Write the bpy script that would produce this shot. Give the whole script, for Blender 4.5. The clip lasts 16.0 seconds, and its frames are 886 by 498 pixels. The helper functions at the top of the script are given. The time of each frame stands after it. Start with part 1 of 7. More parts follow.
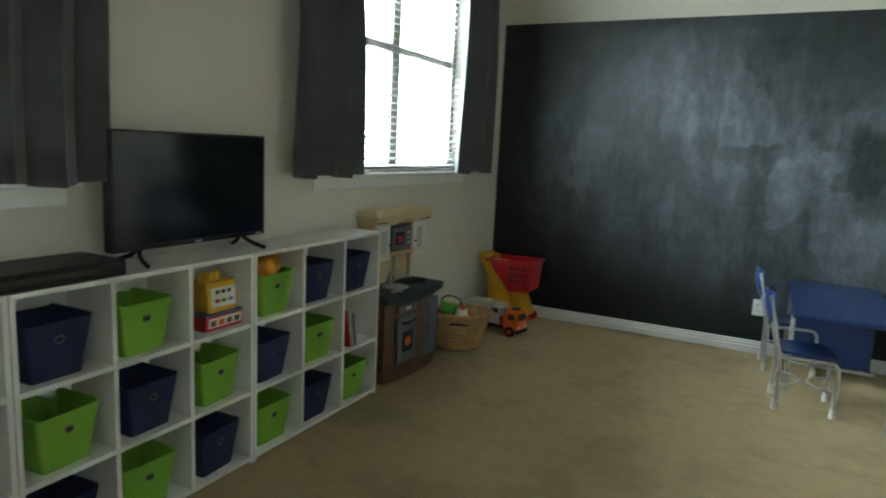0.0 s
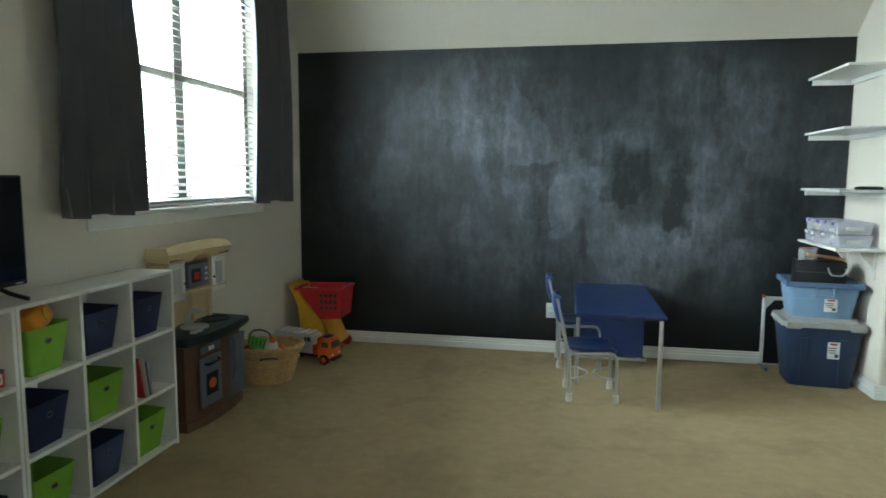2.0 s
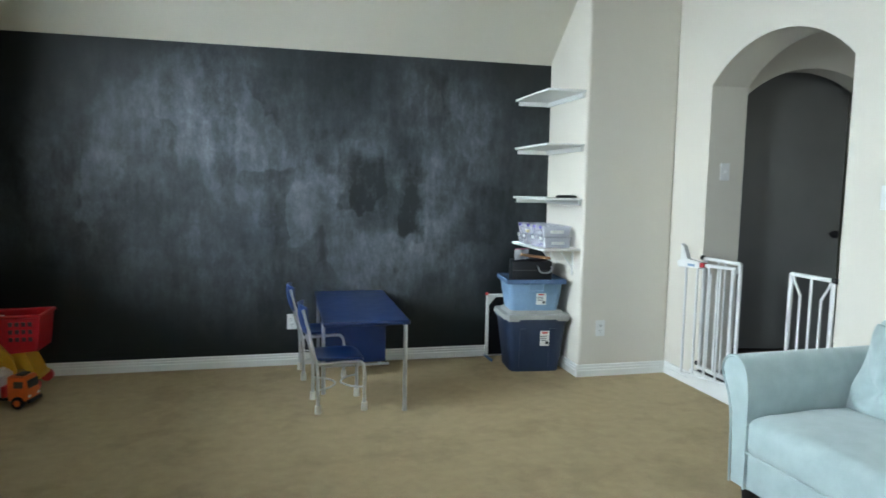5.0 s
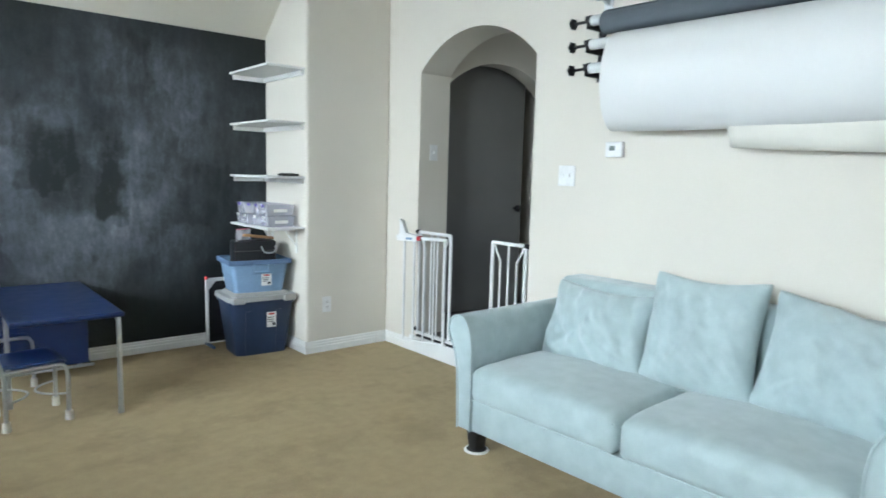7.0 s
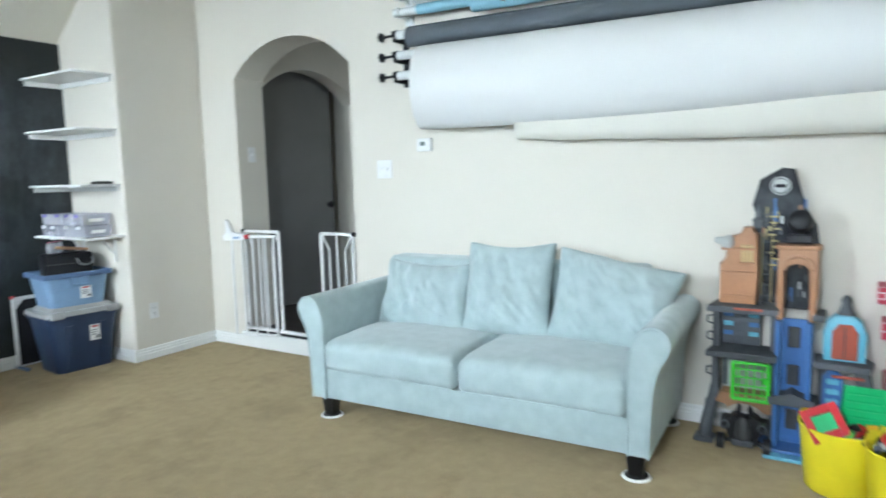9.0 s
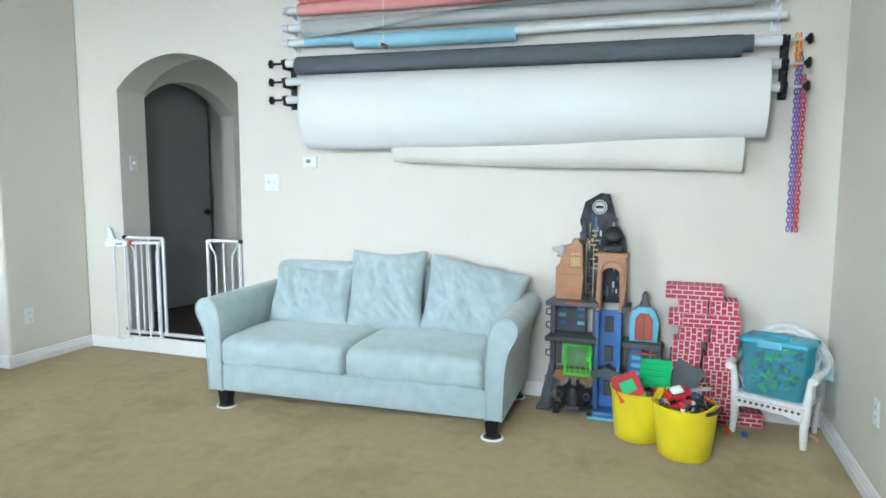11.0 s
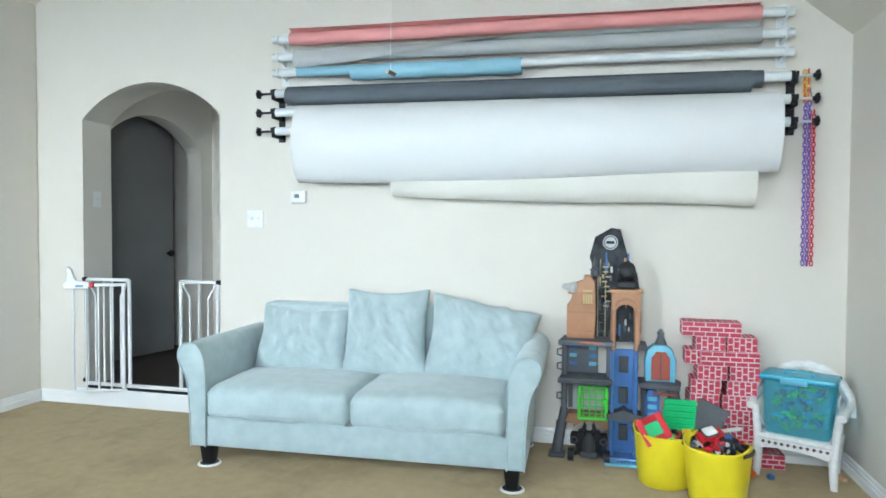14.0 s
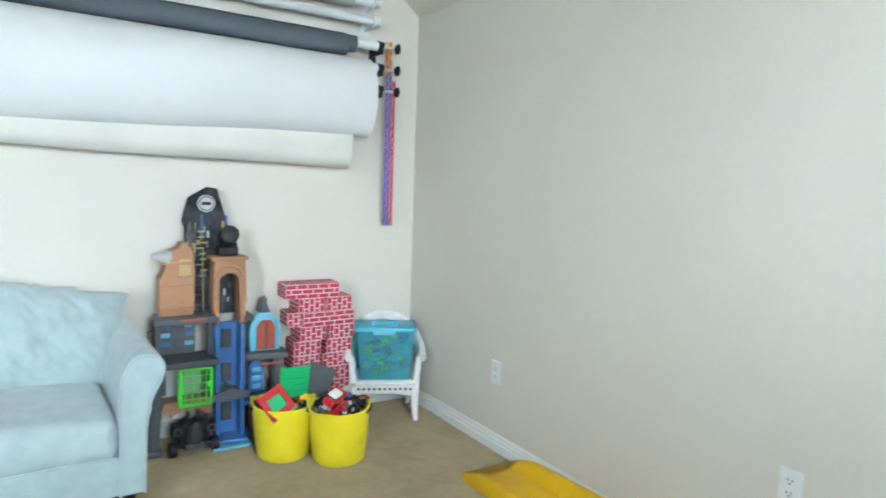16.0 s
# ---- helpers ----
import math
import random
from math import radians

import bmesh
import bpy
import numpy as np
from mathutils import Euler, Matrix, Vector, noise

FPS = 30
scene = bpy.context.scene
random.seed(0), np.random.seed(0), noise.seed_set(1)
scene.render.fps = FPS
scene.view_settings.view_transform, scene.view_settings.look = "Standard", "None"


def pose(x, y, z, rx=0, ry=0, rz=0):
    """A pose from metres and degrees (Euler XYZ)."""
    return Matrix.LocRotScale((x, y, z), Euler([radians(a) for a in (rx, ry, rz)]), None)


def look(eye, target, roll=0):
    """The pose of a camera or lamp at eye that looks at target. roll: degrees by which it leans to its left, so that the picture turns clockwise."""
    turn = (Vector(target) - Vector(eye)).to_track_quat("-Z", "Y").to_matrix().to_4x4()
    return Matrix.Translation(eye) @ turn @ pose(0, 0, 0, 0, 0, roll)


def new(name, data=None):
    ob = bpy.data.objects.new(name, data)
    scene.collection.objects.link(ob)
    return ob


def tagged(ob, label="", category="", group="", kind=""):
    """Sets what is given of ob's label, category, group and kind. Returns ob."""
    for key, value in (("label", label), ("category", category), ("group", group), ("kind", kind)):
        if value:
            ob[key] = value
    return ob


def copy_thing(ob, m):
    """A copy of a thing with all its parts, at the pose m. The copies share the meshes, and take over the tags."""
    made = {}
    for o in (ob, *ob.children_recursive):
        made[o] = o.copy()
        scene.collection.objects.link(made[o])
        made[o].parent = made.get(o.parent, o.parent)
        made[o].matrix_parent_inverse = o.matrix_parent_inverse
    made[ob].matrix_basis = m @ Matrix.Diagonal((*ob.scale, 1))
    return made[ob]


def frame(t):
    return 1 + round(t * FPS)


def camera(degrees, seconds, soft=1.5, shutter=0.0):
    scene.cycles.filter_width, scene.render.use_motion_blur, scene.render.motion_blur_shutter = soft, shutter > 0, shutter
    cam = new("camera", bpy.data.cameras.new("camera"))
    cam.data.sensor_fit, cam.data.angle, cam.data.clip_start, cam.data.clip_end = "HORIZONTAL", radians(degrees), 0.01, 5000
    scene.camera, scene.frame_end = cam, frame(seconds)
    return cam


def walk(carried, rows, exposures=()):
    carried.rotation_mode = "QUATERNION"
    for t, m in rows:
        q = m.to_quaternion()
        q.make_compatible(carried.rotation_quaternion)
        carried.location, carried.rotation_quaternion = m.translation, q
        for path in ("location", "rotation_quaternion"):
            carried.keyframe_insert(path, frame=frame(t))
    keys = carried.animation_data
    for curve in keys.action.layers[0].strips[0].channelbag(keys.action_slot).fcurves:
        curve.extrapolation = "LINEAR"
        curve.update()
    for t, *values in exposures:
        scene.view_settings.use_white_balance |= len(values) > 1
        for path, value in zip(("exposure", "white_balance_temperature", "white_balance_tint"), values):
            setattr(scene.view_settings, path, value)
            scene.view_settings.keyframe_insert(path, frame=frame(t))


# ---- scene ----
cam = camera(69.0, 16.0, soft=1.6, shutter=0.4)
PATH = [
    (0, (0.363, 1.738, 1.336), (-0.524, 3.503, 1.024), 2.8),
    (0.5, (0.431, 1.729, 1.366), (-0.31, 3.569, 1.113), 1.0),
    (1, (0.464, 1.739, 1.362), (-0.201, 3.609, 1.115), 0.1),
    (1.5, (0.464, 1.746, 1.359), (-0.045, 3.666, 1.121), -0.1),
    (2, (0.457, 1.741, 1.349), (0.088, 3.694, 1.126), 0.4),
    (2.5, (0.462, 1.756, 1.351), (0.207, 3.728, 1.132), -0.2),
    (3, (0.474, 1.782, 1.349), (0.337, 3.765, 1.121), -0.3),
    (3.5, (0.458, 1.808, 1.352), (0.467, 3.795, 1.126), 0.3),
    (3.7, (0.45, 1.792, 1.361), (0.522, 3.778, 1.142), 0.2),
    (5.8, (0.293, 1.893, 1.355), (1.069, 3.724, 1.145), 0.6),
    (6, (0.299, 1.909, 1.359), (1.168, 3.696, 1.131), 0.3),
    (6.5, (0.219, 1.921, 1.321), (1.339, 3.562, 1.091), 1.1),
    (7, (0.185, 1.886, 1.328), (1.459, 3.41, 1.098), 1.5),
    (7.5, (0.126, 1.805, 1.326), (1.527, 3.216, 1.111), 1.1),
    (8, (0.019, 1.754, 1.327), (1.475, 3.105, 1.09), 1.3),
    (8.5, (-0.096, 1.754, 1.298), (1.396, 3.062, 1.05), 3.6),
    (9, (-0.315, 1.739, 1.288), (1.375, 2.785, 1.062), -1.4),
    (9.5, (-0.473, 1.697, 1.327), (1.344, 2.498, 1.093), -1.2),
    (10, (-0.685, 1.6, 1.337), (1.175, 2.296, 1.099), 0.8),
    (10.2, (-0.76, 1.563, 1.334), (1.093, 2.271, 1.084), 0.4),
    (12.3, (-0.932, 1.683, 1.417), (0.991, 2.221, 1.293), 0.3),
    (12.5, (-0.945, 1.689, 1.411), (0.975, 2.232, 1.287), 0.6),
    (13, (-0.978, 1.783, 1.35), (0.952, 2.294, 1.23), -0.7),
    (13.5, (-0.952, 1.903, 1.301), (0.975, 2.413, 1.146), 0.9),
    (14, (-0.797, 2.013, 1.271), (1.143, 2.496, 1.212), 0.3),
    (14.5, (-0.644, 2.168, 1.373), (1.307, 2.579, 1.222), 1.5),
    (15, (-0.518, 2.183, 1.408), (1.465, 1.981, 1.245), 0.4),
    (15.5, (-0.424, 2.443, 1.377), (1.432, 1.734, 1.15), -0.3),
    (16, (-0.366, 2.695, 1.355), (1.315, 1.63, 1.147), 2.0),
]
EXPOSURES = [(0.0, 0.31, 6300, 4), (2.0, 0.26, 6230, 4), (3.5, 0.30, 6050, 6), (6.0, 0.41, 6020, 12), (7.0, 0.45, 6050, 13), (10.0, 0.54, 5940, 12), (16.0, 0.57, 5940, 12)]
walk(cam, [(t, look(eye, target, roll)) for t, eye, target, roll in PATH], EXPOSURES)

# ---- plan, in metres ----
XW, XE, YS, YN = -1.67, 3.08, 0.74, 6.71      # inner faces of the walls
JX, JY = 2.375, 6.03                            # the jut in the north-east corner
PLATE, FLAT, RISE = 2.318, 3.45, 0.84          # top of the low walls, flat ceiling, slope
TH = 0.15

# ---- light ----
world = bpy.data.worlds.new("world")
scene.world = world
world.use_nodes = True
wn = world.node_tree.nodes
sky = wn.new("ShaderNodeTexSky")
sky.sky_type, sky.sun_disc = "NISHITA", False
sky.sun_elevation, sky.sun_rotation = radians(50), radians(200)
world.node_tree.links.new(sky.outputs[0], wn["Background"].inputs[0])
wn["Background"].inputs[1].default_value = 0.12


def area_lamp(name, m, sx, sy, watts, colour):
    data = bpy.data.lights.new(name, "AREA")
    data.shape, data.size, data.size_y, data.energy, data.color = "RECTANGLE", sx, sy, watts, colour
    ob = new(name, data)
    ob.matrix_world = m
    return ob


WINDOW_WATTS = 475.0
# strength of the fill lamp added to the hall
HALL_FILL_WATTS = 4.0
DAY = (0.86, 0.98, 1.0)
# ---- materials ----
def material(name, colour, rough=0.6, metal=0.0, colour2=None, scale=8.0, detail=6.0, bump=0.0, bump_scale=60.0, spread=0.5,
             stretch=(1, 1, 1), coat=0.0, sheen=0.0, fine=0.12, alpha=1.0, transmission=0.0, random_tint=0.0, spec=0.5):
    """A surface with broad and fine variation, in object space."""
    m = bpy.data.materials.new(name)
    m.use_nodes = True
    n, l = m.node_tree.nodes, m.node_tree.links
    b = n["Principled BSDF"]
    b.inputs["Roughness"].default_value, b.inputs["Metallic"].default_value = rough, metal
    b.inputs["Coat Weight"].default_value, b.inputs["Sheen Weight"].default_value = coat, sheen
    b.inputs["Transmission Weight"].default_value = transmission
    b.inputs["Specular IOR Level"].default_value = spec
    c = (*colour, 1)
    c2 = (*(colour2 or [v * 0.82 for v in colour]), 1)
    tc = n.new("ShaderNodeTexCoord")
    mp = n.new("ShaderNodeMapping")
    mp.inputs["Scale"].default_value = stretch
    l.new(tc.outputs["Object"], mp.inputs[0])
    n1 = n.new("ShaderNodeTexNoise")
    n1.inputs["Scale"].default_value, n1.inputs["Detail"].default_value = scale, detail
    l.new(mp.outputs[0], n1.inputs["Vector"])
    ramp = n.new("ShaderNodeMapRange")
    ramp.inputs["From Min"].default_value, ramp.inputs["From Max"].default_value = 0.5 - spread / 2, 0.5 + spread / 2
    l.new(n1.outputs["Fac"], ramp.inputs[0])
    mix = n.new("ShaderNodeMix")
    mix.data_type = "RGBA"
    mix.inputs["A"].default_value, mix.inputs["B"].default_value = c2, c
    l.new(ramp.outputs[0], mix.inputs["Factor"])
    n2 = n.new("ShaderNodeTexNoise")
    n2.inputs["Scale"].default_value, n2.inputs["Detail"].default_value = bump_scale, 3.0
    l.new(mp.outputs[0], n2.inputs["Vector"])
    fm = n.new("ShaderNodeMapRange")
    fm.inputs["To Min"].default_value, fm.inputs["To Max"].default_value = 1 - fine, 1 + fine
    l.new(n2.outputs["Fac"], fm.inputs[0])
    mul = n.new("ShaderNodeVectorMath")
    mul.operation = "SCALE"
    l.new(mix.outputs["Result"], mul.inputs[0])
    l.new(fm.outputs[0], mul.inputs["Scale"])
    out = mul.outputs[0]
    if random_tint:
        oi = n.new("ShaderNodeObjectInfo")
        rm = n.new("ShaderNodeMapRange")
        rm.inputs["To Min"].default_value, rm.inputs["To Max"].default_value = 1 - random_tint, 1 + random_tint
        l.new(oi.outputs["Random"], rm.inputs[0])
        mul2 = n.new("ShaderNodeVectorMath")
        mul2.operation = "SCALE"
        l.new(out, mul2.inputs[0])
        l.new(rm.outputs[0], mul2.inputs["Scale"])
        out = mul2.outputs[0]
    l.new(out, b.inputs["Base Color"])
    rr = n.new("ShaderNodeMapRange")
    rr.inputs["To Min"].default_value, rr.inputs["To Max"].default_value = max(0.02, rough - 0.08), min(1, rough + 0.08)
    l.new(n1.outputs["Fac"], rr.inputs[0])
    l.new(rr.outputs[0], b.inputs["Roughness"])
    if bump:
        bp = n.new("ShaderNodeBump")
        bp.inputs["Strength"].default_value, bp.inputs["Distance"].default_value = min(1, bump), 0.004
        l.new(n2.outputs["Fac"], bp.inputs["Height"])
        l.new(bp.outputs[0], b.inputs["Normal"])
    return m


def chalk_material():
    """Black board paint with wiped and rubbed chalk, in broad upright swipes and soft blocks."""
    m = bpy.data.materials.new("chalkboard_paint")
    m.use_nodes = True
    n, l = m.node_tree.nodes, m.node_tree.links
    b = n["Principled BSDF"]
    tc = n.new("ShaderNodeTexCoord")

    def noise_at(scale, stretch, detail, rough=0.55, shift=(0, 0, 0)):
        mp = n.new("ShaderNodeMapping")
        mp.inputs["Scale"].default_value, mp.inputs["Location"].default_value = stretch, shift
        l.new(tc.outputs["Object"], mp.inputs[0])
        t = n.new("ShaderNodeTexNoise")
        t.inputs["Scale"].default_value, t.inputs["Detail"].default_value, t.inputs["Roughness"].default_value = scale, detail, rough
        l.new(mp.outputs[0], t.inputs["Vector"])
        return t.outputs["Fac"]

    def math_node(op, a, c, clamp=False):
        t = n.new("ShaderNodeMath")
        t.operation, t.use_clamp = op, clamp
        for k, v in enumerate((a, c)):
            if isinstance(v, (int, float)):
                t.inputs[k].default_value = v
            else:
                l.new(v, t.inputs[k])
        return t.outputs[0]

    def band(v, lo, hi):
        t = n.new("ShaderNodeMapRange")
        t.interpolation_type = "SMOOTHSTEP"
        t.inputs["From Min"].default_value, t.inputs["From Max"].default_value = lo, hi
        l.new(v, t.inputs[0])
        return t.outputs[0]

    broad = band(noise_at(1.1, (1, 1, 1.0), 4, shift=(3.1, 0, 1.7)), 0.30, 0.70)
    swipe = band(noise_at(9.0, (1.4, 1, 0.30), 6, 0.66), 0.38, 0.68)
    cloud = band(noise_at(4.6, (1, 1, 0.75), 9, 0.74, (7, 0, 2)), 0.38, 0.64)
    grain = band(noise_at(30.0, (1, 1, 0.5), 6, 0.8), 0.3, 0.8)
    # straight-edged wipes of a cloth
    mpv = n.new("ShaderNodeMapping")
    mpv.inputs["Scale"].default_value = (3.6, 1, 2.1)
    warp = n.new("ShaderNodeVectorMath")
    warp.operation = "ADD"
    wob = n.new("ShaderNodeTexNoise")
    wob.inputs["Scale"].default_value, wob.inputs["Detail"].default_value = 9.0, 5.0
    sc = n.new("ShaderNodeVectorMath")
    sc.operation, sc.inputs["Scale"].default_value = "SCALE", 0.13
    l.new(tc.outputs["Object"], wob.inputs["Vector"])
    l.new(wob.outputs["Color"], sc.inputs[0])
    l.new(tc.outputs["Object"], warp.inputs[0])
    l.new(sc.outputs[0], warp.inputs[1])
    l.new(warp.outputs[0], mpv.inputs[0])
    vor = n.new("ShaderNodeTexVoronoi")
    vor.feature, vor.distance, vor.inputs["Scale"].default_value = "SMOOTH_F1", "CHEBYCHEV", 1.0
    vor.inputs["Smoothness"].default_value = 0.12
    l.new(mpv.outputs[0], vor.inputs["Vector"])
    sepc = n.new("ShaderNodeSeparateColor")
    l.new(vor.outputs["Color"], sepc.inputs[0])
    block = band(sepc.outputs[0], 0.1, 0.95)
    # rubbed zone: the reach of a child and of a wiping arm, in the middle of the wall
    sep = n.new("ShaderNodeSeparateXYZ")
    l.new(tc.outputs["Object"], sep.inputs[0])
    dx = math_node("DIVIDE", math_node("SUBTRACT", sep.outputs[0], 0.58), 2.05)
    dz = math_node("DIVIDE", math_node("SUBTRACT", sep.outputs[2], 1.35), 1.05)
    far = math_node("ADD", math_node("MULTIPLY", dx, dx), math_node("MULTIPLY", dz, dz))
    zone = math_node("SUBTRACT", 1.0, band(far, 0.20, 1.45))
    # separate wipes with straight edges: x from, x to, z from, z to, how much chalk they leave
    sw = n.new("ShaderNodeSeparateXYZ")
    l.new(warp.outputs[0], sw.inputs[0])

    def inside(v, lo, hi, soft):
        return math_node("MULTIPLY", band(v, lo - soft, lo + soft), math_node("SUBTRACT", 1.0, band(v, hi - soft, hi + soft)))

    marks = None
    for x0, x1, z0, z1, gain in ((0.86, 1.42, 1.06, 1.62, -0.30), (1.42, 1.80, 1.05, 1.86, 0.24), (-0.46, -0.08, 1.30, 1.88, 0.20), (0.03, 0.28, 1.05, 1.37, 0.26),
                                 (0.92, 1.22, 0.84, 1.04, 0.26), (0.84, 1.16, 1.62, 2.06, 0.22), (-0.80, -0.46, 1.70, 2.12, 0.24), (0.34, 0.80, 0.98, 1.50, 0.14)):
        m1 = math_node("MULTIPLY", math_node("MULTIPLY", inside(sw.outputs[0], x0, x1, 0.04), inside(sw.outputs[2], z0, z1, 0.06)), gain)
        marks = m1 if marks is None else math_node("ADD", marks, m1)
    t0 = math_node("ADD", math_node("ADD", math_node("MULTIPLY", swipe, 0.30), math_node("MULTIPLY", block, 0.38)), math_node("MULTIPLY", cloud, 0.42))
    t1 = math_node("MAXIMUM", math_node("ADD", t0, marks), 0.04)
    t2 = math_node("MULTIPLY", t1, math_node("ADD", math_node("MULTIPLY", broad, 0.75), 0.25))
    t3 = math_node("MULTIPLY", t2, zone)
    t4 = math_node("MULTIPLY", t3, math_node("ADD", math_node("MULTIPLY", grain, 0.55), 0.6), True)
    mix = n.new("ShaderNodeMix")
    mix.data_type = "RGBA"
    mix.inputs["A"].default_value, mix.inputs["B"].default_value = (0.009, 0.0115, 0.012, 1), (0.160, 0.176, 0.204, 1)
    l.new(t4, mix.inputs["Factor"])
    l.new(mix.outputs["Result"], b.inputs["Base Color"])
    b.inputs["Specular IOR Level"].default_value = 0.32
    rr = n.new("ShaderNodeMapRange")
    rr.inputs["To Min"].default_value, rr.inputs["To Max"].default_value = 0.45, 0.75
    l.new(t4, rr.inputs[0])
    l.new(rr.outputs[0], b.inputs["Roughness"])
    bp = n.new("ShaderNodeBump")
    bp.inputs["Strength"].default_value, bp.inputs["Distance"].default_value = 0.25, 0.003
    orange = noise_at(70.0, (1, 1, 1), 2)
    l.new(orange, bp.inputs["Height"])
    l.new(bp.outputs[0], b.inputs["Normal"])
    return m


def carpet_material():
    """Beige cut pile: tufts, trodden lighter and darker patches, a few old stains."""
    m = material("beige_carpet", (0.340, 0.265, 0.157), 0.95, colour2=(0.298, 0.232, 0.137), scale=14.0, detail=10, bump=1.0, bump_scale=210, fine=0.34, spread=0.40, sheen=0.0)
    n, l = m.node_tree.nodes, m.node_tree.links
    b = n["Principled BSDF"]
    b.inputs["Diffuse Roughness"].default_value = 1.0
    b.inputs["Specular IOR Level"].default_value = 0.05
    src = b.inputs["Base Color"].links[0].from_socket
    tc = n.new("ShaderNodeTexCoord")
    sp = n.new("ShaderNodeTexNoise")
    sp.inputs["Scale"].default_value, sp.inputs["Detail"].default_value, sp.inputs["Roughness"].default_value = 1.9, 7.0, 0.66
    l.new(tc.outputs["Object"], sp.inputs["Vector"])
    r = n.new("ShaderNodeMapRange")
    r.interpolation_type = "SMOOTHSTEP"
    r.inputs["From Min"].default_value, r.inputs["From Max"].default_value, r.inputs["To Min"].default_value, r.inputs["To Max"].default_value = 0.36, 0.52, 0.84, 1.0
    l.new(sp.outputs["Fac"], r.inputs[0])
    v = n.new("ShaderNodeVectorMath")
    v.operation = "SCALE"
    l.new(src, v.inputs[0])
    l.new(r.outputs[0], v.inputs["Scale"])
    l.new(v.outputs[0], b.inputs["Base Color"])
    return m


def translucent_material(name, colour, share):
    m = bpy.data.materials.new(name)
    m.use_nodes = True
    n, l = m.node_tree.nodes, m.node_tree.links
    n["Principled BSDF"].inputs["Base Color"].default_value = (*colour, 1)
    n["Principled BSDF"].inputs["Roughness"].default_value = 0.5
    t = n.new("ShaderNodeBsdfTranslucent")
    t.inputs[0].default_value = (*colour, 1)
    x = n.new("ShaderNodeMixShader")
    x.inputs[0].default_value = share
    l.new(n["Principled BSDF"].outputs[0], x.inputs[1])
    l.new(t.outputs[0], x.inputs[2])
    l.new(x.outputs[0], n["Material Output"].inputs[0])
    return m


def clear_material(name, colour, through_):
    """Thin clear plastic: mostly see-through, with gloss."""
    m = bpy.data.materials.new(name)
    m.use_nodes = True
    n, l = m.node_tree.nodes, m.node_tree.links
    b = n["Principled BSDF"]
    b.inputs["Base Color"].default_value, b.inputs["Roughness"].default_value = (*colour, 1), 0.15
    t = n.new("ShaderNodeBsdfTransparent")
    t.inputs[0].default_value = (*colour, 1)
    x = n.new("ShaderNodeMixShader")
    x.inputs[0].default_value = through_
    l.new(b.outputs[0], x.inputs[1])
    l.new(t.outputs[0], x.inputs[2])
    l.new(x.outputs[0], n["Material Output"].inputs[0])
    return m


def glass_material(name, colour=(1, 1, 1), rough=0.02):
    m = bpy.data.materials.new(name)
    m.use_nodes = True
    b = m.node_tree.nodes["Principled BSDF"]
    b.inputs["Base Color"].default_value, b.inputs["Roughness"].default_value = (*colour, 1), rough
    b.inputs["Transmission Weight"].default_value, b.inputs["IOR"].default_value = 1.0, 1.25
    return m


WALL = material("wall_paint", (0.66, 0.62, 0.548), 0.75, colour2=(0.63, 0.59, 0.518), scale=1.2, bump=0.18, bump_scale=90, fine=0.02)
CEIL = material("ceiling_paint", (0.66, 0.625, 0.535), 0.8, colour2=(0.63, 0.595, 0.505), scale=1.0, bump=0.2, bump_scale=80, fine=0.02)
TRIM = material("white_trim_paint", (0.80, 0.80, 0.78), 0.4, scale=3, colour2=(0.74, 0.74, 0.72), fine=0.02)
WHITE = material("white_laminate", (0.78, 0.78, 0.76), 0.38, scale=4, colour2=(0.72, 0.72, 0.70), fine=0.02)
CARPET = carpet_material()
CHALK = chalk_material()
SOFA = material("pale_blue_microfibre", (0.385, 0.472, 0.474), 0.85, colour2=(0.332, 0.412, 0.418), scale=13, detail=10, spread=0.30, bump=0.25, bump_scale=260, fine=0.07, sheen=0.35)
BLACKWOOD = material("black_wood", (0.012, 0.011, 0.011), 0.35)
NAVYBIN = material("navy_bin_fabric", (0.012, 0.02, 0.075), 0.75, scale=10, bump=0.4, bump_scale=300)
GREENBIN = material("lime_bin_fabric", (0.20, 0.42, 0.035), 0.7, scale=10, bump=0.3, bump_scale=300)
STEEL = material("bright_steel", (0.68, 0.69, 0.70), 0.33, 0.92, scale=20, fine=0.0)
BLACK = material("black_plastic", (0.010, 0.010, 0.012), 0.45, scale=12)
BLACK.node_tree.nodes["Principled BSDF"].inputs["Specular IOR Level"].default_value = 0.3
DARKFAB = material("charcoal_curtain", (0.078, 0.079, 0.090), 0.9, colour2=(0.060, 0.061, 0.070), scale=6, bump=0.5, bump_scale=400, sheen=0.3)
HALLFLOOR = material("dark_wood_floor", (0.035, 0.022, 0.015), 0.35, scale=6, stretch=(1, 8, 1))
# ---- tools ----
def part(name, bm, mat, parent=None, label="", smooth=None, m=None):
    """Links a bmesh as one mesh object under a thing or a part."""
    me = bpy.data.meshes.new(name)
    bmesh.ops.recalc_face_normals(bm, faces=bm.faces[:])
    bm.to_mesh(me)
    bm.free()
    me.materials.append(mat)
    if smooth is not None:
        me.shade_smooth()
        if smooth < 180:
            me.set_sharp_from_angle(angle=radians(smooth))
    ob = new(name, me)
    if parent:
        ob.parent = parent
    if m:
        ob.matrix_local = m
    if label:
        ob["label"] = label
    return ob


def thing(name, m, label, category, group="", kind=""):
    ob = new(name)
    ob.empty_display_size = 0.05
    ob.matrix_world = m
    return tagged(ob, label, category, group, kind)


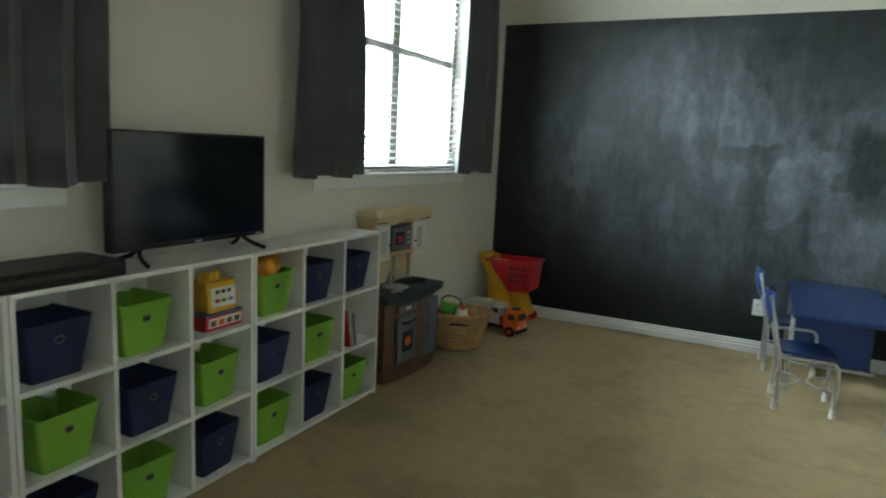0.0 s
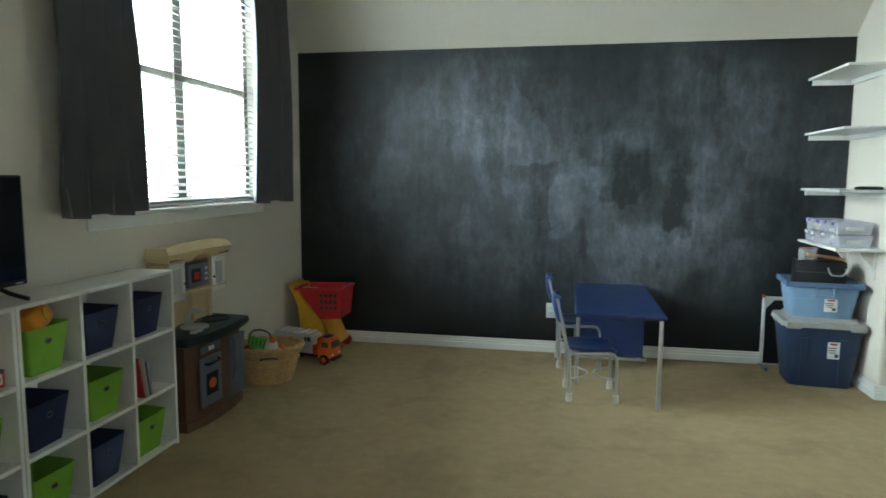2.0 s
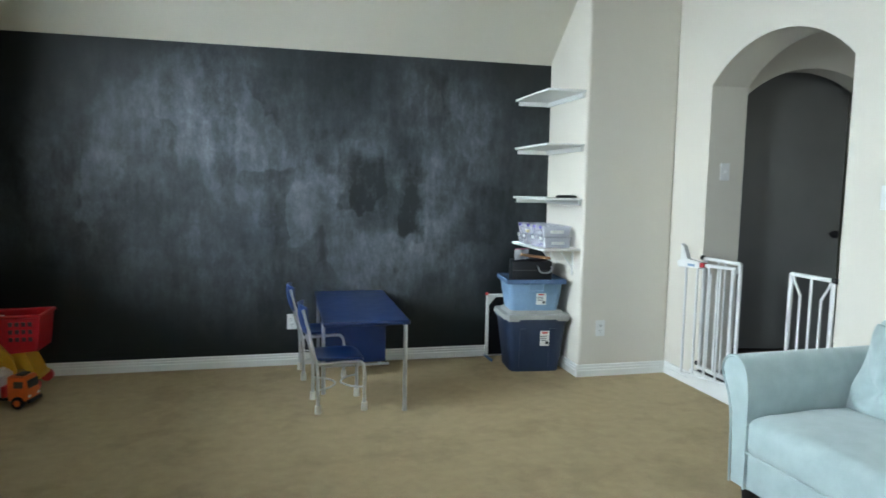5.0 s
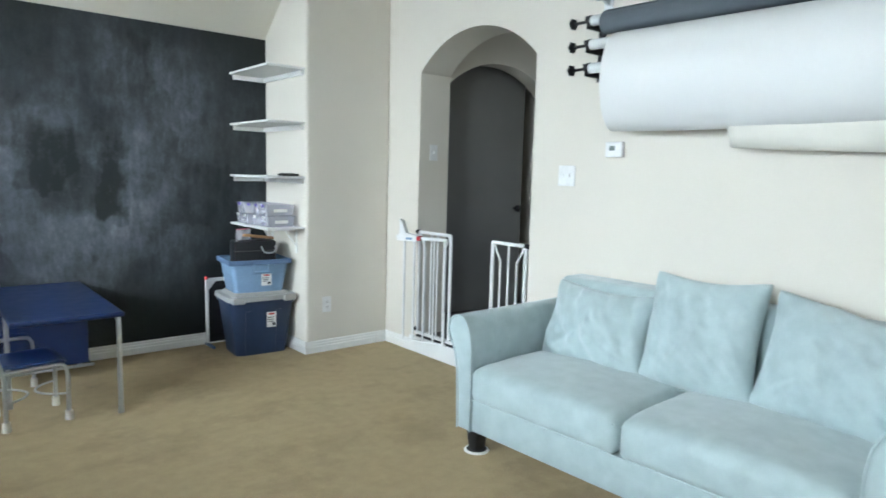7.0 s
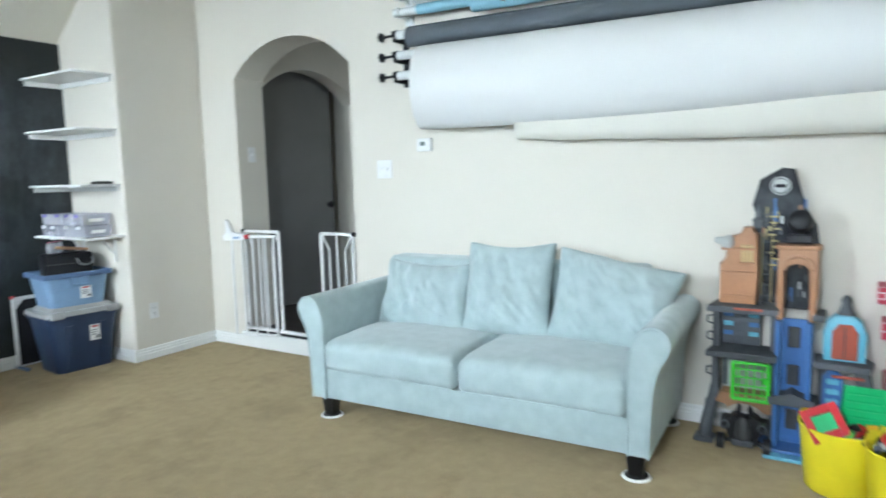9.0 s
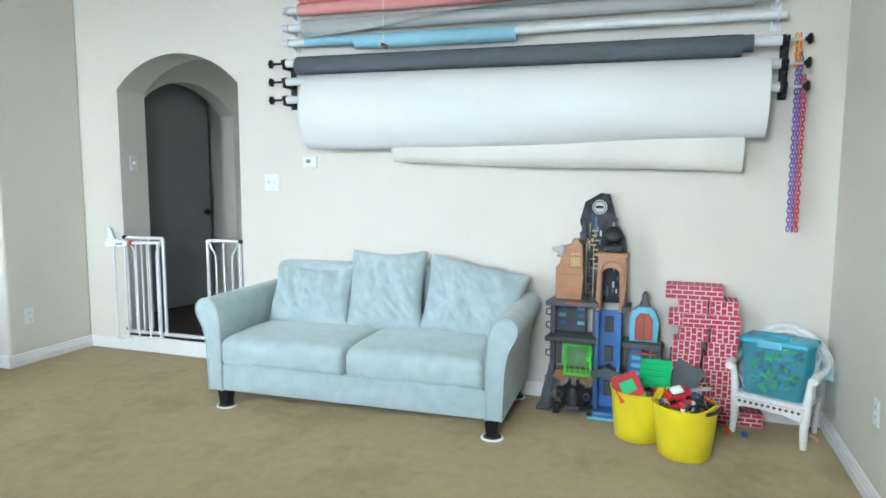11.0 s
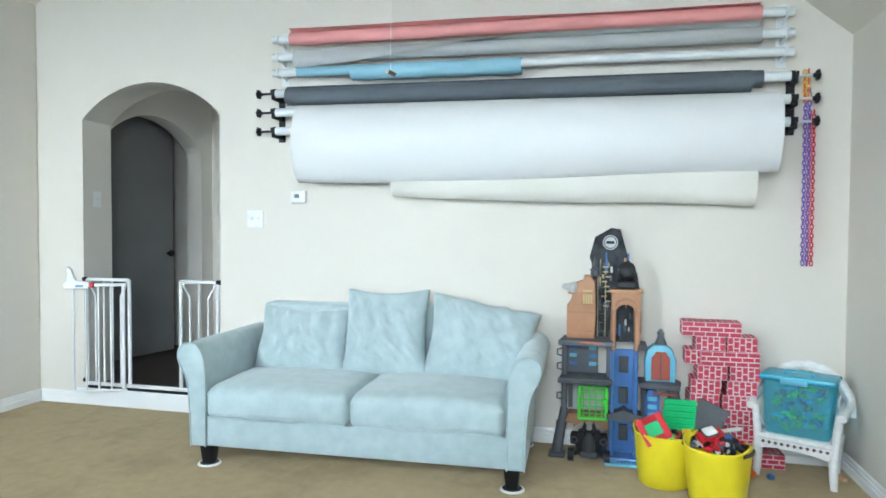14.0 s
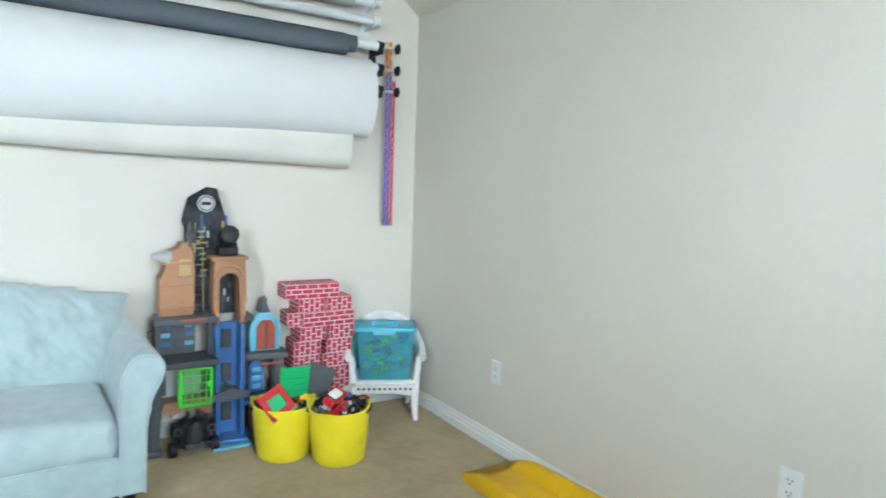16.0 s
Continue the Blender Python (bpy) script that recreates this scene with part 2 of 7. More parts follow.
def join(bm, other, m=None):
    if m is not None:
        bmesh.ops.transform(other, matrix=m, verts=other.verts[:])
    me = bpy.data.meshes.new("tmp")
    other.to_mesh(me)
    other.free()
    bm.from_mesh(me)
    bpy.data.meshes.remove(me)
    return bm


def box(c, s, r=0.0, m=None, bm=None, seg=2):
    """A box with its middle at c, of size s, with edges rounded by r."""
    o = bmesh.new()
    bmesh.ops.create_cube(o, size=1)
    bmesh.ops.scale(o, vec=s, verts=o.verts[:])
    if r:
        bmesh.ops.bevel(o, geom=o.edges[:], offset=min(r, min(s) * 0.49), segments=seg, affect="EDGES", profile=0.5)
    bmesh.ops.translate(o, vec=c, verts=o.verts[:])
    if m is not None:
        bmesh.ops.transform(o, matrix=m, verts=o.verts[:])
    return join(bm, o) if bm else o


def span(a, b, r=0.0, bm=None):
    """A box from corner a to corner b."""
    return box([(p + q) / 2 for p, q in zip(a, b)], [abs(q - p) for p, q in zip(a, b)], r, bm=bm)


def rod(p, q, r, r2=None, seg=16, bm=None, caps=True):
    """A round bar from p to q."""
    p, q = Vector(p), Vector(q)
    o = bmesh.new()
    bmesh.ops.create_cone(o, cap_ends=caps, segments=seg, radius1=r, radius2=r if r2 is None else r2, depth=(q - p).length)
    turn = (q - p).to_track_quat("Z", "Y").to_matrix().to_4x4()
    bmesh.ops.transform(o, matrix=Matrix.Translation((p + q) / 2) @ turn, verts=o.verts[:])
    return join(bm, o) if bm else o


def tube(points, r, seg=10, closed=False, bm=None, smooth_steps=0):
    """A bent round tube through points."""
    pts = [Vector(p) for p in points]
    if smooth_steps:
        fine = []
        n = len(pts)
        for i in range(n if closed else n - 1):
            a, b = pts[i], pts[(i + 1) % n]
            a0 = pts[i - 1] if (closed or i) else a
            b1 = pts[(i + 2) % n] if (closed or i + 2 < n) else b
            for k in range(smooth_steps):
                t = k / smooth_steps
                fine.append(0.5 * (2 * a + (b - a0) * t + (2 * a0 - 5 * a + 4 * b - b1) * t * t + (3 * a - a0 - 3 * b + b1) * t ** 3))
        if not closed:
            fine.append(pts[-1])
        pts = fine
    o = bmesh.new()
    rings = []
    n = len(pts)
    side = None
    for i, p in enumerate(pts):
        d = (pts[(i + 1) % n] - pts[i - 1]) if closed else (pts[min(i + 1, n - 1)] - pts[max(i - 1, 0)])
        d.normalize()
        if side is None:
            side = d.orthogonal().normalized()
        side = (side - d * side.dot(d)).normalized()
        up = d.cross(side)
        rad = r(i / max(1, n - 1)) if callable(r) else r
        rings.append([o.verts.new(p + rad * (math.cos(a) * side + math.sin(a) * up)) for a in (2 * math.pi * k / seg for k in range(seg))])
    for i in range(n if closed else n - 1):
        a, b = rings[i], rings[(i + 1) % n]
        for k in range(seg):
            o.faces.new((a[k], a[(k + 1) % seg], b[(k + 1) % seg], b[k]))
    if not closed:
        o.faces.new(rings[0][::-1])
        o.faces.new(rings[-1])
    return join(bm, o) if bm else o


def lathe(profile, seg=32, sx=1.0, sy=1.0, bm=None, shape=None):
    """Turned round z from (radius, height) pairs; shape(angle) may swell it."""
    o = bmesh.new()
    rings = []
    for r, z in profile:
        ring = []
        for k in range(seg):
            a = 2 * math.pi * k / seg
            f = shape(a) if shape else 1.0
            ring.append(o.verts.new((r * sx * f * math.cos(a), r * sy * f * math.sin(a), z)))
        rings.append(ring)
    for a, b in zip(rings, rings[1:]):
        for k in range(seg):
            o.faces.new((a[k], a[(k + 1) % seg], b[(k + 1) % seg], b[k]))
    if profile[0][0] > 1e-4:
        o.faces.new(rings[0][::-1])
    if profile[-1][0] > 1e-4:
        o.faces.new(rings[-1])
    bmesh.ops.remove_doubles(o, verts=o.verts[:], dist=1e-5)
    return join(bm, o) if bm else o


def slab(outline, depth, axis="x", at=0.0, r=0.0, bm=None):
    """An outline of (u, v) pairs made thick by depth along axis: x takes (y, z), y takes (x, z), z takes (x, y)."""
    o = bmesh.new()
    place = {"x": lambda u, v, w: (w, u, v), "y": lambda u, v, w: (u, w, v), "z": lambda u, v, w: (u, v, w)}[axis]
    a = [o.verts.new(place(u, v, at)) for u, v in outline]
    b = [o.verts.new(place(u, v, at + depth)) for u, v in outline]
    n = len(a)
    fa, fb = o.faces.new(a[::-1]), o.faces.new(b)
    for k in range(n):
        o.faces.new((a[k], a[(k + 1) % n], b[(k + 1) % n], b[k]))
    if r:
        edges = list(fa.edges) + list(fb.edges)
        bmesh.ops.bevel(o, geom=edges, offset=r, segments=2, affect="EDGES", profile=0.5)
    return join(bm, o) if bm else o


def taper_box(bottom, top, h, r=0.01, wall=0.0, bm=None):
    """A tub with bottom (x, y) and top (x, y) sizes; wall > 0 makes it open and hollow."""
    def ring(o, s, z):
        rr = min(r, s[0] * 0.45, s[1] * 0.45)
        pts = []
        for cx, cy, a0 in ((1, 1, 0), (-1, 1, 90), (-1, -1, 180), (1, -1, 270)):
            for k in range(4):
                a = radians(a0 + 30 * k)
                pts.append(o.verts.new((cx * (s[0] / 2 - rr) + rr * math.cos(a), cy * (s[1] / 2 - rr) + rr * math.sin(a), z)))
        return pts
    o = bmesh.new()
    rings = [ring(o, bottom, 0), ring(o, top, h)]
    if wall:
        rings += [ring(o, [v - 2 * wall for v in top], h), ring(o, [v - 2 * wall for v in bottom], wall)]
    for a, b in zip(rings, rings[1:]):
        for k in range(16):
            o.faces.new((a[k], a[(k + 1) % 16], b[(k + 1) % 16], b[k]))
    o.faces.new(rings[0][::-1])
    o.faces.new(rings[-1])
    return join(bm, o) if bm else o


def pillow(w, h, d, seed=0, pinch=0.5, bm=None, n=18, puff=1.0):
    """A soft cushion in the x-z plane, thick along y, with its bottom edge at z = 0."""
    o = bmesh.new()
    front, back = [], []
    for j in range(n + 1):
        fr, bk = [], []
        for i in range(n + 1):
            u, v = i / n * 2 - 1, j / n * 2 - 1
            e = max(0.0, (1 - u * u)) * max(0.0, (1 - v * v))
            t = d / 2 * (e ** 0.46) * puff
            wob = noise.noise(Vector((u * 1.7 + seed, v * 1.7, seed * 3.1))) * 0.1 * d * e
            sxx = 1 - 0.10 * pinch * (1 - v * v) - 0.05 * (u * v) ** 6
            szz = 1 - 0.10 * pinch * (1 - u * u) - 0.05 * (u * v) ** 6
            x, z = u * w / 2 * sxx, (v * szz + 1) * h / 2
            fr.append(o.verts.new((x, -t + wob, z)))
            bk.append(o.verts.new((x, t, z)) if 0 < i < n and 0 < j < n else fr[-1])
        front.append(fr)
        back.append(bk)
    for j in range(n):
        for i in range(n):
            o.faces.new((front[j][i], front[j][i + 1], front[j + 1][i + 1], front[j + 1][i]))
            f = (back[j][i], back[j + 1][i], back[j + 1][i + 1], back[j][i + 1])
            if len(set(f)) > 2:
                try:
                    o.faces.new(f)
                except ValueError:
                    pass
    return join(bm, o) if bm else o
# ---- the room ----
def roof_z(y):
    return min(FLAT, PLATE + RISE * (y - YS), PLATE + RISE * (YN - y))


def wall_with_holes(name, mat, axis, at, depth, u0, u1, holes, z1=None, label="", z_low=0.0):
    """A wall across u, from u0 to u1, up to z1 or under the slopes, with holes (a0, a1, b0, b1)."""
    us = sorted({u0, u1, *[h[0] for h in holes], *[h[1] for h in holes], *([] if z1 else [YS + (FLAT - PLATE) / RISE, YN - (FLAT - PLATE) / RISE])})
    us = [u for u in us if u0 <= u <= u1]
    bm = bmesh.new()
    for a, b in zip(us, us[1:]):
        cuts = [(h[2], h[3]) for h in holes if h[0] <= a + 1e-6 and h[1] >= b - 1e-6]
        z = z_low
        for lo, hi in sorted(cuts) + [(None, None)]:
            top = [lo, lo] if lo is not None else ([z1, z1] if z1 else [roof_z(a) + 0.05, roof_z(b) + 0.05])
            if top[0] > z:
                slab([(a, z), (b, z), (b, top[1]), (a, top[0])], depth, axis, at, bm=bm)
            z = hi
    bmesh.ops.remove_doubles(bm, verts=bm.verts[:], dist=1e-5)
    return tagged(part(name, bm, mat), label, "wall", kind="structure")


W1 = (4.355, 5.965, 1.175, 2.62)      # the two windows: y from, y to, sill, head
W2 = (1.37, 2.98, 1.175, 2.62)
A0, A1, SPRING, CROWN = 4.535, 5.645, 2.048, 2.285
RISER = 0.12

floor = tagged(part("floor", span((XW - 0.1, YS - 0.1, -0.1), (XE, YN + 0.1, 0)), CARPET), "worn beige cut-pile carpet over the whole room", "floor", kind="structure")
wall_with_holes("wall_west", WALL, "x", XW - TH, TH, YS - TH, YN + TH, [W1, W2], label="beige painted gable wall with two windows")
wall_with_holes("wall_south", WALL, "y", YS - TH, TH, XW, XE, [], z1=PLATE + 0.05, label="plain beige painted low wall")
wall_with_holes("wall_north", CHALK, "y", YN, TH, XW, XE, [], z1=PLATE, label="low wall painted as a black chalkboard, smeared with wiped chalk")
bm = span((JX, JY, 0), (XE, YN, 3.05), 0.018)
tagged(part("wall_jut", bm, WALL), "beige painted boxed-out corner with rounded edges", "wall", kind="structure")


def arch_points(y0, y1, spring, crown, n=20):
    """The points of a flat arch from y1 to y0."""
    half, h = (y1 - y0) / 2, crown - spring
    rad = (half * half + h * h) / (2 * h)
    c = crown - rad
    a = math.asin(half / rad)
    return [((y0 + y1) / 2 + rad * math.sin(a - 2 * a * k / n), c + rad * math.cos(a - 2 * a * k / n)) for k in range(n + 1)]


def arch_wall(name, x, depth, u0, u1, y0, y1, spring, crown, top, label, mat, z_low=0.0):
    bm = bmesh.new()
    us = sorted({u0, y0, y1, u1, *[u for u in (YS + (FLAT - PLATE) / RISE, YN - (FLAT - PLATE) / RISE) if u0 < u < u1]})
    for a, b in zip(us, us[1:]):
        if a >= y1 - 1e-6 or b <= y0 + 1e-6:
            slab([(a, z_low), (b, z_low), (b, top(b)), (a, top(a))], depth, "x", x, bm=bm)
    pts = arch_points(y0, y1, spring, crown)
    for (ya, za), (yb, zb) in zip(pts, pts[1:]):
        slab([(yb, zb), (ya, za), (ya, top(ya)), (yb, top(yb))], depth, "x", x, bm=bm)
    bmesh.ops.remove_doubles(bm, verts=bm.verts[:], dist=1e-5)
    return tagged(part(name, bm, mat), label, "wall", kind="structure")


REV = 0.275
arch_wall("wall_east", XE, REV, YS - TH, YN + TH, A0, A1, SPRING, CROWN, lambda y: roof_z(y) + 0.05, "beige painted gable wall with an arched opening", WALL)

bm = bmesh.new()
yl, yr = YS + (FLAT - PLATE) / RISE, YN - (FLAT - PLATE) / RISE
prof = [(YS - TH, PLATE - RISE * TH), (yl, FLAT), (yr, FLAT), (YN + TH, PLATE - RISE * TH)]
for (ya, za), (yb, zb) in zip(prof, prof[1:]):
    slab([(ya, za), (yb, zb), (yb, zb + 0.12), (ya, za + 0.12)], XE + REV - XW + TH, "x", XW - TH, bm=bm)
tagged(part("ceiling", bm, CEIL), "beige painted vaulted ceiling with two slopes", "ceiling", kind="structure")


def baseboard(a, b, inward, h=0.088, t=0.016):
    """A moulded skirting from a to b (x, y), standing off towards inward."""
    a, b = Vector((*a, 0)), Vector((*b, 0))
    d, inn = (b - a).normalized(), Vector((*inward, 0))
    prof = [(0, 0), (t, 0), (t, h * 0.50), (t * 0.7, h * 0.54), (t * 0.7, h * 0.72), (t * 0.45, h * 0.76), (t * 0.45, h * 0.92), (t * 0.2, h), (0, h)]
    bm = bmesh.new()
    rings = [[bm.verts.new(p + inn * u + Vector((0, 0, v))) for u, v in prof] for p in (a, b)]
    n = len(prof)
    for k in range(n):
        bm.faces.new((rings[0][k], rings[0][(k + 1) % n], rings[1][(k + 1) % n], rings[1][k]))
    bm.faces.new(rings[0][::-1])
    bm.faces.new(rings[1])
    return tagged(part("baseboard", bm, TRIM), "white painted moulded baseboard along the wall", "baseboard", kind="structure")


baseboard((XW, YN), (JX, YN), (0, -1))
baseboard((JX, YN), (JX, JY), (-1, 0))
baseboard((JX - 0.016, JY), (XE, JY), (0, -1))
baseboard((XE, JY), (XE, 5.705), (-1, 0))
baseboard((XE, 4.45), (XE, YS), (-1, 0))
baseboard((XE, YS), (XW, YS), (0, 1))
baseboard((XW, YS), (XW, YN), (1, 0))

# ---- the hall behind the arch ----
HX = XE + REV
HE = 4.74
tagged(part("step_riser", span((XE - 0.018, 4.45, 0), (XE + 0.02, 5.705, RISER), 0.004), TRIM), "white painted riser board under the arched opening", "step", kind="structure")
tagged(part("hall_floor", span((XE + 0.02, 3.0, 0.0), (HE + 1.4, 6.9, RISER - 0.004)), HALLFLOOR), "dark wooden hall floor one step up", "floor", kind="structure")
bm = bmesh.new()
N0, N1 = 3.36, 4.57          # the arch towards the bedroom door
span((HX, 5.70, RISER), (N0, 5.86, 2.6), bm=bm)
span((N1, 5.70, RISER), (HE, 5.86, 2.6), bm=bm)
pts = arch_points(N0, N1, 1.98, 2.22)
for (ua, za), (ub, zb) in zip(pts, pts[1:]):
    slab([(ub, zb), (ua, za), (ua, 2.6), (ub, 2.6)], 0.16, "y", 5.70, bm=bm)
tagged(part("hall_arch_wall", bm, WALL), "beige painted inner arch in the hall", "wall", kind="structure")
arch_wall("hall_arch_wall", HE, 0.15, 3.0, 6.9, 4.62, 5.52, 1.98, 2.22, lambda y: 2.6, "beige painted inner arch in the hall", WALL, RISER)
tagged(part("hall_wall", span((HX, 6.22, 0), (HE, 6.34, 2.6)), WALL), "beige painted hall end wall", "wall", kind="structure")
# the opening is unseen, added only to let the fill lamp in
wall_with_holes("hall_wall", WALL, "y", 3.0, 0.12, HX, HE + 1.4, [(3.75, 4.65, 1.0, 2.2)], z1=2.6, label="beige painted hall side wall with an unseen opening for added light")
tagged(part("hall_wall", span((HE + 1.3, 3.0, 0), (HE + 1.4, 6.9, 2.6)), WALL), "beige painted hall side wall", "wall", kind="structure")
tagged(part("hall_wall", span((HE + 0.15, 6.78, 0), (HE + 1.4, 6.9, 2.6)), WALL), "beige painted hall side wall", "wall", kind="structure")
tagged(part("hall_ceiling", span((HX, 3.0, 2.6), (HE + 1.4, 6.9, 2.72)), CEIL), "flat beige hall ceiling", "ceiling", kind="structure")
DOORM = material("dark_grey_door_paint", (0.17, 0.167, 0.158), 0.45, scale=3, fine=0.02)
d = thing("door_1", pose(3.37, 6.215, RISER, 0, 0, -11), "dark grey painted hall door with a black knob, partly open", "door", kind="structure")
leaf = part("door_leaf", span((0, -0.035, 0.01), (1.16, 0, 2.2), 0.003), DOORM, d)
part("door_knob", lathe([(0.012, 0), (0.012, 0.03), (0.03, 0.04), (0.03, 0.06), (0.015, 0.07), (0, 0.07)], 16), BLACK, d, "black door knob", smooth=40, m=pose(1.09, -0.035, 0.92, 90, 0, 0))
# added fill lamp outside that opening, brightens the arch reveal and the hall
area_lamp("hall_daylight", Matrix.Translation((4.20, 2.94, 1.60)) @ Euler((radians(90), 0, 0)).to_matrix().to_4x4(), 0.9, 1.2, HALL_FILL_WATTS, DAY)
newel = thing("newel_post", pose(HE + 0.35, 4.95, RISER), "white painted stair newel post beyond the hall arch", "post", kind="structure")
part("post_shaft", box((0, 0, 0.5), (0.09, 0.09, 1.0), 0.006), TRIM, newel)
part("post_cap", box((0, 0, 1.02), (0.12, 0.12, 0.04), 0.012), TRIM, newel)
# ---- windows, blinds, curtains ----
FRAMEM = material("white_vinyl", (0.75, 0.75, 0.73), 0.4, scale=5, fine=0.02)
BRONZE = material("tan_window_frame", (0.20, 0.18, 0.145), 0.5, scale=5, fine=0.03)
SLAT = translucent_material("white_blind_slat", (0.40, 0.41, 0.41), 0.04)
GLASS = glass_material("window_glass")
for n_win, (y0, y1, z0, z1) in enumerate((W1, W2), 1):
    win = thing(f"window_{n_win}", pose(XW, 0, 0), "tall double window in a tan frame with a white sill", "window", kind="structure")
    mid = (y0 + y1) / 2
    bm = bmesh.new()
    for ya, yb in ((y0, y0 + 0.05), (y1 - 0.05, y1), (mid - 0.045, mid + 0.045)):
        span((-0.13, ya, z0), (-0.06, yb, z1), 0.004, bm=bm)
    for za, zb in ((z0, z0 + 0.05), (z1 - 0.05, z1)):
        span((-0.128, y0 + 0.05, za), (-0.062, mid - 0.045, zb), bm=bm)
        span((-0.128, mid + 0.045, za), (-0.062, y1 - 0.05, zb), bm=bm)
    part("window_frame", bm, BRONZE, win, "tan window frame")
    for ya, yb in ((y0 + 0.05, mid - 0.045), (mid + 0.045, y1 - 0.05)):
        sash = part("meeting_rail", span((-0.12, ya, 1.885), (-0.07, yb, 1.925), 0.004), BRONZE, win, "tan meeting rail")
        for za, zb in ((z0 + 0.05, 1.885), (1.925, z1 - 0.05)):
            p = part("pane", span((-0.102, ya, za), (-0.098, yb, zb)), GLASS, win, "clear glass pane")
            p.visible_shadow = False
    part("window_sill", span((-0.06, y0 - 0.10, z0 - 0.022), (0.05, y1 + 0.10, z0 - 0.002), 0.006), TRIM, win, "white painted sill board")
    part("apron", span((0.001, y0 - 0.06, z0 - 0.085), (0.016, y1 + 0.06, z0 - 0.022), 0.004), TRIM, win, "white painted apron under the sill")
    # one blind over both halves
    for ya, yb in ((y0 + 0.008, y1 - 0.008),):
        bl = thing("window_blind", pose(XW - 0.03, (ya + yb) / 2, z0), "white horizontal slat blind let down over the window", "blind", "window blinds")
        w = yb - ya - 0.012
        part("head_rail", span((-0.022, -w / 2, z1 - z0 - 0.04), (0.022, w / 2, z1 - z0 - 0.003), 0.004), FRAMEM, bl)
        part("bottom_rail", span((-0.02, -w / 2, 0.004), (0.02, w / 2, 0.02), 0.004), FRAMEM, bl)
        me = None
        count = 34
        for k in range(count):
            z = 0.035 + k * (z1 - z0 - 0.09) / (count - 1)
            mm = pose(0, 0, z, 0, 15, 0)
            if me is None:
                bm = bmesh.new()
                prof = [(-0.025, 0.0), (0, 0.004), (0.025, 0.0), (0.025, 0.002), (0, 0.006), (-0.025, 0.002)]
                slab(prof, w, "y", -w / 2, bm=bm)
                o = part("slat", bm, SLAT, bl)
                me = o.data
            else:
                o = new("slat", me)
                o.parent = bl
            o.matrix_local = mm
        for s in (-0.3, 0.3):
            part("cord", rod((0.026, s * w, 0.02), (0.026, s * w, z1 - z0 - 0.04), 0.0015, seg=6), FRAMEM, bl)
    area_lamp(f"daylight_{n_win}", Matrix.Translation((XW - 0.32, mid, (z0 + z1) / 2)) @ Euler((0, radians(-90), 0)).to_matrix().to_4x4(), z1 - z0 + 0.8, y1 - y0 + 0.8, WINDOW_WATTS, DAY)


def curtain(y0, y1, z0, z1, folds, label, flare=0.03, seed=0):
    c = thing("curtain", pose(XW + 0.095, (y0 + y1) / 2 - 0.02, 0), label, "curtain", "window curtains")
    bm = bmesh.new()
    nu, nv = folds * 12, 14
    grid = []
    w = y1 - y0
    for j in range(nv + 1):
        v = j / nv
        row = []
        for i in range(nu + 1):
            u = i / nu
            amp = 0.026 + 0.010 * (1 - v)
            ph = 2 * math.pi * folds * (u + 0.03 * math.sin(5 * v + seed)) + seed
            x = amp * math.sin(ph) + 0.012 * noise.noise(Vector((u * 4, v * 2, seed)))
            y = (u - 0.5) * (w + flare * (1 - v) * 2) + 0.012 * math.sin(2 * ph) * (1 - 0.5 * v)
            row.append(bm.verts.new((x, y, z0 + v * (z1 - z0) + (0.008 * math.sin(ph * 0.5 + 1) if j == 0 else 0))))
        grid.append(row)
    for j in range(nv):
        for i in range(nu):
            bm.faces.new((grid[j][i], grid[j][i + 1], grid[j + 1][i + 1], grid[j + 1][i]))
    bm.normal_update()
    bmesh.ops.solidify(bm, geom=bm.faces[:], thickness=0.004)
    part("curtain_panel", bm, DARKFAB, c, smooth=180)
    part("curtain_rod", rod((0, -w / 2 - 0.03, z1 - 0.02), (0, w / 2 + 0.03, z1 - 0.02), 0.011), BLACK, c)
    for s in (-1, 1):
        part("rod_bracket", span((-0.095, s * w / 2 - 0.008, z1 - 0.035), (0.005, s * w / 2 + 0.008, z1 - 0.018)), BLACK, c)
    return c


curtain(4.08, 4.57, 1.165, 2.74, 4, "charcoal grey curtain panel hanging in folds beside the window", seed=0.4)
curtain(5.79, 6.30, 1.165, 2.74, 3, "charcoal grey curtain panel drawn to the side by the chalkboard", seed=2.2)
curtain(2.58, 3.12, 1.165, 2.74, 4, "charcoal grey curtain panel hanging in folds beside the window", seed=1.3)
curtain(1.20, 1.72, 1.165, 2.74, 4, "charcoal grey curtain panel hanging in folds beside the window", seed=4.1)
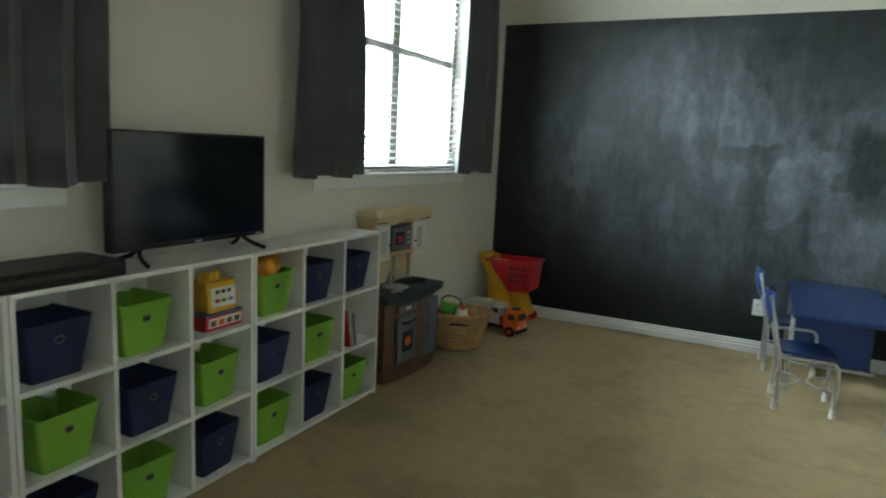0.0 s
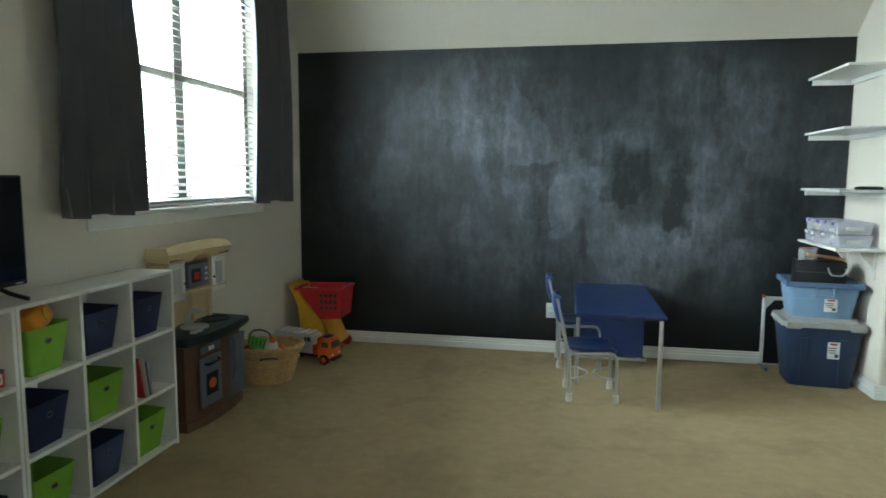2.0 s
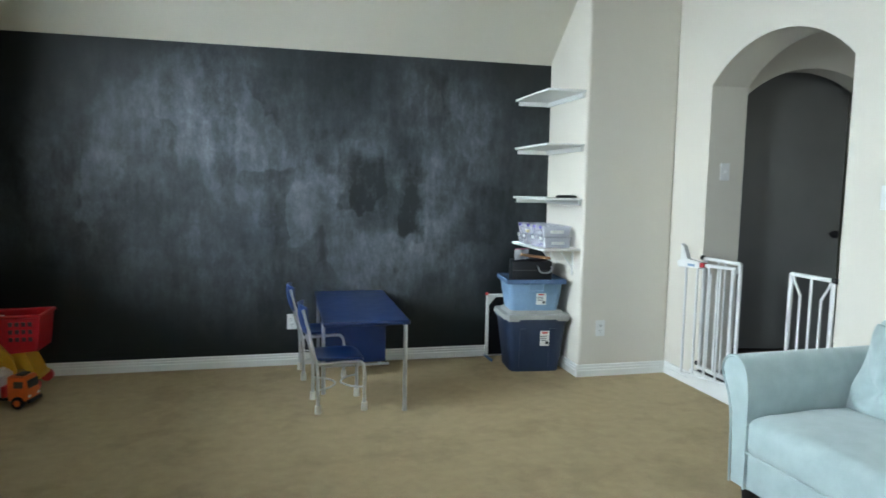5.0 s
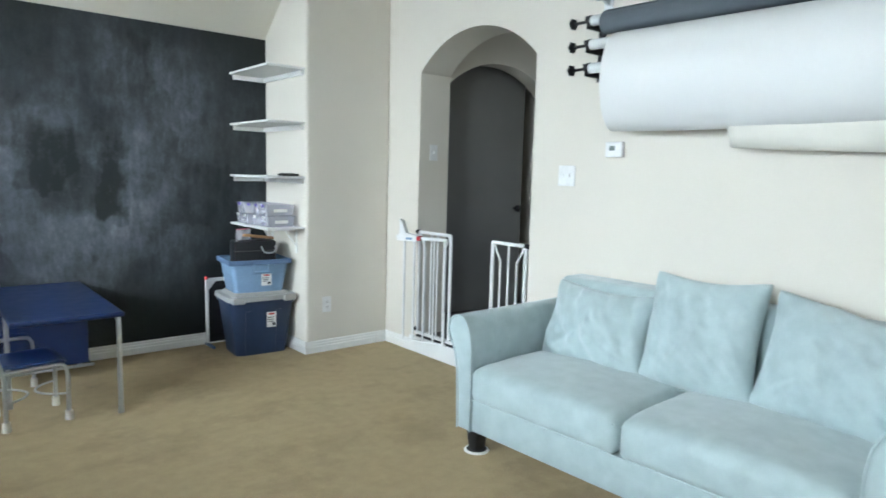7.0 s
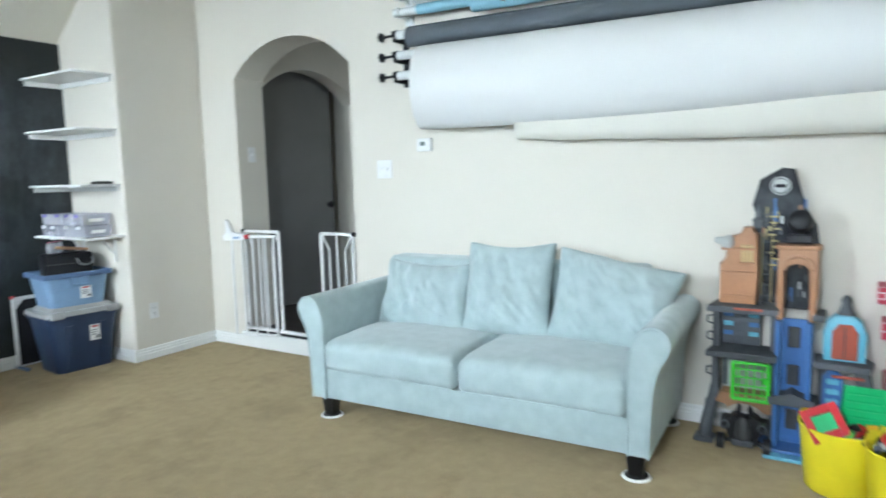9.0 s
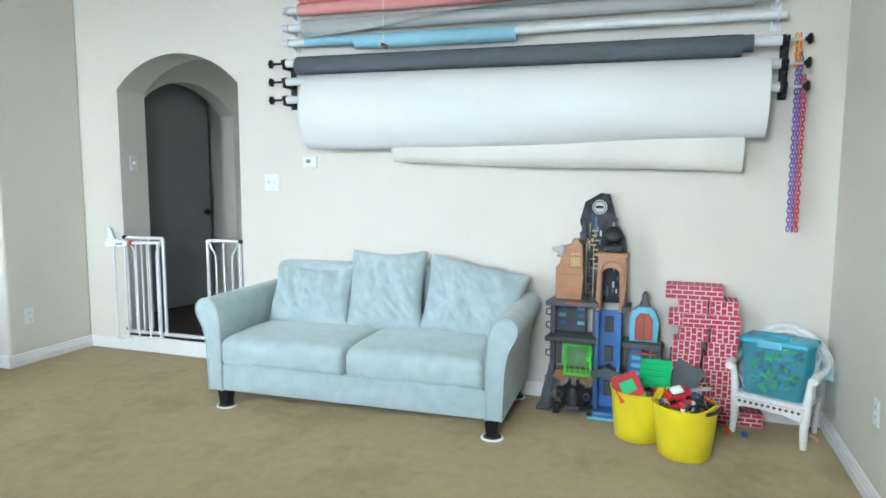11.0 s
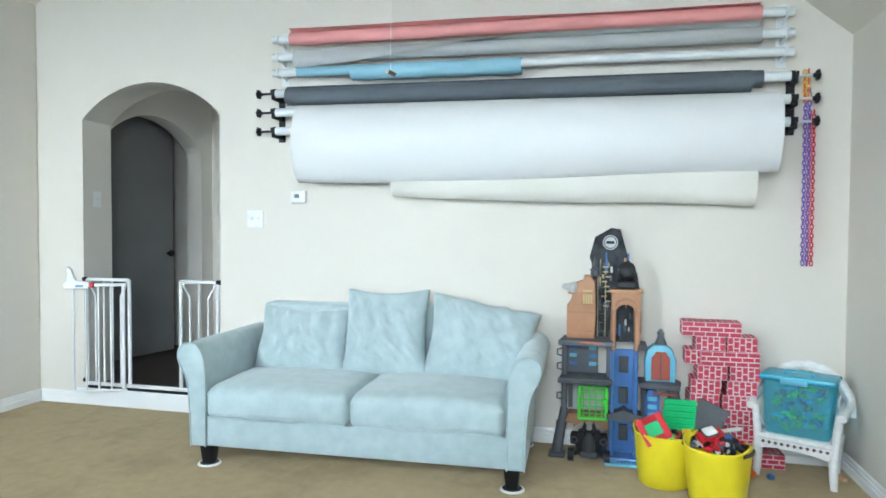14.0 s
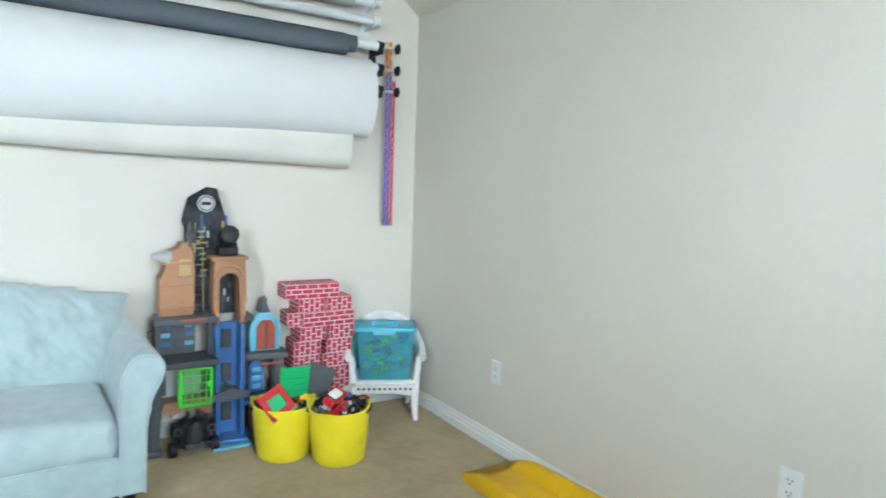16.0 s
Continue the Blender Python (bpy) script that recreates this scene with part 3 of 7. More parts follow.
# ---- sofa ----
def sofa():
    """A two-seat sofa, its back to the wall; local x along its length, front towards -y."""
    s = thing("sofa", pose(2.215, 3.25, 0, 0, 0, -87.8), "pale blue microfibre two-seat sofa with rolled arms and loose cushions", "sofa")
    D, hb, half = 0.83, 0.115, 0.795
    part("base", span((-half - 0.01, 0.012, hb), (half + 0.01, D, 0.275), 0.012), SOFA, s, smooth=40)
    part("backrest", box((-0.03, D - 0.10, 0.465), (1.53, 0.17, 0.70), 0.028, seg=3), SOFA, s, smooth=60)
    prof = [(0.0, hb), (0.0, 0.46), (0.004, 0.535), (0.018, 0.60), (0.048, 0.648), (0.09, 0.667), (0.132, 0.66), (0.163, 0.632), (0.171, 0.592), (0.155, 0.548), (0.127, 0.50), (0.106, 0.42), (0.096, 0.30), (0.090, hb)]
    for side in (-1, 1):
        bm = bmesh.new()
        slab([(side * (half + u), z) for u, z in prof], D - 0.03, "y", 0.0, bm=bm)
        ends = [e for e in bm.edges if all(abs(v.co.y) < 1e-5 for v in e.verts)]
        bmesh.ops.bevel(bm, geom=ends, offset=0.016, segments=3, affect="EDGES", profile=0.5)
        arm = part("arm", bm, SOFA, s, smooth=55)
        seam = [(side * (half + u * 0.94 + 0.004), -0.001, z * 0.995 + 0.001) for u, z in prof]
        part("piping", tube(seam, 0.0045, 6, smooth_steps=3), SOFA, arm)
    for side in (-1, 1):
        cx = side * 0.398
        bm = box((cx, 0.33, 0.357), (0.788, 0.70, 0.160), 0.045, seg=4)
        bmesh.ops.subdivide_edges(bm, edges=[e for e in bm.edges if e.calc_length() > 0.3], cuts=10, use_grid_fill=True)
        for v in bm.verts:
            e = max(0, 1 - ((v.co.x - cx) / 0.40) ** 2) * max(0, 1 - ((v.co.y - 0.33) / 0.36) ** 2)
            w = max(0, 1 - ((v.co.x - cx) / 0.40) ** 2)
            if v.co.z > 0.40:
                v.co.z += 0.034 * e ** 0.6 + 0.007 * noise.noise(v.co * 6)
            if v.co.y < 0.05:
                v.co.y -= 0.024 * w * max(0, 1 - ((v.co.z - 0.35) / 0.12) ** 2)
                v.co.z -= 0.008 * (1 - w)
        c = part("seat_cushion", bm, SOFA, s, smooth=180)
        for z, y0 in ((0.292, -0.012), (0.412, -0.008)):
            pts = [(cx + 0.385 * u, y0 - 0.018 * (1 - u * u), z - 0.010 * u * u) for u in (k / 8 - 1 for k in range(17))]
            part("piping", tube(pts, 0.0045, 6), SOFA, c)
    # width, height and thickness of the three loose cushions, their lean, and how far a corner hangs
    for x, z, w, h, d, lean, roll, seed, droop in ((-0.485, 0.425, 0.60, 0.39, 0.22, -20, 1, 1.0, 0.0), (0.035, 0.43, 0.53, 0.505, 0.22, -17, -1, 2.0, 0.0), (0.56, 0.43, 0.61, 0.475, 0.25, -19, 4, 3.0, 0.06)):
        bm = pillow(w, h, d, seed, n=56)
        for v in bm.verts:            # creases that run from the lower corners
            k = math.sin(14 * (v.co.x + 0.6 * v.co.z) + seed * 2) * 0.5 + math.sin(23 * (v.co.x - 0.8 * v.co.z) + seed) * 0.3
            if v.co.y < 0:
                f = min(1, abs(v.co.y) / (0.3 * d))
                v.co.y += (0.034 if seed == 1.0 else 0.017) * noise.noise(Vector((v.co.x * 13 + v.co.z * 6, v.co.z * 4 - v.co.x * 3, seed * 3))) * f
                v.co.y += (0.026 if seed == 1.0 else 0.013) * k * max(0, 1 - 0.8 * v.co.z / h) * f
                v.co.y += 0.009 * noise.noise(Vector((v.co.x * 30 + v.co.z * 12, v.co.z * 20, seed))) * f
        rng = random.Random(int(seed * 10))
        for _ in range(9 if seed == 1.0 else 6):     # sharp creases that fan out from the lower corners
            side = rng.choice((-1, 1))
            p0 = Vector((side * w * rng.uniform(0.30, 0.46), h * rng.uniform(0.04, 0.16)))
            p1 = Vector((side * w * rng.uniform(-0.10, 0.30), h * rng.uniform(0.22, 0.75)))
            deep, wide = rng.uniform(0.003, 0.008), rng.uniform(0.011, 0.019)
            run = p1 - p0
            for v in bm.verts:
                if v.co.y < 0:
                    q = Vector((v.co.x, v.co.z)) - p0
                    t = q.dot(run) / run.length_squared
                    if 0 < t < 1:
                        off = (q - run * t).length
                        v.co.y += deep * math.exp(-(off / wide) ** 2) * math.sin(math.pi * t) * min(1, abs(v.co.y) / (0.3 * d))
        for v in bm.verts:            # pulled-out upper corners, a dip between them
            t, u = max(0, min(1, v.co.z / h)), max(-1, min(1, 2 * v.co.x / w))
            v.co.x *= 1 - 0.07 * (1 - (2 * t - 1) ** 2)
            v.co.z += 0.030 * t * t * (u * u - 0.30) - droop * t * t * max(0, u + 0.2)
            v.co.x += 0.05 * droop / 0.055 * t * max(0, u)
        c = part("back_cushion", bm, SOFA, s, smooth=180, m=pose(x, 0.475, z, lean, roll, 0))
        pts = [(u * w / 2 * 0.97, -0.004, h * 0.012) for u in (-0.95, -0.5, 0, 0.5, 0.95)]
        part("piping", tube(pts, 0.005, 6), SOFA, c)
    for x in (-0.82, 0.82):
        for y in (0.075, D - 0.08):
            bm = taper_box((0.058, 0.058), (0.082, 0.082), hb, 0.010)
            bmesh.ops.translate(bm, vec=(x, y, 0.006), verts=bm.verts[:])
            leg = part("leg", bm, BLACKWOOD, s, "black tapered wooden leg", smooth=40)
            part("glide", rod((x, y, 0), (x, y, 0.008), 0.062, 0.056, 28), TRIM, leg, "white plastic floor glide", smooth=40)
            part("glide_pad", rod((x, y, 0.008), (x, y, 0.011), 0.050, 0.048, 24), BLACK, leg, "dark felt pad", smooth=40)
    return s


sofa()
# ---- cube shelving ----
CX, CW, CH, CD = -1.432, 0.926, 0.885, 0.221


def cube_unit(y1, label):
    """A nine-cube shelf; its right-hand end at y1, its front at CX."""
    u = thing("cube_shelf", pose(CX, y1 - CW / 2, 0), label, "shelf", "white cube shelves")
    t = 0.016
    for s in (-1, 1):
        part("side_panel", span((-CD, s * CW / 2 - (t if s > 0 else 0), 0), (0, s * CW / 2 + (t if s < 0 else 0), CH - t), 0.0015), WHITE, u)
    part("top_panel", span((-CD - 0.0, -CW / 2, CH - t), (0.002, CW / 2, CH), 0.0015), WHITE, u)
    part("bottom_panel", span((-CD, -CW / 2 + t, 0.012), (-0.002, CW / 2 - t, 0.012 + t)), WHITE, u)
    cell_w, cell_h = (CW - 4 * t) / 3, (CH - 0.012 - 4 * t) / 3
    for k in (1, 2):
        z = 0.012 + t + k * (cell_h + t) - t
        part("shelf_board", span((-CD, -CW / 2 + t, z), (-0.002, CW / 2 - t, z + t)), WHITE, u)
        y = -CW / 2 + t + k * (cell_w + t) - t
        for j in range(3):
            zz = 0.012 + t + j * (cell_h + t)
            part("divider", span((-CD, y, zz), (-0.001, y + t, zz + cell_h)), WHITE, u)
    part("back_panel", span((-CD - 0.004, -CW / 2 + 0.002, 0.01), (-CD, CW / 2 - 0.002, CH - 0.002)), WHITE, u)
    return u


for k in range(3):
    cube_unit(4.578 - k * (CW + 0.004), "white laminate nine-cube shelf filled with fabric bins")


def cell(col, row):
    """Middle of the floor of a cube: columns from the north end, rows from the top."""
    t = 0.016
    cell_w, cell_h = (CW - 4 * t) / 3, (CH - 0.012 - 4 * t) / 3
    unit, c = divmod(col, 3)
    y = 4.578 - unit * (CW + 0.004) - t - cell_w / 2 - c * (cell_w + t)
    return y, 0.012 + t + (2 - row) * (cell_h + t)


GROMMET = material("dull_dark_metal", (0.16, 0.16, 0.17), 0.4, 0.8, scale=20)


def bin_thing(col, row, mat, label, dy=0.0, turn=0.0):
    y, z = cell(col, row)
    b = thing("fabric_bin", pose(CX - 0.122, y + dy - 0.012, z + 0.0005, 0, 0, turn) @ Matrix.Diagonal((1.06, 1.06, 1, 1)), label, "bin", "fabric storage bins")
    bm = taper_box((0.160, 0.150), (0.195, 0.205), 0.185, 0.012, 0.006)
    for v in bm.verts:           # rim dips in the middle of each side
        if v.co.z > 0.15:
            v.co.z -= 0.022 * max(0, 1 - (v.co.y / 0.11) ** 2) * (1 if abs(v.co.x) > 0.085 else 0.4)
    part("bin_body", bm, mat, b, smooth=35)
    ring = tube([(0.0925, 0.013 * math.cos(a), 0.122 + 0.011 * math.sin(a)) for a in (2 * math.pi * k / 14 for k in range(14))], 0.0026, 6, True)
    part("grommet", ring, GROMMET, b, "dark metal pull ring")
    part("pull_hole", rod((0.084, 0, 0.122), (0.0925, 0, 0.122), 0.0115, seg=14), BLACK, b, "dark grip hole")
    return b


NB, GB = "navy blue fabric bin with metal pull ring on cube shelf", "lime green fabric bin with metal pull ring on cube shelf"
for col, row, kind in ((0, 0, 0), (0, 2, 1), (1, 0, 0), (1, 1, 1), (1, 2, 0), (2, 0, 1), (2, 1, 0), (2, 2, 1), (3, 1, 1), (3, 2, 0), (4, 0, 1), (4, 1, 0), (4, 2, 1),
                       (5, 0, 0), (5, 1, 1), (5, 2, 0), (6, 0, 1), (6, 1, 0), (6, 2, 1)):
    bin_thing(col, row, GREENBIN if kind else NAVYBIN, GB if kind else NB, dy=random.uniform(-0.015, 0.015), turn=random.uniform(-4, 4))
# ---- the chalkboard side: table, chairs, shelves, totes ----
BLUELAM = material("blue_laminate", (0.009, 0.024, 0.088), 0.35, scale=14, fine=0.08, colour2=(0.008, 0.020, 0.075))
BLUESEAT = material("blue_moulded_plastic", (0.009, 0.028, 0.11), 0.3, scale=10)
CREAM = material("cream_rubber", (0.80, 0.77, 0.68), 0.6)
TOTE = material("dark_blue_tote", (0.022, 0.038, 0.082), 0.45, scale=8, bump=0.2, bump_scale=120)
TOTELID = material("warm_grey_lid", (0.34, 0.335, 0.32), 0.5, scale=8)
PALE = material("light_blue_tote", (0.20, 0.31, 0.46), 0.45, scale=8)
PALERIM = material("slate_blue_rim", (0.085, 0.14, 0.25), 0.5, scale=8)
PAPER = material("paper_label", (0.75, 0.74, 0.70), 0.7, scale=30)
INK = material("print_ink", (0.05, 0.05, 0.055), 0.7)
REDINK = material("red_print", (0.5, 0.03, 0.03), 0.6)
YELINK = material("yellow_print", (0.75, 0.55, 0.05), 0.6)
PLATEM = material("white_plate_plastic", (0.80, 0.80, 0.79), 0.35, scale=20, fine=0.01)
SLOT = material("dark_slot", (0.05, 0.05, 0.05), 0.6)
CLEAR = clear_material("clear_plastic_box", (0.93, 0.93, 0.97), 0.72)
LILAC = material("lilac_plastic", (0.10, 0.07, 0.32), 0.4)
WOODTAN = material("raw_pine", (0.50, 0.27, 0.13), 0.6, scale=10, stretch=(1, 10, 10))

# table
tb = thing("activity_table", pose(0.793, 6.118, 0), "small blue laminate table on bent steel legs against the chalkboard", "table")
TZ = 0.558
part("tabletop", box((0, 0, TZ - 0.013), (0.515, 1.146, 0.026), 0.008), BLUELAM, tb)
part("modesty_panel", box((0.0, 0.205, 0.30), (0.45, 0.014, 0.40), 0.003), BLUELAM, tb, "blue hanging panel under the top")
part("panel_rail", rod((-0.22, 0.16, 0.095), (0.245, 0.16, 0.095), 0.009), STEEL, tb, "steel rail under the panel", smooth=60)
for sx in (-1, 1):
    for sy in (-1, 1):
        x, y = sx * 0.232, sy * 0.543
        if sx < 0 and sy < 0:
            y = -0.15
        leg = part("leg", tube([(x, y - sy * 0.10, TZ - 0.036), (x, y - sy * 0.03, TZ - 0.036), (x, y, TZ - 0.06), (x, y, 0.3), (x, y, 0.02)], 0.0125, 12, smooth_steps=5), STEEL, tb, "bent steel leg", smooth=60)
        part("leg_cap", rod((x, y, 0), (x, y, 0.028), 0.0145, seg=16), STEEL, leg)
    part("leg_brace", rod((sx * 0.235, 0.485, 0.15), (sx * 0.225, 0.18, 0.10), 0.006), BLACK, tb, "dark steel brace", smooth=60)


def school_chair(m, label):
    c = thing("school_chair", m, label, "chair", "small chairs at the table")
    # faces +x; feet in a square of 0.28 m
    seat = box((0.0, 0, 0.305), (0.29, 0.30, 0.016), 0.007, seg=2)
    bmesh.ops.subdivide_edges(seat, edges=[e for e in seat.edges if e.calc_length() > 0.2], cuts=8, use_grid_fill=True)
    for v in seat.verts:
        a, b = v.co.x / 0.145, v.co.y / 0.15
        v.co.z += -0.012 * (1 - a * a) * (1 - b * b) - 0.018 * max(0, a - 0.6) ** 2 * 6 + 0.006 * b * b
        if abs(a) > 0.55 and abs(b) > 0.55:
            v.co.x *= 1 - 0.10 * (abs(a) - 0.55) * (abs(b) - 0.55) * 5
            v.co.y *= 1 - 0.10 * (abs(a) - 0.55) * (abs(b) - 0.55) * 5
    part("seat", seat, BLUESEAT, c, "glossy blue moulded seat", smooth=60)
    back = box((0, 0, 0), (0.014, 0.29, 0.17), 0.006, seg=2)
    bmesh.ops.subdivide_edges(back, edges=[e for e in back.edges if e.calc_length() > 0.1], cuts=8, use_grid_fill=True)
    for v in back.verts:
        b, d = v.co.y / 0.145, v.co.z / 0.085
        v.co.x -= 0.035 * (1 - b * b) - 0.012 * d * d
        if abs(b) > 0.6 and abs(d) > 0.4:
            v.co.y *= 1 - 0.25 * (abs(b) - 0.6) * (abs(d) - 0.4)
            v.co.z *= 1 - 0.5 * (abs(b) - 0.6) * (abs(d) - 0.4)
    part("backrest", back, BLUESEAT, c, "glossy blue moulded backrest", smooth=60, m=pose(-0.195, 0, 0.535, 0, -10, 0))
    for s in (-1, 1):
        y = s * 0.135
        part("side_frame", tube([(-0.225, y, 0.60), (-0.20, y, 0.52), (-0.165, y, 0.36), (-0.142, y, 0.27), (-0.138, y, 0.15), (-0.138, y, 0.02)], 0.0105, 10, smooth_steps=5), STEEL, c, "bent steel side tube", smooth=60)
        part("front_leg", tube([(-0.145, y, 0.283), (0.08, y, 0.288), (0.125, y, 0.275), (0.14, y, 0.23), (0.14, y, 0.12), (0.14, y, 0.02)], 0.0105, 10, smooth_steps=5), STEEL, c, "bent steel front leg", smooth=60)
        for x in (-0.138, 0.14):
            part("foot", rod((x, y, 0), (x, y, 0.046), 0.0195, 0.0175, 16), CREAM, c, "cream rubber foot", smooth=40)
    for sx in (-1, 1):
        pts = [(sx * 0.14, -0.135, 0.135), (sx * 0.06, -0.09, 0.135), (sx * 0.018, 0, 0.135), (sx * 0.06, 0.09, 0.135), (sx * 0.14, 0.135, 0.135)]
        part("stretcher", tube(pts, 0.0055, 8, smooth_steps=5), STEEL, c, "curved steel stretcher", smooth=60)
    for z in (0.37, 0.42):
        part("back_rung", rod((-0.172 - (z - 0.36) * 0.2, -0.13, z), (-0.172 - (z - 0.36) * 0.2, 0.13, z), 0.005), STEEL, c, smooth=60)
    return c


school_chair(pose(0.638, 5.755, 0, 0, 0, 4) @ Matrix.Diagonal((1, 1, 1.045, 1)), "blue plastic child's chair with steel frame pushed under the table")
school_chair(pose(0.572, 6.445, 0, 0, 0, 4) @ Matrix.Diagonal((1, 1, 1.06, 1)), "blue plastic child's chair with steel frame beside the chalkboard")


# shelves on the side of the jut
for z in (2.042, 1.668, 1.287, 0.926):
    sh = thing("wall_shelf", pose(JX, (JY + YN) / 2, z), "white laminate shelf on white brackets in the corner", "shelf", "white corner shelves")
    part("board", span((-0.285, -0.320, -0.016), (-0.001, 0.335, 0), 0.002), WHITE, sh)
    if z > 1:
        part("cleat", span((-0.022, -0.305, -0.05), (-0.001, 0.333, -0.017), 0.002), WHITE, sh, "white wooden cleat")
        part("cleat", span((-0.26, 0.312, -0.05), (-0.024, 0.334, -0.017), 0.002), WHITE, sh, "white wooden cleat")
    else:
        for y in (-0.20, 0.20):
            br = part("bracket", span((-0.012, y - 0.008, -0.20), (-0.001, y + 0.008, -0.017)), TRIM, sh, "white steel bracket")
            part("bracket_arm", span((-0.24, y - 0.008, -0.030), (-0.012, y + 0.008, -0.017)), TRIM, sh)
            part("bracket_strut", tube([(-0.008, y, -0.15), (-0.10, y, -0.028)], 0.005, 6), TRIM, sh)
rem = thing("remote_control", pose(2.28, 6.12, 1.2875, 0, 0, 20), "black remote control lying on the corner shelf", "remote")
part("casing", box((0, 0, 0.009), (0.17, 0.045, 0.018), 0.006), BLACK, rem)
for k in range(6):
    part("button", box((-0.06 + 0.022 * k, 0, 0.0195), (0.012, 0.028, 0.003), 0.001), SLOT, rem)

# clear organiser boxes on the low shelf
for k, (x, y, zz, turn) in enumerate(((2.225, 6.25, 0.9265, 3), (2.215, 6.53, 0.9265, -4), (2.235, 6.26, 1.0065, -3), (2.225, 6.52, 1.0065, 5))):
    ob = thing("organiser_box", pose(x, y, zz, 0, 0, turn), "clear plastic sorting box with white labels on the shelf", "storage box", "clear sorting boxes")
    p = part("box_shell", taper_box((0.20, 0.23), (0.215, 0.245), 0.072, 0.012, 0.003), CLEAR, ob)
    part("lid", box((0, 0, 0.074), (0.22, 0.25, 0.006), 0.003), CLEAR, ob)
    for s in (-0.07, 0.07):
        part("latch", box((-0.111, s, 0.066), (0.006, 0.035, 0.02), 0.002), LILAC if k > 1 else PLATEM, ob, "latch")
        part("divider", box((0, s, 0.035), (0.19, 0.003, 0.06)), CLEAR, ob)
    part("paper_label", box((0.0, -0.1225, 0.035), (0.10, 0.002, 0.022)), PAPER, ob, "blank white label", m=pose(0, 0, 0))
    for j in range(5):
        part("trinket", box((-0.07 + 0.035 * j, 0.06 * math.sin(j * 2.1 + k), 0.016), (0.03, 0.05, 0.022), 0.006, m=None), (LILAC, PAPER, PLATEM, YELINK, PALE)[(j + k) % 5], ob, "small craft bits")


def label_on(parent, x, y, z, w, h):
    """A paper label in the x-z plane, facing -y, with bars of print."""
    lab = part("paper_label", box((x, y, z), (w, 0.0015, h)), PAPER, parent, "white paper label with print")
    part("print_bar", box((x, y - 0.0012, z + h * 0.38), (w * 0.6, 0.001, h * 0.12)), REDINK, lab)
    for k in range(3):
        part("print_bar", box((x - 0.1 * w, y - 0.0012, z + h * (0.15 - 0.14 * k)), (w * (0.7 - 0.1 * k), 0.001, h * 0.05)), INK, lab)
    part("print_bar", box((x + w * 0.25, y - 0.0012, z - h * 0.3), (w * 0.3, 0.001, h * 0.2)), INK, lab)


big = thing("storage_tote", pose(2.135, 6.365, 0, 0, 0, -5) @ Matrix.Diagonal((0.93, 1, 1, 1)), "dark blue plastic tote with a warm grey lid on the carpet", "storage box")
part("tub", taper_box((0.40, 0.30), (0.50, 0.38), 0.400, 0.05), TOTE, big, smooth=40)
for x in (-0.12, 0.12):
    part("rib", slab([(x - 0.018, 0.03), (x + 0.018, 0.03), (x + 0.022, 0.33), (x - 0.022, 0.33)], 0.012, "y", -0.008), TOTE, big, m=pose(0, -0.148, 0, 6.0, 0, 0))
part("rim", taper_box((0.515, 0.395), (0.525, 0.405), 0.025, 0.05), TOTE, big, smooth=40, m=pose(0, 0, 0.375))
lid = part("lid", taper_box((0.545, 0.42), (0.53, 0.41), 0.03, 0.055), TOTELID, big, "warm grey snap-on lid", smooth=40, m=pose(0, 0, 0.400))
part("lid_ridge", taper_box((0.45, 0.32), (0.42, 0.29), 0.025, 0.04), TOTELID, lid, smooth=40, m=pose(0, 0, 0.03))
for x in (-0.20, 0.20):
    part("lid_clip", box((x, -0.19, 0.012), (0.10, 0.06, 0.05), 0.012), TOTELID, lid)
label_on(big, 0.06, -0.1835, 0.255, 0.075, 0.11)

sm = thing("storage_tote", pose(2.125, 6.365, 0.4555, 0, 0, -7) @ Matrix.Diagonal((0.93, 1, 1, 1)), "light blue open tote with slate rim standing on another tote", "storage box")
part("tub", taper_box((0.38, 0.28), (0.45, 0.34), 0.225, 0.04, 0.004), PALE, sm, smooth=40)
part("tub_band", taper_box((0.425, 0.318), (0.428, 0.321), 0.006, 0.04), PALE, sm, m=pose(0, 0, 0.118))
for a, b in (((-0.24, -0.185), (0.24, -0.17)), ((-0.24, 0.17), (0.24, 0.185)), ((-0.24, -0.17), (-0.222, 0.17)), ((0.222, -0.17), (0.24, 0.17))):
    part("rim", span((a[0], a[1], 0.20), (b[0], b[1], 0.235), 0.006), PALERIM, sm, "slate blue rim")
part("carry_handle", tube([(-0.06, -0.170, 0.195), (-0.055, -0.183, 0.205), (-0.055, -0.183, 0.15), (0.055, -0.183, 0.15), (0.055, -0.183, 0.205), (0.06, -0.170, 0.195)][1:5], 0.007, 8), PALE, sm, smooth=60)
label_on(sm, 0.045, -0.163, 0.09, 0.08, 0.085)

case = thing("tool_case", pose(2.12, 6.365, 0.545, 0, 0, -10), "black plastic carrying case with a chrome handle inside the tote", "case")
part("case_body", box((0, 0, 0.135), (0.30, 0.16, 0.27), 0.012), BLACK, case, smooth=40)
part("case_seam", box((0, -0.001, 0.20), (0.303, 0.163, 0.006), 0.002), SLOT, case)
part("case_handle", tube([(0.04, -0.083, 0.23), (0.04, -0.105, 0.22), (0.06, -0.11, 0.19), (0.12, -0.11, 0.19), (0.14, -0.105, 0.22), (0.14, -0.083, 0.23)], 0.006, 8, smooth_steps=4), STEEL, case, "chrome handle", smooth=60)
bag = thing("plastic_bag", pose(2.035, 6.335, 0.815, 0, 0, 20), "crumpled clear zip bag with a pink edge on the case", "bag")
bm = pillow(0.14, 0.09, 0.07, 5.0, n=10)
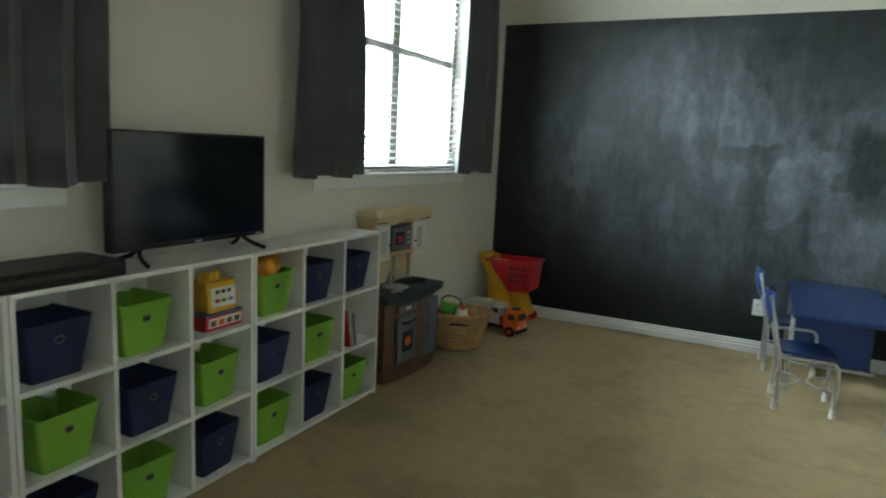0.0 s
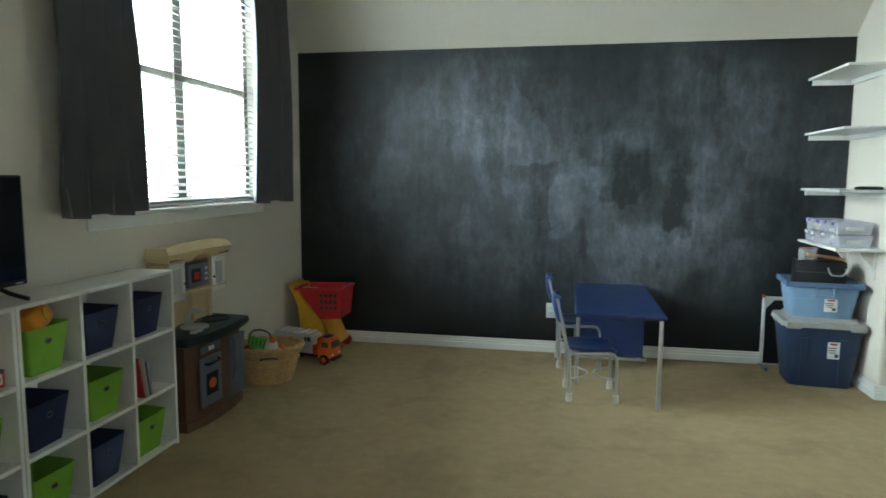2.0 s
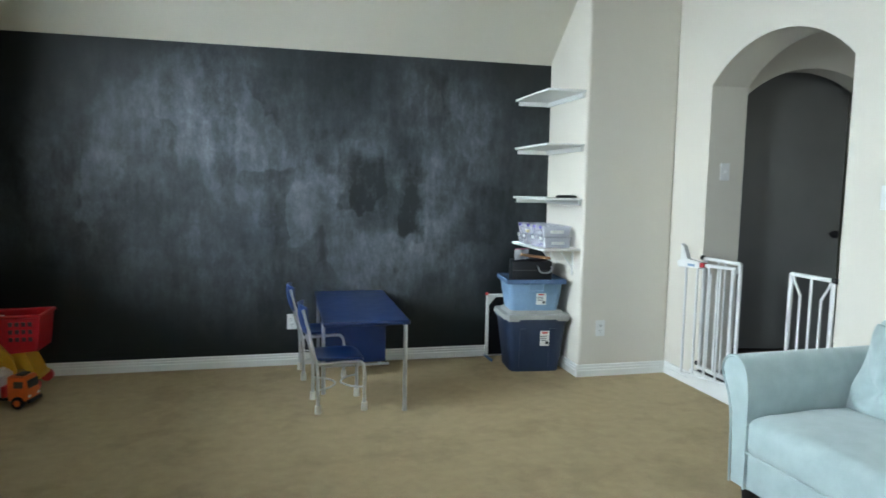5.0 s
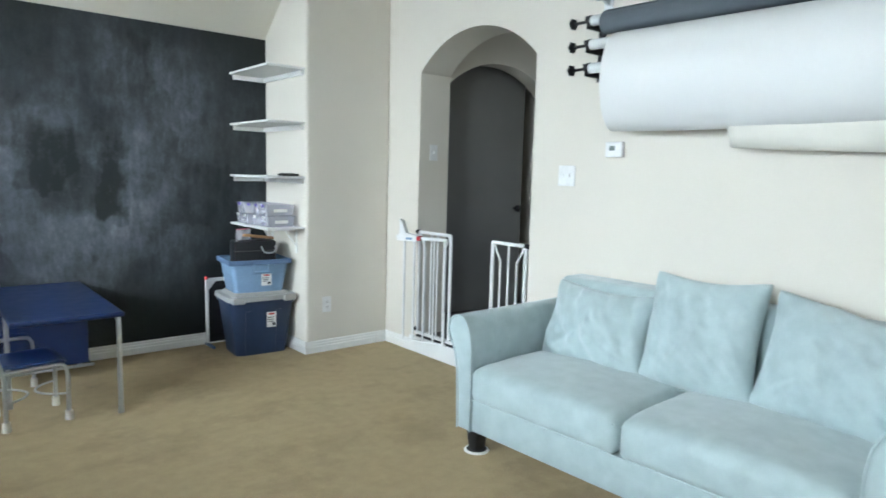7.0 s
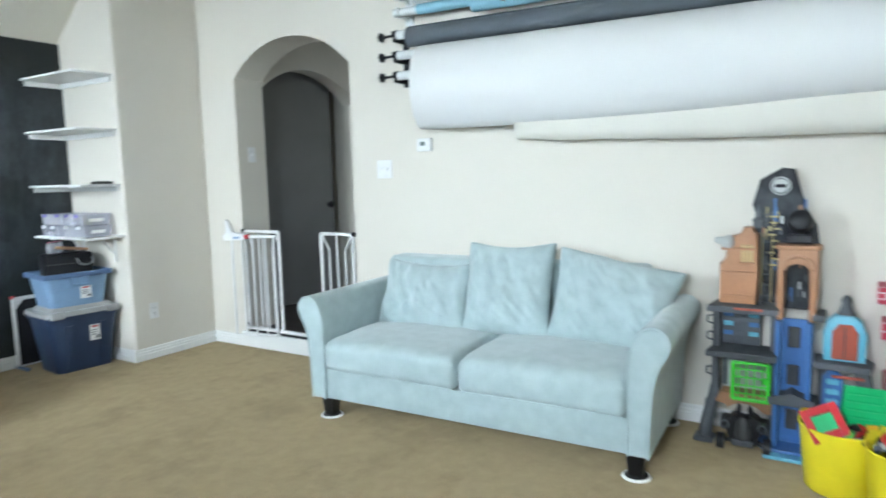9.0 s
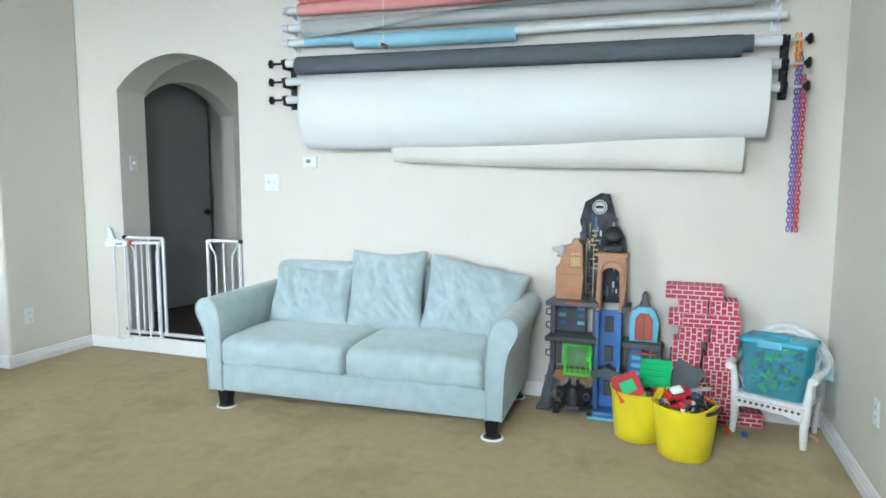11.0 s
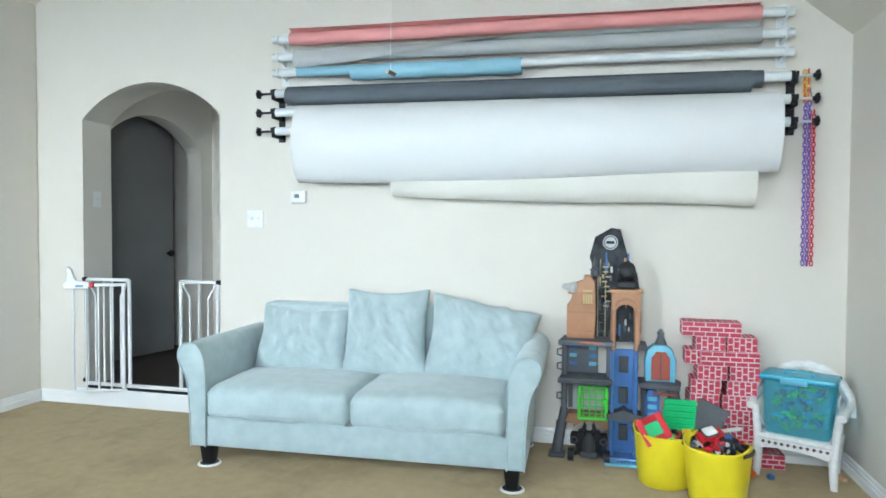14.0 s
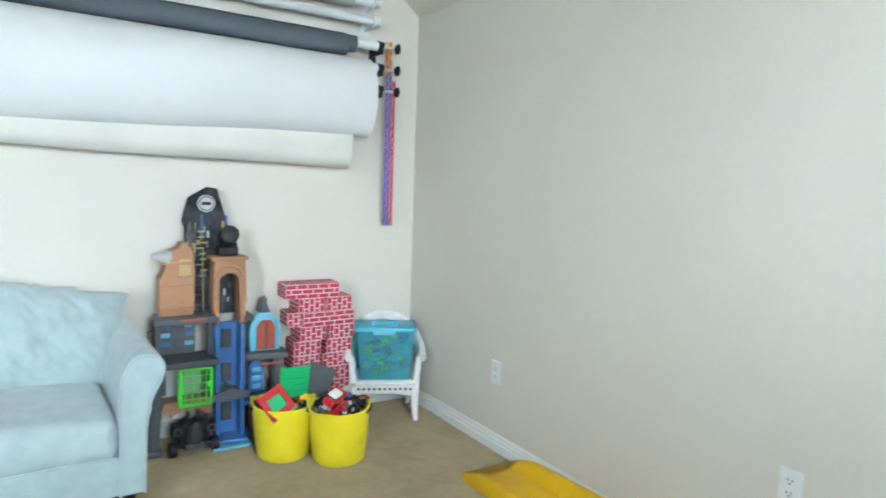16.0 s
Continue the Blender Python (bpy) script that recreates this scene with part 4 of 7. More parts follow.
for v in bm.verts:
    v.co += Vector((noise.noise(v.co * 30), noise.noise(v.co * 30 + Vector((5, 0, 0))), noise.noise(v.co * 30 + Vector((0, 9, 0))))) * 0.008
part("bag_film", bm, CLEAR, bag, smooth=180)
part("zip_strip", box((0, 0, 0.086), (0.13, 0.004, 0.008), 0.002), material("pink_strip", (0.55, 0.15, 0.22), 0.5), bag, "pink zip strip")
st = thing("wooden_stick", pose(2.14, 6.325, 0.845, 0, 8, 12), "flat pine stick lying across the black case", "stick")
part("stick_body", box((0, 0, 0), (0.26, 0.035, 0.02), 0.004), WOODTAN, st)

# folding easel frame behind the tote
fr = thing("folding_stand", pose(1.85, 6.62, 0), "folded white metal stand with a dark net leaning by the tote", "stand")
WM = material("white_metal", (0.72, 0.72, 0.70), 0.4)
part("upright", box((0.03, 0.03, 0.25), (0.022, 0.022, 0.50), 0.004), WM, fr)
part("top_bar", box((0.12, 0.03, 0.50), (0.20, 0.024, 0.024), 0.004), WM, fr)
part("red_knob", box((0.022, 0.02, 0.515), (0.022, 0.026, 0.022), 0.006), REDINK, fr, "red plastic knob")
part("gusset", slab([(0.04, 0.49), (0.10, 0.49), (0.04, 0.42)], 0.004, "y", 0.028), WM, fr)
part("dark_panel", box((0.13, 0.045, 0.25), (0.18, 0.012, 0.46), 0.004), BLACK, fr, "dark panel")
part("base_foot", rod((0.03, 0.06, 0.012), (0.03, -0.10, 0.012), 0.012), PALERIM, fr, "blue-grey base foot", smooth=60)


def plate(name, m, label, w, h, kind):
    """A wall plate in the x-z plane, facing -y."""
    p = thing(name, m, label, "switch" if "switch" in name else "outlet", "wall plates")
    part("cover", box((0, -0.003, 0), (w, 0.006, h), 0.0025), PLATEM, p)
    if kind == "outlet":
        for z in (-0.02, 0.02):
            s = part("socket", box((0, -0.0065, z), (0.032, 0.003, 0.028), 0.001), PLATEM, p)
            for x in (-0.007, 0.007):
                part("slot", box((x, -0.0082, z + 0.003), (0.003, 0.001, 0.009)), SLOT, s)
            part("slot", rod((0, -0.0078, z - 0.008), (0, -0.0088, z - 0.008), 0.003, seg=8), SLOT, s)
    else:
        n = kind
        for k in range(n):
            x = (k - (n - 1) / 2) * 0.046
            part("toggle", box((x, -0.011, 0.002), (0.010, 0.014, 0.020), 0.003), PLATEM, p)
            part("toggle_slot", box((x, -0.0062, 0), (0.013, 0.001, 0.026)), PLATEM, p)
    return p


plate("wall_outlet", pose(2.54, JY, 0.352), "white duplex outlet plate on the boxed-out corner", 0.072, 0.116, "outlet")
plate("wall_outlet", pose(0.37, YN, 0.328), "white duplex outlet plate on the chalkboard wall", 0.072, 0.116, "outlet")
plate("wall_outlet", pose(2.172, YS, 0.402, 0, 0, 180), "white duplex outlet plate low on the plain wall", 0.072, 0.116, "outlet")
plate("wall_outlet", pose(0.66, YS, 0.452, 0, 0, 180), "white duplex outlet plate low on the plain wall", 0.072, 0.116, "outlet")
plate("wall_outlet", pose(XW, 5.62, 0.36, 0, 0, 90), "white duplex outlet plate behind the toys", 0.072, 0.116, "outlet")
plate("light_switch", pose(XE, 4.268, 1.338, 0, 0, -90), "white double toggle switch plate on the beige wall", 0.118, 0.116, 2)
plate("light_switch", pose(3.21, A1, 1.485), "white single toggle switch plate inside the arch", 0.072, 0.116, 1)
th = thing("thermostat", pose(XE, 3.947, 1.481, 0, 0, -90), "white rectangular thermostat with a small grey display", "thermostat")
part("housing", box((0, -0.013, 0), (0.105, 0.026, 0.08), 0.006), PLATEM, th)
part("display", box((-0.008, -0.0265, 0.006), (0.034, 0.002, 0.024)), material("lcd_grey", (0.12, 0.15, 0.14), 0.3), th, "grey-green display")
# ---- the window side: television, play kitchen, basket, cart, truck, toys in the cubes ----
SCREEN = material("dark_screen", (0.006, 0.007, 0.009), 0.12, scale=3, fine=0.0)
IVORY = material("ivory_plastic", (0.58, 0.47, 0.28), 0.5, scale=6, colour2=(0.52, 0.41, 0.24))
KBROWN = material("brown_plastic", (0.13, 0.065, 0.035), 0.55, scale=6)
KGREY = material("blue_grey_plastic", (0.12, 0.145, 0.18), 0.5, scale=6)
KGREEN = material("dark_green_counter", (0.012, 0.032, 0.030), 0.45, scale=14, fine=0.25)
KWHITE = material("white_toy_plastic", (0.74, 0.74, 0.72), 0.4, scale=8)
WICKER = material("honey_wicker", (0.55, 0.36, 0.17), 0.6, colour2=(0.42, 0.25, 0.11), scale=25, random_tint=0.12)
RED = material("red_toy_plastic", (0.50, 0.012, 0.02), 0.35, scale=8)
YEL = material("yellow_toy_plastic", (0.72, 0.40, 0.02), 0.4, scale=8)
ORANGE = material("orange_toy_plastic", (0.70, 0.13, 0.015), 0.4, scale=8)
GRN = material("green_toy_plastic", (0.10, 0.42, 0.04), 0.4, scale=8)
TOYAMBER = material("amber_toy_plastic", (0.72, 0.27, 0.012), 0.4, scale=8)
GREYP = material("light_grey_plastic", (0.48, 0.49, 0.48), 0.45, scale=8)

tv = thing("television", pose(-1.54, 3.466, CH, 0, 0, 90) @ Matrix.Diagonal((1.02, 1, 1.01, 1)), "black flat-screen television standing on the cube shelf", "television")
part("casing", box((0, 0.02, 0.252), (0.70, 0.045, 0.405), 0.006), BLACK, tv)
part("screen", box((0, -0.0035, 0.258), (0.682, 0.003, 0.378), 0.001), SCREEN, tv, "switched-off glossy screen")
part("logo_plate", box((0.0, -0.004, 0.058), (0.03, 0.003, 0.006)), GREYP, tv)
part("logo_plate", box((0.31, -0.004, 0.058), (0.03, 0.003, 0.005)), GREYP, tv)
for s in (-1, 1):
    part("stand_foot", tube([(s * 0.23, 0.02, 0.060), (s * 0.255, -0.01, 0.03), (s * 0.275, -0.075, 0.008)], 0.008, 8, smooth_steps=4), BLACK, tv, smooth=60)
    part("stand_foot", tube([(s * 0.23, 0.02, 0.060), (s * 0.245, 0.05, 0.03), (s * 0.27, 0.10, 0.008)], 0.008, 8, smooth_steps=4), BLACK, tv, smooth=60)
vb = thing("media_player", pose(-1.54, 2.88, CH, 0, 0, 90), "black disc player box on the cube shelf", "media player")
part("case", box((0, 0.0, 0.028), (0.40, 0.22, 0.05), 0.006), BLACK, vb)
part("front_strip", box((0, -0.111, 0.03), (0.36, 0.003, 0.018), 0.001), SCREEN, vb, "glossy front strip")
for x in (-0.17, 0.17):
    for y in (-0.08, 0.08):
        part("foot", rod((x, y, 0), (x, y, 0.005), 0.012), BLACK, vb)
part("cable", tube([(0.0, 0.11, 0.02), (0.10, 0.14, 0.006), (0.28, 0.12, 0.005), (0.45, 0.14, 0.006)], 0.004, 6, smooth_steps=5), BLACK, vb)


def play_kitchen():
    """A toy kitchen; local x along its width, front towards -y."""
    k = thing("play_kitchen", pose(-1.668, 4.975, 0, 0, 0, 86.5) @ Matrix.Diagonal((0.95, 1, 1, 1)), "toy plastic kitchen with ivory hutch, dark counter and brown cupboards", "toy kitchen")
    w = 0.60
    # base, its front bowed outward in the middle
    out = [(-w / 2, 0), (w / 2, 0), (w / 2, -0.215), (w / 4, -0.25), (0, -0.258), (-w / 4, -0.255), (-w / 2, -0.235)]
    part("base_cabinet", slab([(x * 0.97, y * 0.97) for x, y in out], 0.41, "z", 0.055, r=0.01), KBROWN, k, smooth=40)
    part("plinth", slab([(x * 0.99, y) for x, y in out], 0.055, "z", 0.0, r=0.006), KBROWN, k)
    top = part("countertop", slab([(x * 1.10, y * 1.12 + (0.0 if y == 0 else -0.01)) for x, y in out], 0.05, "z", 0.465, r=0.016), KGREEN, k, "dark green speckled counter", smooth=40)
    part("sink", lathe([(0.0, -0.001), (0.062, 0.0), (0.07, 0.006), (0.075, 0.008), (0.078, 0.004), (0.078, -0.002)], 24), GREYP, top, "grey round burner plate", smooth=40, m=pose(-0.06, -0.14, 0.516))
    for x in (-0.19, -0.14):
        part("burner_knob", rod((x, -0.22, 0.515), (x, -0.22, 0.526), 0.02, 0.018, 16), GREYP, top, "grey knob", smooth=40)
    part("basin_ring", lathe([(0.085, 0.0), (0.095, 0.008), (0.105, 0.0)], 28, 1.0, 0.7), KGREEN, top, smooth=60, m=pose(0.16, -0.13, 0.516))
    part("faucet", tube([(0.02, -0.045, 0.515), (0.02, -0.045, 0.55), (0.03, -0.06, 0.58), (0.06, -0.09, 0.585), (0.075, -0.105, 0.565)], 0.011, 10, smooth_steps=4), GREYP, top, "grey toy tap", smooth=60)
    part("faucet_base", rod((0.02, -0.045, 0.515), (0.02, -0.045, 0.535), 0.028, 0.018), GREYP, top)
    # oven and fridge doors
    oven = part("oven_door", box((-0.10, -0.258, 0.24), (0.20, 0.014, 0.27), 0.012), KGREY, k, "blue-grey toy oven door", smooth=40)
    part("oven_window", box((-0.10, -0.267, 0.225), (0.11, 0.004, 0.12), 0.01), BLACK, oven, "dark oven window")
    part("printed_food", lathe([(0.0, 0.002), (0.03, 0.0015), (0.035, 0)], 20, 1.0, 0.8), ORANGE, oven, "orange printed roast", m=pose(-0.10, -0.269, 0.225, 90, 0, 0))
    part("oven_handle", tube([(-0.165, -0.266, 0.345), (-0.16, -0.281, 0.34), (-0.04, -0.281, 0.34), (-0.035, -0.266, 0.345)], 0.008, 8), BLACK, oven, smooth=60)
    part("control_panel", box((-0.10, -0.258, 0.420), (0.20, 0.012, 0.045), 0.006), KGREY, k)
    part("clock_face", box((-0.10, -0.2655, 0.420), (0.05, 0.003, 0.022), 0.002), KWHITE, k)
    fridge = part("fridge_door", box((0.20, -0.238, 0.25), (0.17, 0.016, 0.36), 0.014), KGREY, k, "blue-grey toy fridge door", smooth=40, m=pose(0, 0, 0))
    part("fridge_handle", tube([(0.14, -0.25, 0.42), (0.135, -0.268, 0.38), (0.135, -0.268, 0.22), (0.14, -0.25, 0.18)], 0.007, 8), KGREY, fridge, smooth=60)
    # hutch
    part("back_panel", box((0.0, -0.012, 0.70), (0.56, 0.024, 0.40), 0.006), IVORY, k)
    for x in (-0.255, -0.09, 0.09, 0.255):
        part("pilaster", box((x, -0.03, 0.612), (0.026, 0.03, 0.20), 0.006), IVORY, k)
    part("hutch_shelf", box((0.0, -0.075, 0.715), (0.555, 0.13, 0.022), 0.006), IVORY, k)
    for x in (-0.195, 0.195):
        part("hutch_box", box((x, -0.07, 0.79), (0.155, 0.12, 0.20), 0.008), IVORY, k)
        dd = part("hutch_door", box((x, -0.134, 0.785), (0.138, 0.012, 0.205), 0.006), KWHITE, k, "white toy cupboard door")
        part("door_window", box((x, -0.141, 0.79), (0.066, 0.004, 0.13), 0.003), GREYP, dd, "grey window print")
        part("door_knob", lathe([(0.004, 0), (0.009, 0.008), (0, 0.012)], 10), BLACK, dd, m=pose(x + (0.055 if x < 0 else -0.055), -0.14, 0.77, 90, 0, 0))
    mw = part("microwave", box((0.0, -0.10, 0.80), (0.20, 0.08, 0.13), 0.008), KGREY, k, "blue-grey toy microwave", smooth=40)
    part("microwave_window", box((-0.03, -0.142, 0.80), (0.085, 0.004, 0.075), 0.004), BLACK, mw)
    part("printed_food", box((-0.03, -0.1445, 0.797), (0.045, 0.002, 0.04), 0.01), RED, mw, "red printed food")
    for j in range(3):
        part("microwave_button", box((0.065, -0.1415, 0.83 - 0.03 * j), (0.022, 0.004, 0.014), 0.002), KWHITE, mw)
    # bowed cornice
    n = 12
    front = [((i / n * 2 - 1) * 0.288, -0.15 - 0.012 * (1 - (i / n * 2 - 1) ** 2)) for i in range(n + 1)]
    bm = bmesh.new()
    lo = [bm.verts.new((x, y, 0.895)) for x, y in front] + [bm.verts.new((0.288, 0, 0.895)), bm.verts.new((-0.288, 0, 0.895))]
    mid_ = [bm.verts.new((x * 1.04, y * 1.12, 0.935 + 0.012 * (1 - (x / 0.335) ** 2))) for x, y in front] + [bm.verts.new((0.30, 0, 0.935)), bm.verts.new((-0.30, 0, 0.935))]
    hi = [bm.verts.new((x * 0.99, y * 0.95, 0.965 + 0.03 * (1 - (x / 0.335) ** 2))) for x, y in front] + [bm.verts.new((0.285, 0, 0.965)), bm.verts.new((-0.285, 0, 0.965))]
    for ra, rb in ((lo, mid_), (mid_, hi)):
        for i in range(len(ra)):
            bm.faces.new((ra[i], ra[(i + 1) % len(ra)], rb[(i + 1) % len(ra)], rb[i]))
    bm.faces.new(lo[::-1])
    bm.faces.new(hi)
    part("cornice", bm, IVORY, k, "ivory bowed cornice", smooth=40)
    for x0, x1 in ((-0.28, -0.09), (0.09, 0.28)):
        part("groove", box(((x0 + x1) / 2, -0.158, 0.905), (x1 - x0, 0.006, 0.010), 0.002), KBROWN, k, "dark groove")
    part("ornament", slab([(-0.075, 0.895), (0.075, 0.895), (0.05, 0.912), (0.02, 0.915), (0, 0.928), (-0.02, 0.915), (-0.05, 0.912)], 0.01, "y", -0.172), WICKER, k, "gold leaf ornament")
    return k


play_kitchen()


def wicker_basket():
    b = thing("wicker_basket", pose(-1.425, 5.585, 0, 0, 0, 25) @ Matrix.Diagonal((1.07, 1.07, 1.18, 1)), "round honey-coloured wicker basket full of small toys", "basket")
    part("basket_wall", lathe([(0.0, 0.006), (0.108, 0.006), (0.12, 0.03), (0.145, 0.10), (0.178, 0.20), (0.172, 0.20), (0.138, 0.10), (0.11, 0.03), (0.0, 0.02)], 40, 1.08, 0.92), WICKER, b, smooth=60)
    for k in range(36):
        a = 2 * math.pi * k / 36
        c, s_ = math.cos(a) * 1.08, math.sin(a) * 0.92
        part("stake", tube([(0.120 * c, 0.120 * s_, 0.012), (0.148 * c, 0.148 * s_, 0.10), (0.181 * c, 0.181 * s_, 0.205)], 0.0048, 5), WICKER, b)
    for j in range(13):
        z = 0.018 + j * 0.0145
        r = 0.115 + (z / 0.205) * 0.067
        pts = []
        for k in range(72):
            a = 2 * math.pi * k / 72
            rr = r + 0.0045 * math.cos(18 * a + math.pi * j)
            pts.append((rr * 1.08 * math.cos(a), rr * 0.92 * math.sin(a), z))
        part("weaver", tube(pts, 0.0052, 5, True), WICKER, b)
    for dz, ph in ((0.0, 0.0), (0.008, 2.1), (0.004, 4.2)):
        pts = [((0.186 + 0.007 * math.cos(20 * a + ph)) * 1.08 * math.cos(a), (0.186 + 0.007 * math.cos(20 * a + ph)) * 0.92 * math.sin(a), 0.205 + dz + 0.006 * math.sin(20 * a + ph)) for a in (2 * math.pi * k / 90 for k in range(90))]
        part("rim_braid", tube(pts, 0.0085, 6, True), WICKER, b)
    part("grip", tube([(0.05, -0.164, 0.165), (0.03, -0.168, 0.172), (-0.03, -0.168, 0.172), (-0.05, -0.164, 0.165)], 0.006, 6), SLOT, b, "dark grip hole")


wicker_basket()
tb2 = thing("toy_basket", pose(-1.495, 5.55, 0.222, -28, 10, 10), "small green plastic toy shopping basket lying in wicker", "toy")
part("bowl", taper_box((0.09, 0.07), (0.14, 0.11), 0.07, 0.012, 0.004), GRN, tb2)
for k in range(5):
    part("slot_bar", box((-0.05 + 0.025 * k, -0.049, 0.038), (0.006, 0.004, 0.045), m=None), SLOT, tb2)
part("handle", tube([(-0.07, 0, 0.065), (-0.06, 0, 0.11), (0, 0, 0.13), (0.06, 0, 0.11), (0.07, 0, 0.065)], 0.006, 8, smooth_steps=4), SLOT, tb2, "dark hoop handle")
dl = thing("plush_toy", pose(-1.385, 5.54, 0.192, -15, 0, 20), "white plush toy with an orange patch in the basket", "toy")
bm = lathe([(0.0, 0), (0.035, 0.01), (0.045, 0.04), (0.036, 0.08), (0.02, 0.10), (0, 0.11)], 16)
for v in bm.verts:
    v.co += 0.008 * Vector((noise.noise(v.co * 40), noise.noise(v.co * 40 + Vector((3, 0, 0))), 0))
part("plush_body", bm, KWHITE, dl, smooth=180)
part("patch", lathe([(0.0, 0.0), (0.02, 0.004), (0.024, 0.02), (0.014, 0.034), (0, 0.036)], 14), ORANGE, dl, "orange patch", smooth=180, m=pose(0.005, -0.02, 0.075))
for name, mat, x, y, z, r, lab in (("toy_ball", RED, -1.53, 5.69, 0.195, 0.032, "small red plastic ball in the basket"), ("toy_cup", GREYP, -1.44, 5.66, 0.185, 0.028, "grey plastic toy cup in the basket"),
                                   ("toy_ball", ORANGE, -1.33, 5.77, 0.19, 0.03, "small orange plastic ball in the basket"), ("toy_block", KBROWN, -1.38, 5.82, 0.175, 0.035, "brown toy lump among the basket toys"),
                                   ("toy_block", KGREY, -1.48, 5.82, 0.17, 0.035, "grey toy piece among the basket toys")):
    o = thing(name, pose(x - 0.025, y - 0.15, z - r + 0.024), lab, "toy", "toys in the basket")
    if name == "toy_ball":
        part("ball_skin", lathe([(r * math.sin(math.pi * k / 10), r - r * math.cos(math.pi * k / 10)) for k in range(11)], 18), mat, o, smooth=180)
    elif name == "toy_cup":
        part("cup_wall", lathe([(0, 0), (r * 0.8, 0), (r, 0.05), (r * 0.9, 0.05), (r * 0.7, 0.006), (0, 0.006)], 18), mat, o, smooth=50)
    else:
        part("lump", box((0, 0, r), (r * 2, r * 1.7, r * 1.6), 0.01, m=Matrix.Rotation(0.5, 4, "Z")), mat, o, smooth=50)

# toy shopping cart
ct = thing("toy_shopping_cart", pose(-1.385, 6.48, 0) @ Matrix.Diagonal((0.88, 0.92, 0.88, 1)), "red and yellow plastic toy shopping cart in the corner", "toy cart")
# basket: open tub, deeper at the front, with window slots left open
prof_out = [(-0.19, 0.545), (0.215, 0.555), (0.185, 0.30), (0.02, 0.285)]
part("basket_side", slab(prof_out, 0.008, "y", -0.145, r=0.002), RED, ct)
part("basket_side", slab(prof_out, 0.008, "y", 0.137, r=0.002), RED, ct)
part("basket_front", slab([(-0.138, 0.30), (0.138, 0.30), (0.145, 0.555), (-0.145, 0.555)], 0.008, "x", 0.0), RED, ct, m=pose(0.155, 0, 0.0, 0, 6, 0))
part("basket_floor", slab([(-0.16, 0.50), (0.02, 0.285), (0.185, 0.30), (0.185, 0.31), (0.03, 0.297), (-0.15, 0.51)], 0.28, "y", -0.14), RED, ct)
for y in (-0.15, 0.15):
    part("rim", rod((-0.215, y, 0.548), (0.225, y, 0.558), 0.013), RED, ct, smooth=60)
for x in (-0.21, 0.222):
    part("rim", rod((x, -0.15, 0.549 if x < 0 else 0.557), (x, 0.15, 0.549 if x < 0 else 0.557), 0.013), RED, ct, smooth=60)
for r_ in range(3):
    for c in range(4):
        z = 0.50 - r_ * 0.055
        part("slot", box((0.03 + c * 0.042, -0.1465, z), (0.028, 0.005, 0.032), 0.008), SLOT, ct, "dark basket slot")
        part("slot", box((0.208 - 0.024 * r_ * 0.3, -0.10 + c * 0.066, z), (0.010, 0.04, 0.03), 0.006), SLOT, ct, "dark basket slot")
sticker = part("sticker", slab([(-0.175, 0.0), (0.02, 0.0), (-0.03, 0.07), (-0.12, 0.07)], 0.002, "z", 0.0), KWHITE, ct, "white patterned sticker", m=pose(-0.01, -0.13, 0.553))
for s in (-1, 1):
    part("side_panel", slab([(-0.285, 0.575), (-0.20, 0.575), (-0.17, 0.47), (0.02, 0.26), (0.06, 0.10), (-0.17, 0.10), (-0.19, 0.40)], 0.03, "y", s * 0.115 - 0.015, r=0.006), YEL, ct, "yellow plastic side panel")
part("handle", rod((-0.27, -0.13, 0.575), (-0.27, 0.13, 0.575), 0.020), YEL, ct, "yellow push handle", smooth=60)
part("lower_tray", box((0.0, 0, 0.095), (0.38, 0.22, 0.02), 0.006), YEL, ct)
part("front_leg", slab([(0.02, 0.28), (0.10, 0.28), (0.19, 0.08), (0.13, 0.08)], 0.2, "y", -0.10, r=0.008), YEL, ct, "yellow plastic front leg")
for x in (-0.15, 0.16):
    for s in (-1, 1):
        wl = part("wheel", rod((x, s * 0.115, 0.045), (x, s * 0.145, 0.045), 0.045, seg=20), RED, ct, "red wheel", smooth=40)
        part("hub", rod((x, s * 0.146, 0.045), (x, s * 0.15, 0.045), 0.018), YEL, wl)

# garbage truck
tk = thing("toy_truck", pose(-1.385, 6.115, 0, 0, 0, -12), "orange and white toy garbage truck on the carpet", "toy truck")
part("chassis", box((0.0, 0, 0.052), (0.46, 0.085, 0.022), 0.004), BLACK, tk)
cab = part("cab", slab([(0.13, 0.045), (0.245, 0.045), (0.25, 0.10), (0.238, 0.175), (0.225, 0.19), (0.13, 0.19)], 0.125, "y", -0.0625, r=0.008), ORANGE, tk, "orange cab", smooth=40)
part("windscreen", box((0.243, 0, 0.145), (0.012, 0.10, 0.05), 0.004, m=None), SLOT, cab, "dark windscreen")
for s in (-1, 1):
    part("side_window", box((0.195, s * 0.0625, 0.145), (0.055, 0.004, 0.04), 0.006), SLOT, cab, "dark side window")
    part("headlight", box((0.248, s * 0.045, 0.075), (0.008, 0.022, 0.016), 0.004), KWHITE, cab)
part("bumper", box((0.25, 0, 0.045), (0.02, 0.13, 0.022), 0.005), BLACK, tk)
part("beacon", box((0.19, 0, 0.197), (0.05, 0.07, 0.012), 0.005), SLOT, cab)
body = part("hopper", slab([(-0.26, 0.07), (0.09, 0.07), (0.09, 0.19), (0.06, 0.21), (-0.22, 0.215), (-0.27, 0.17)], 0.14, "y", -0.07, r=0.008), GREYP, tk, "light grey hopper body", smooth=40)
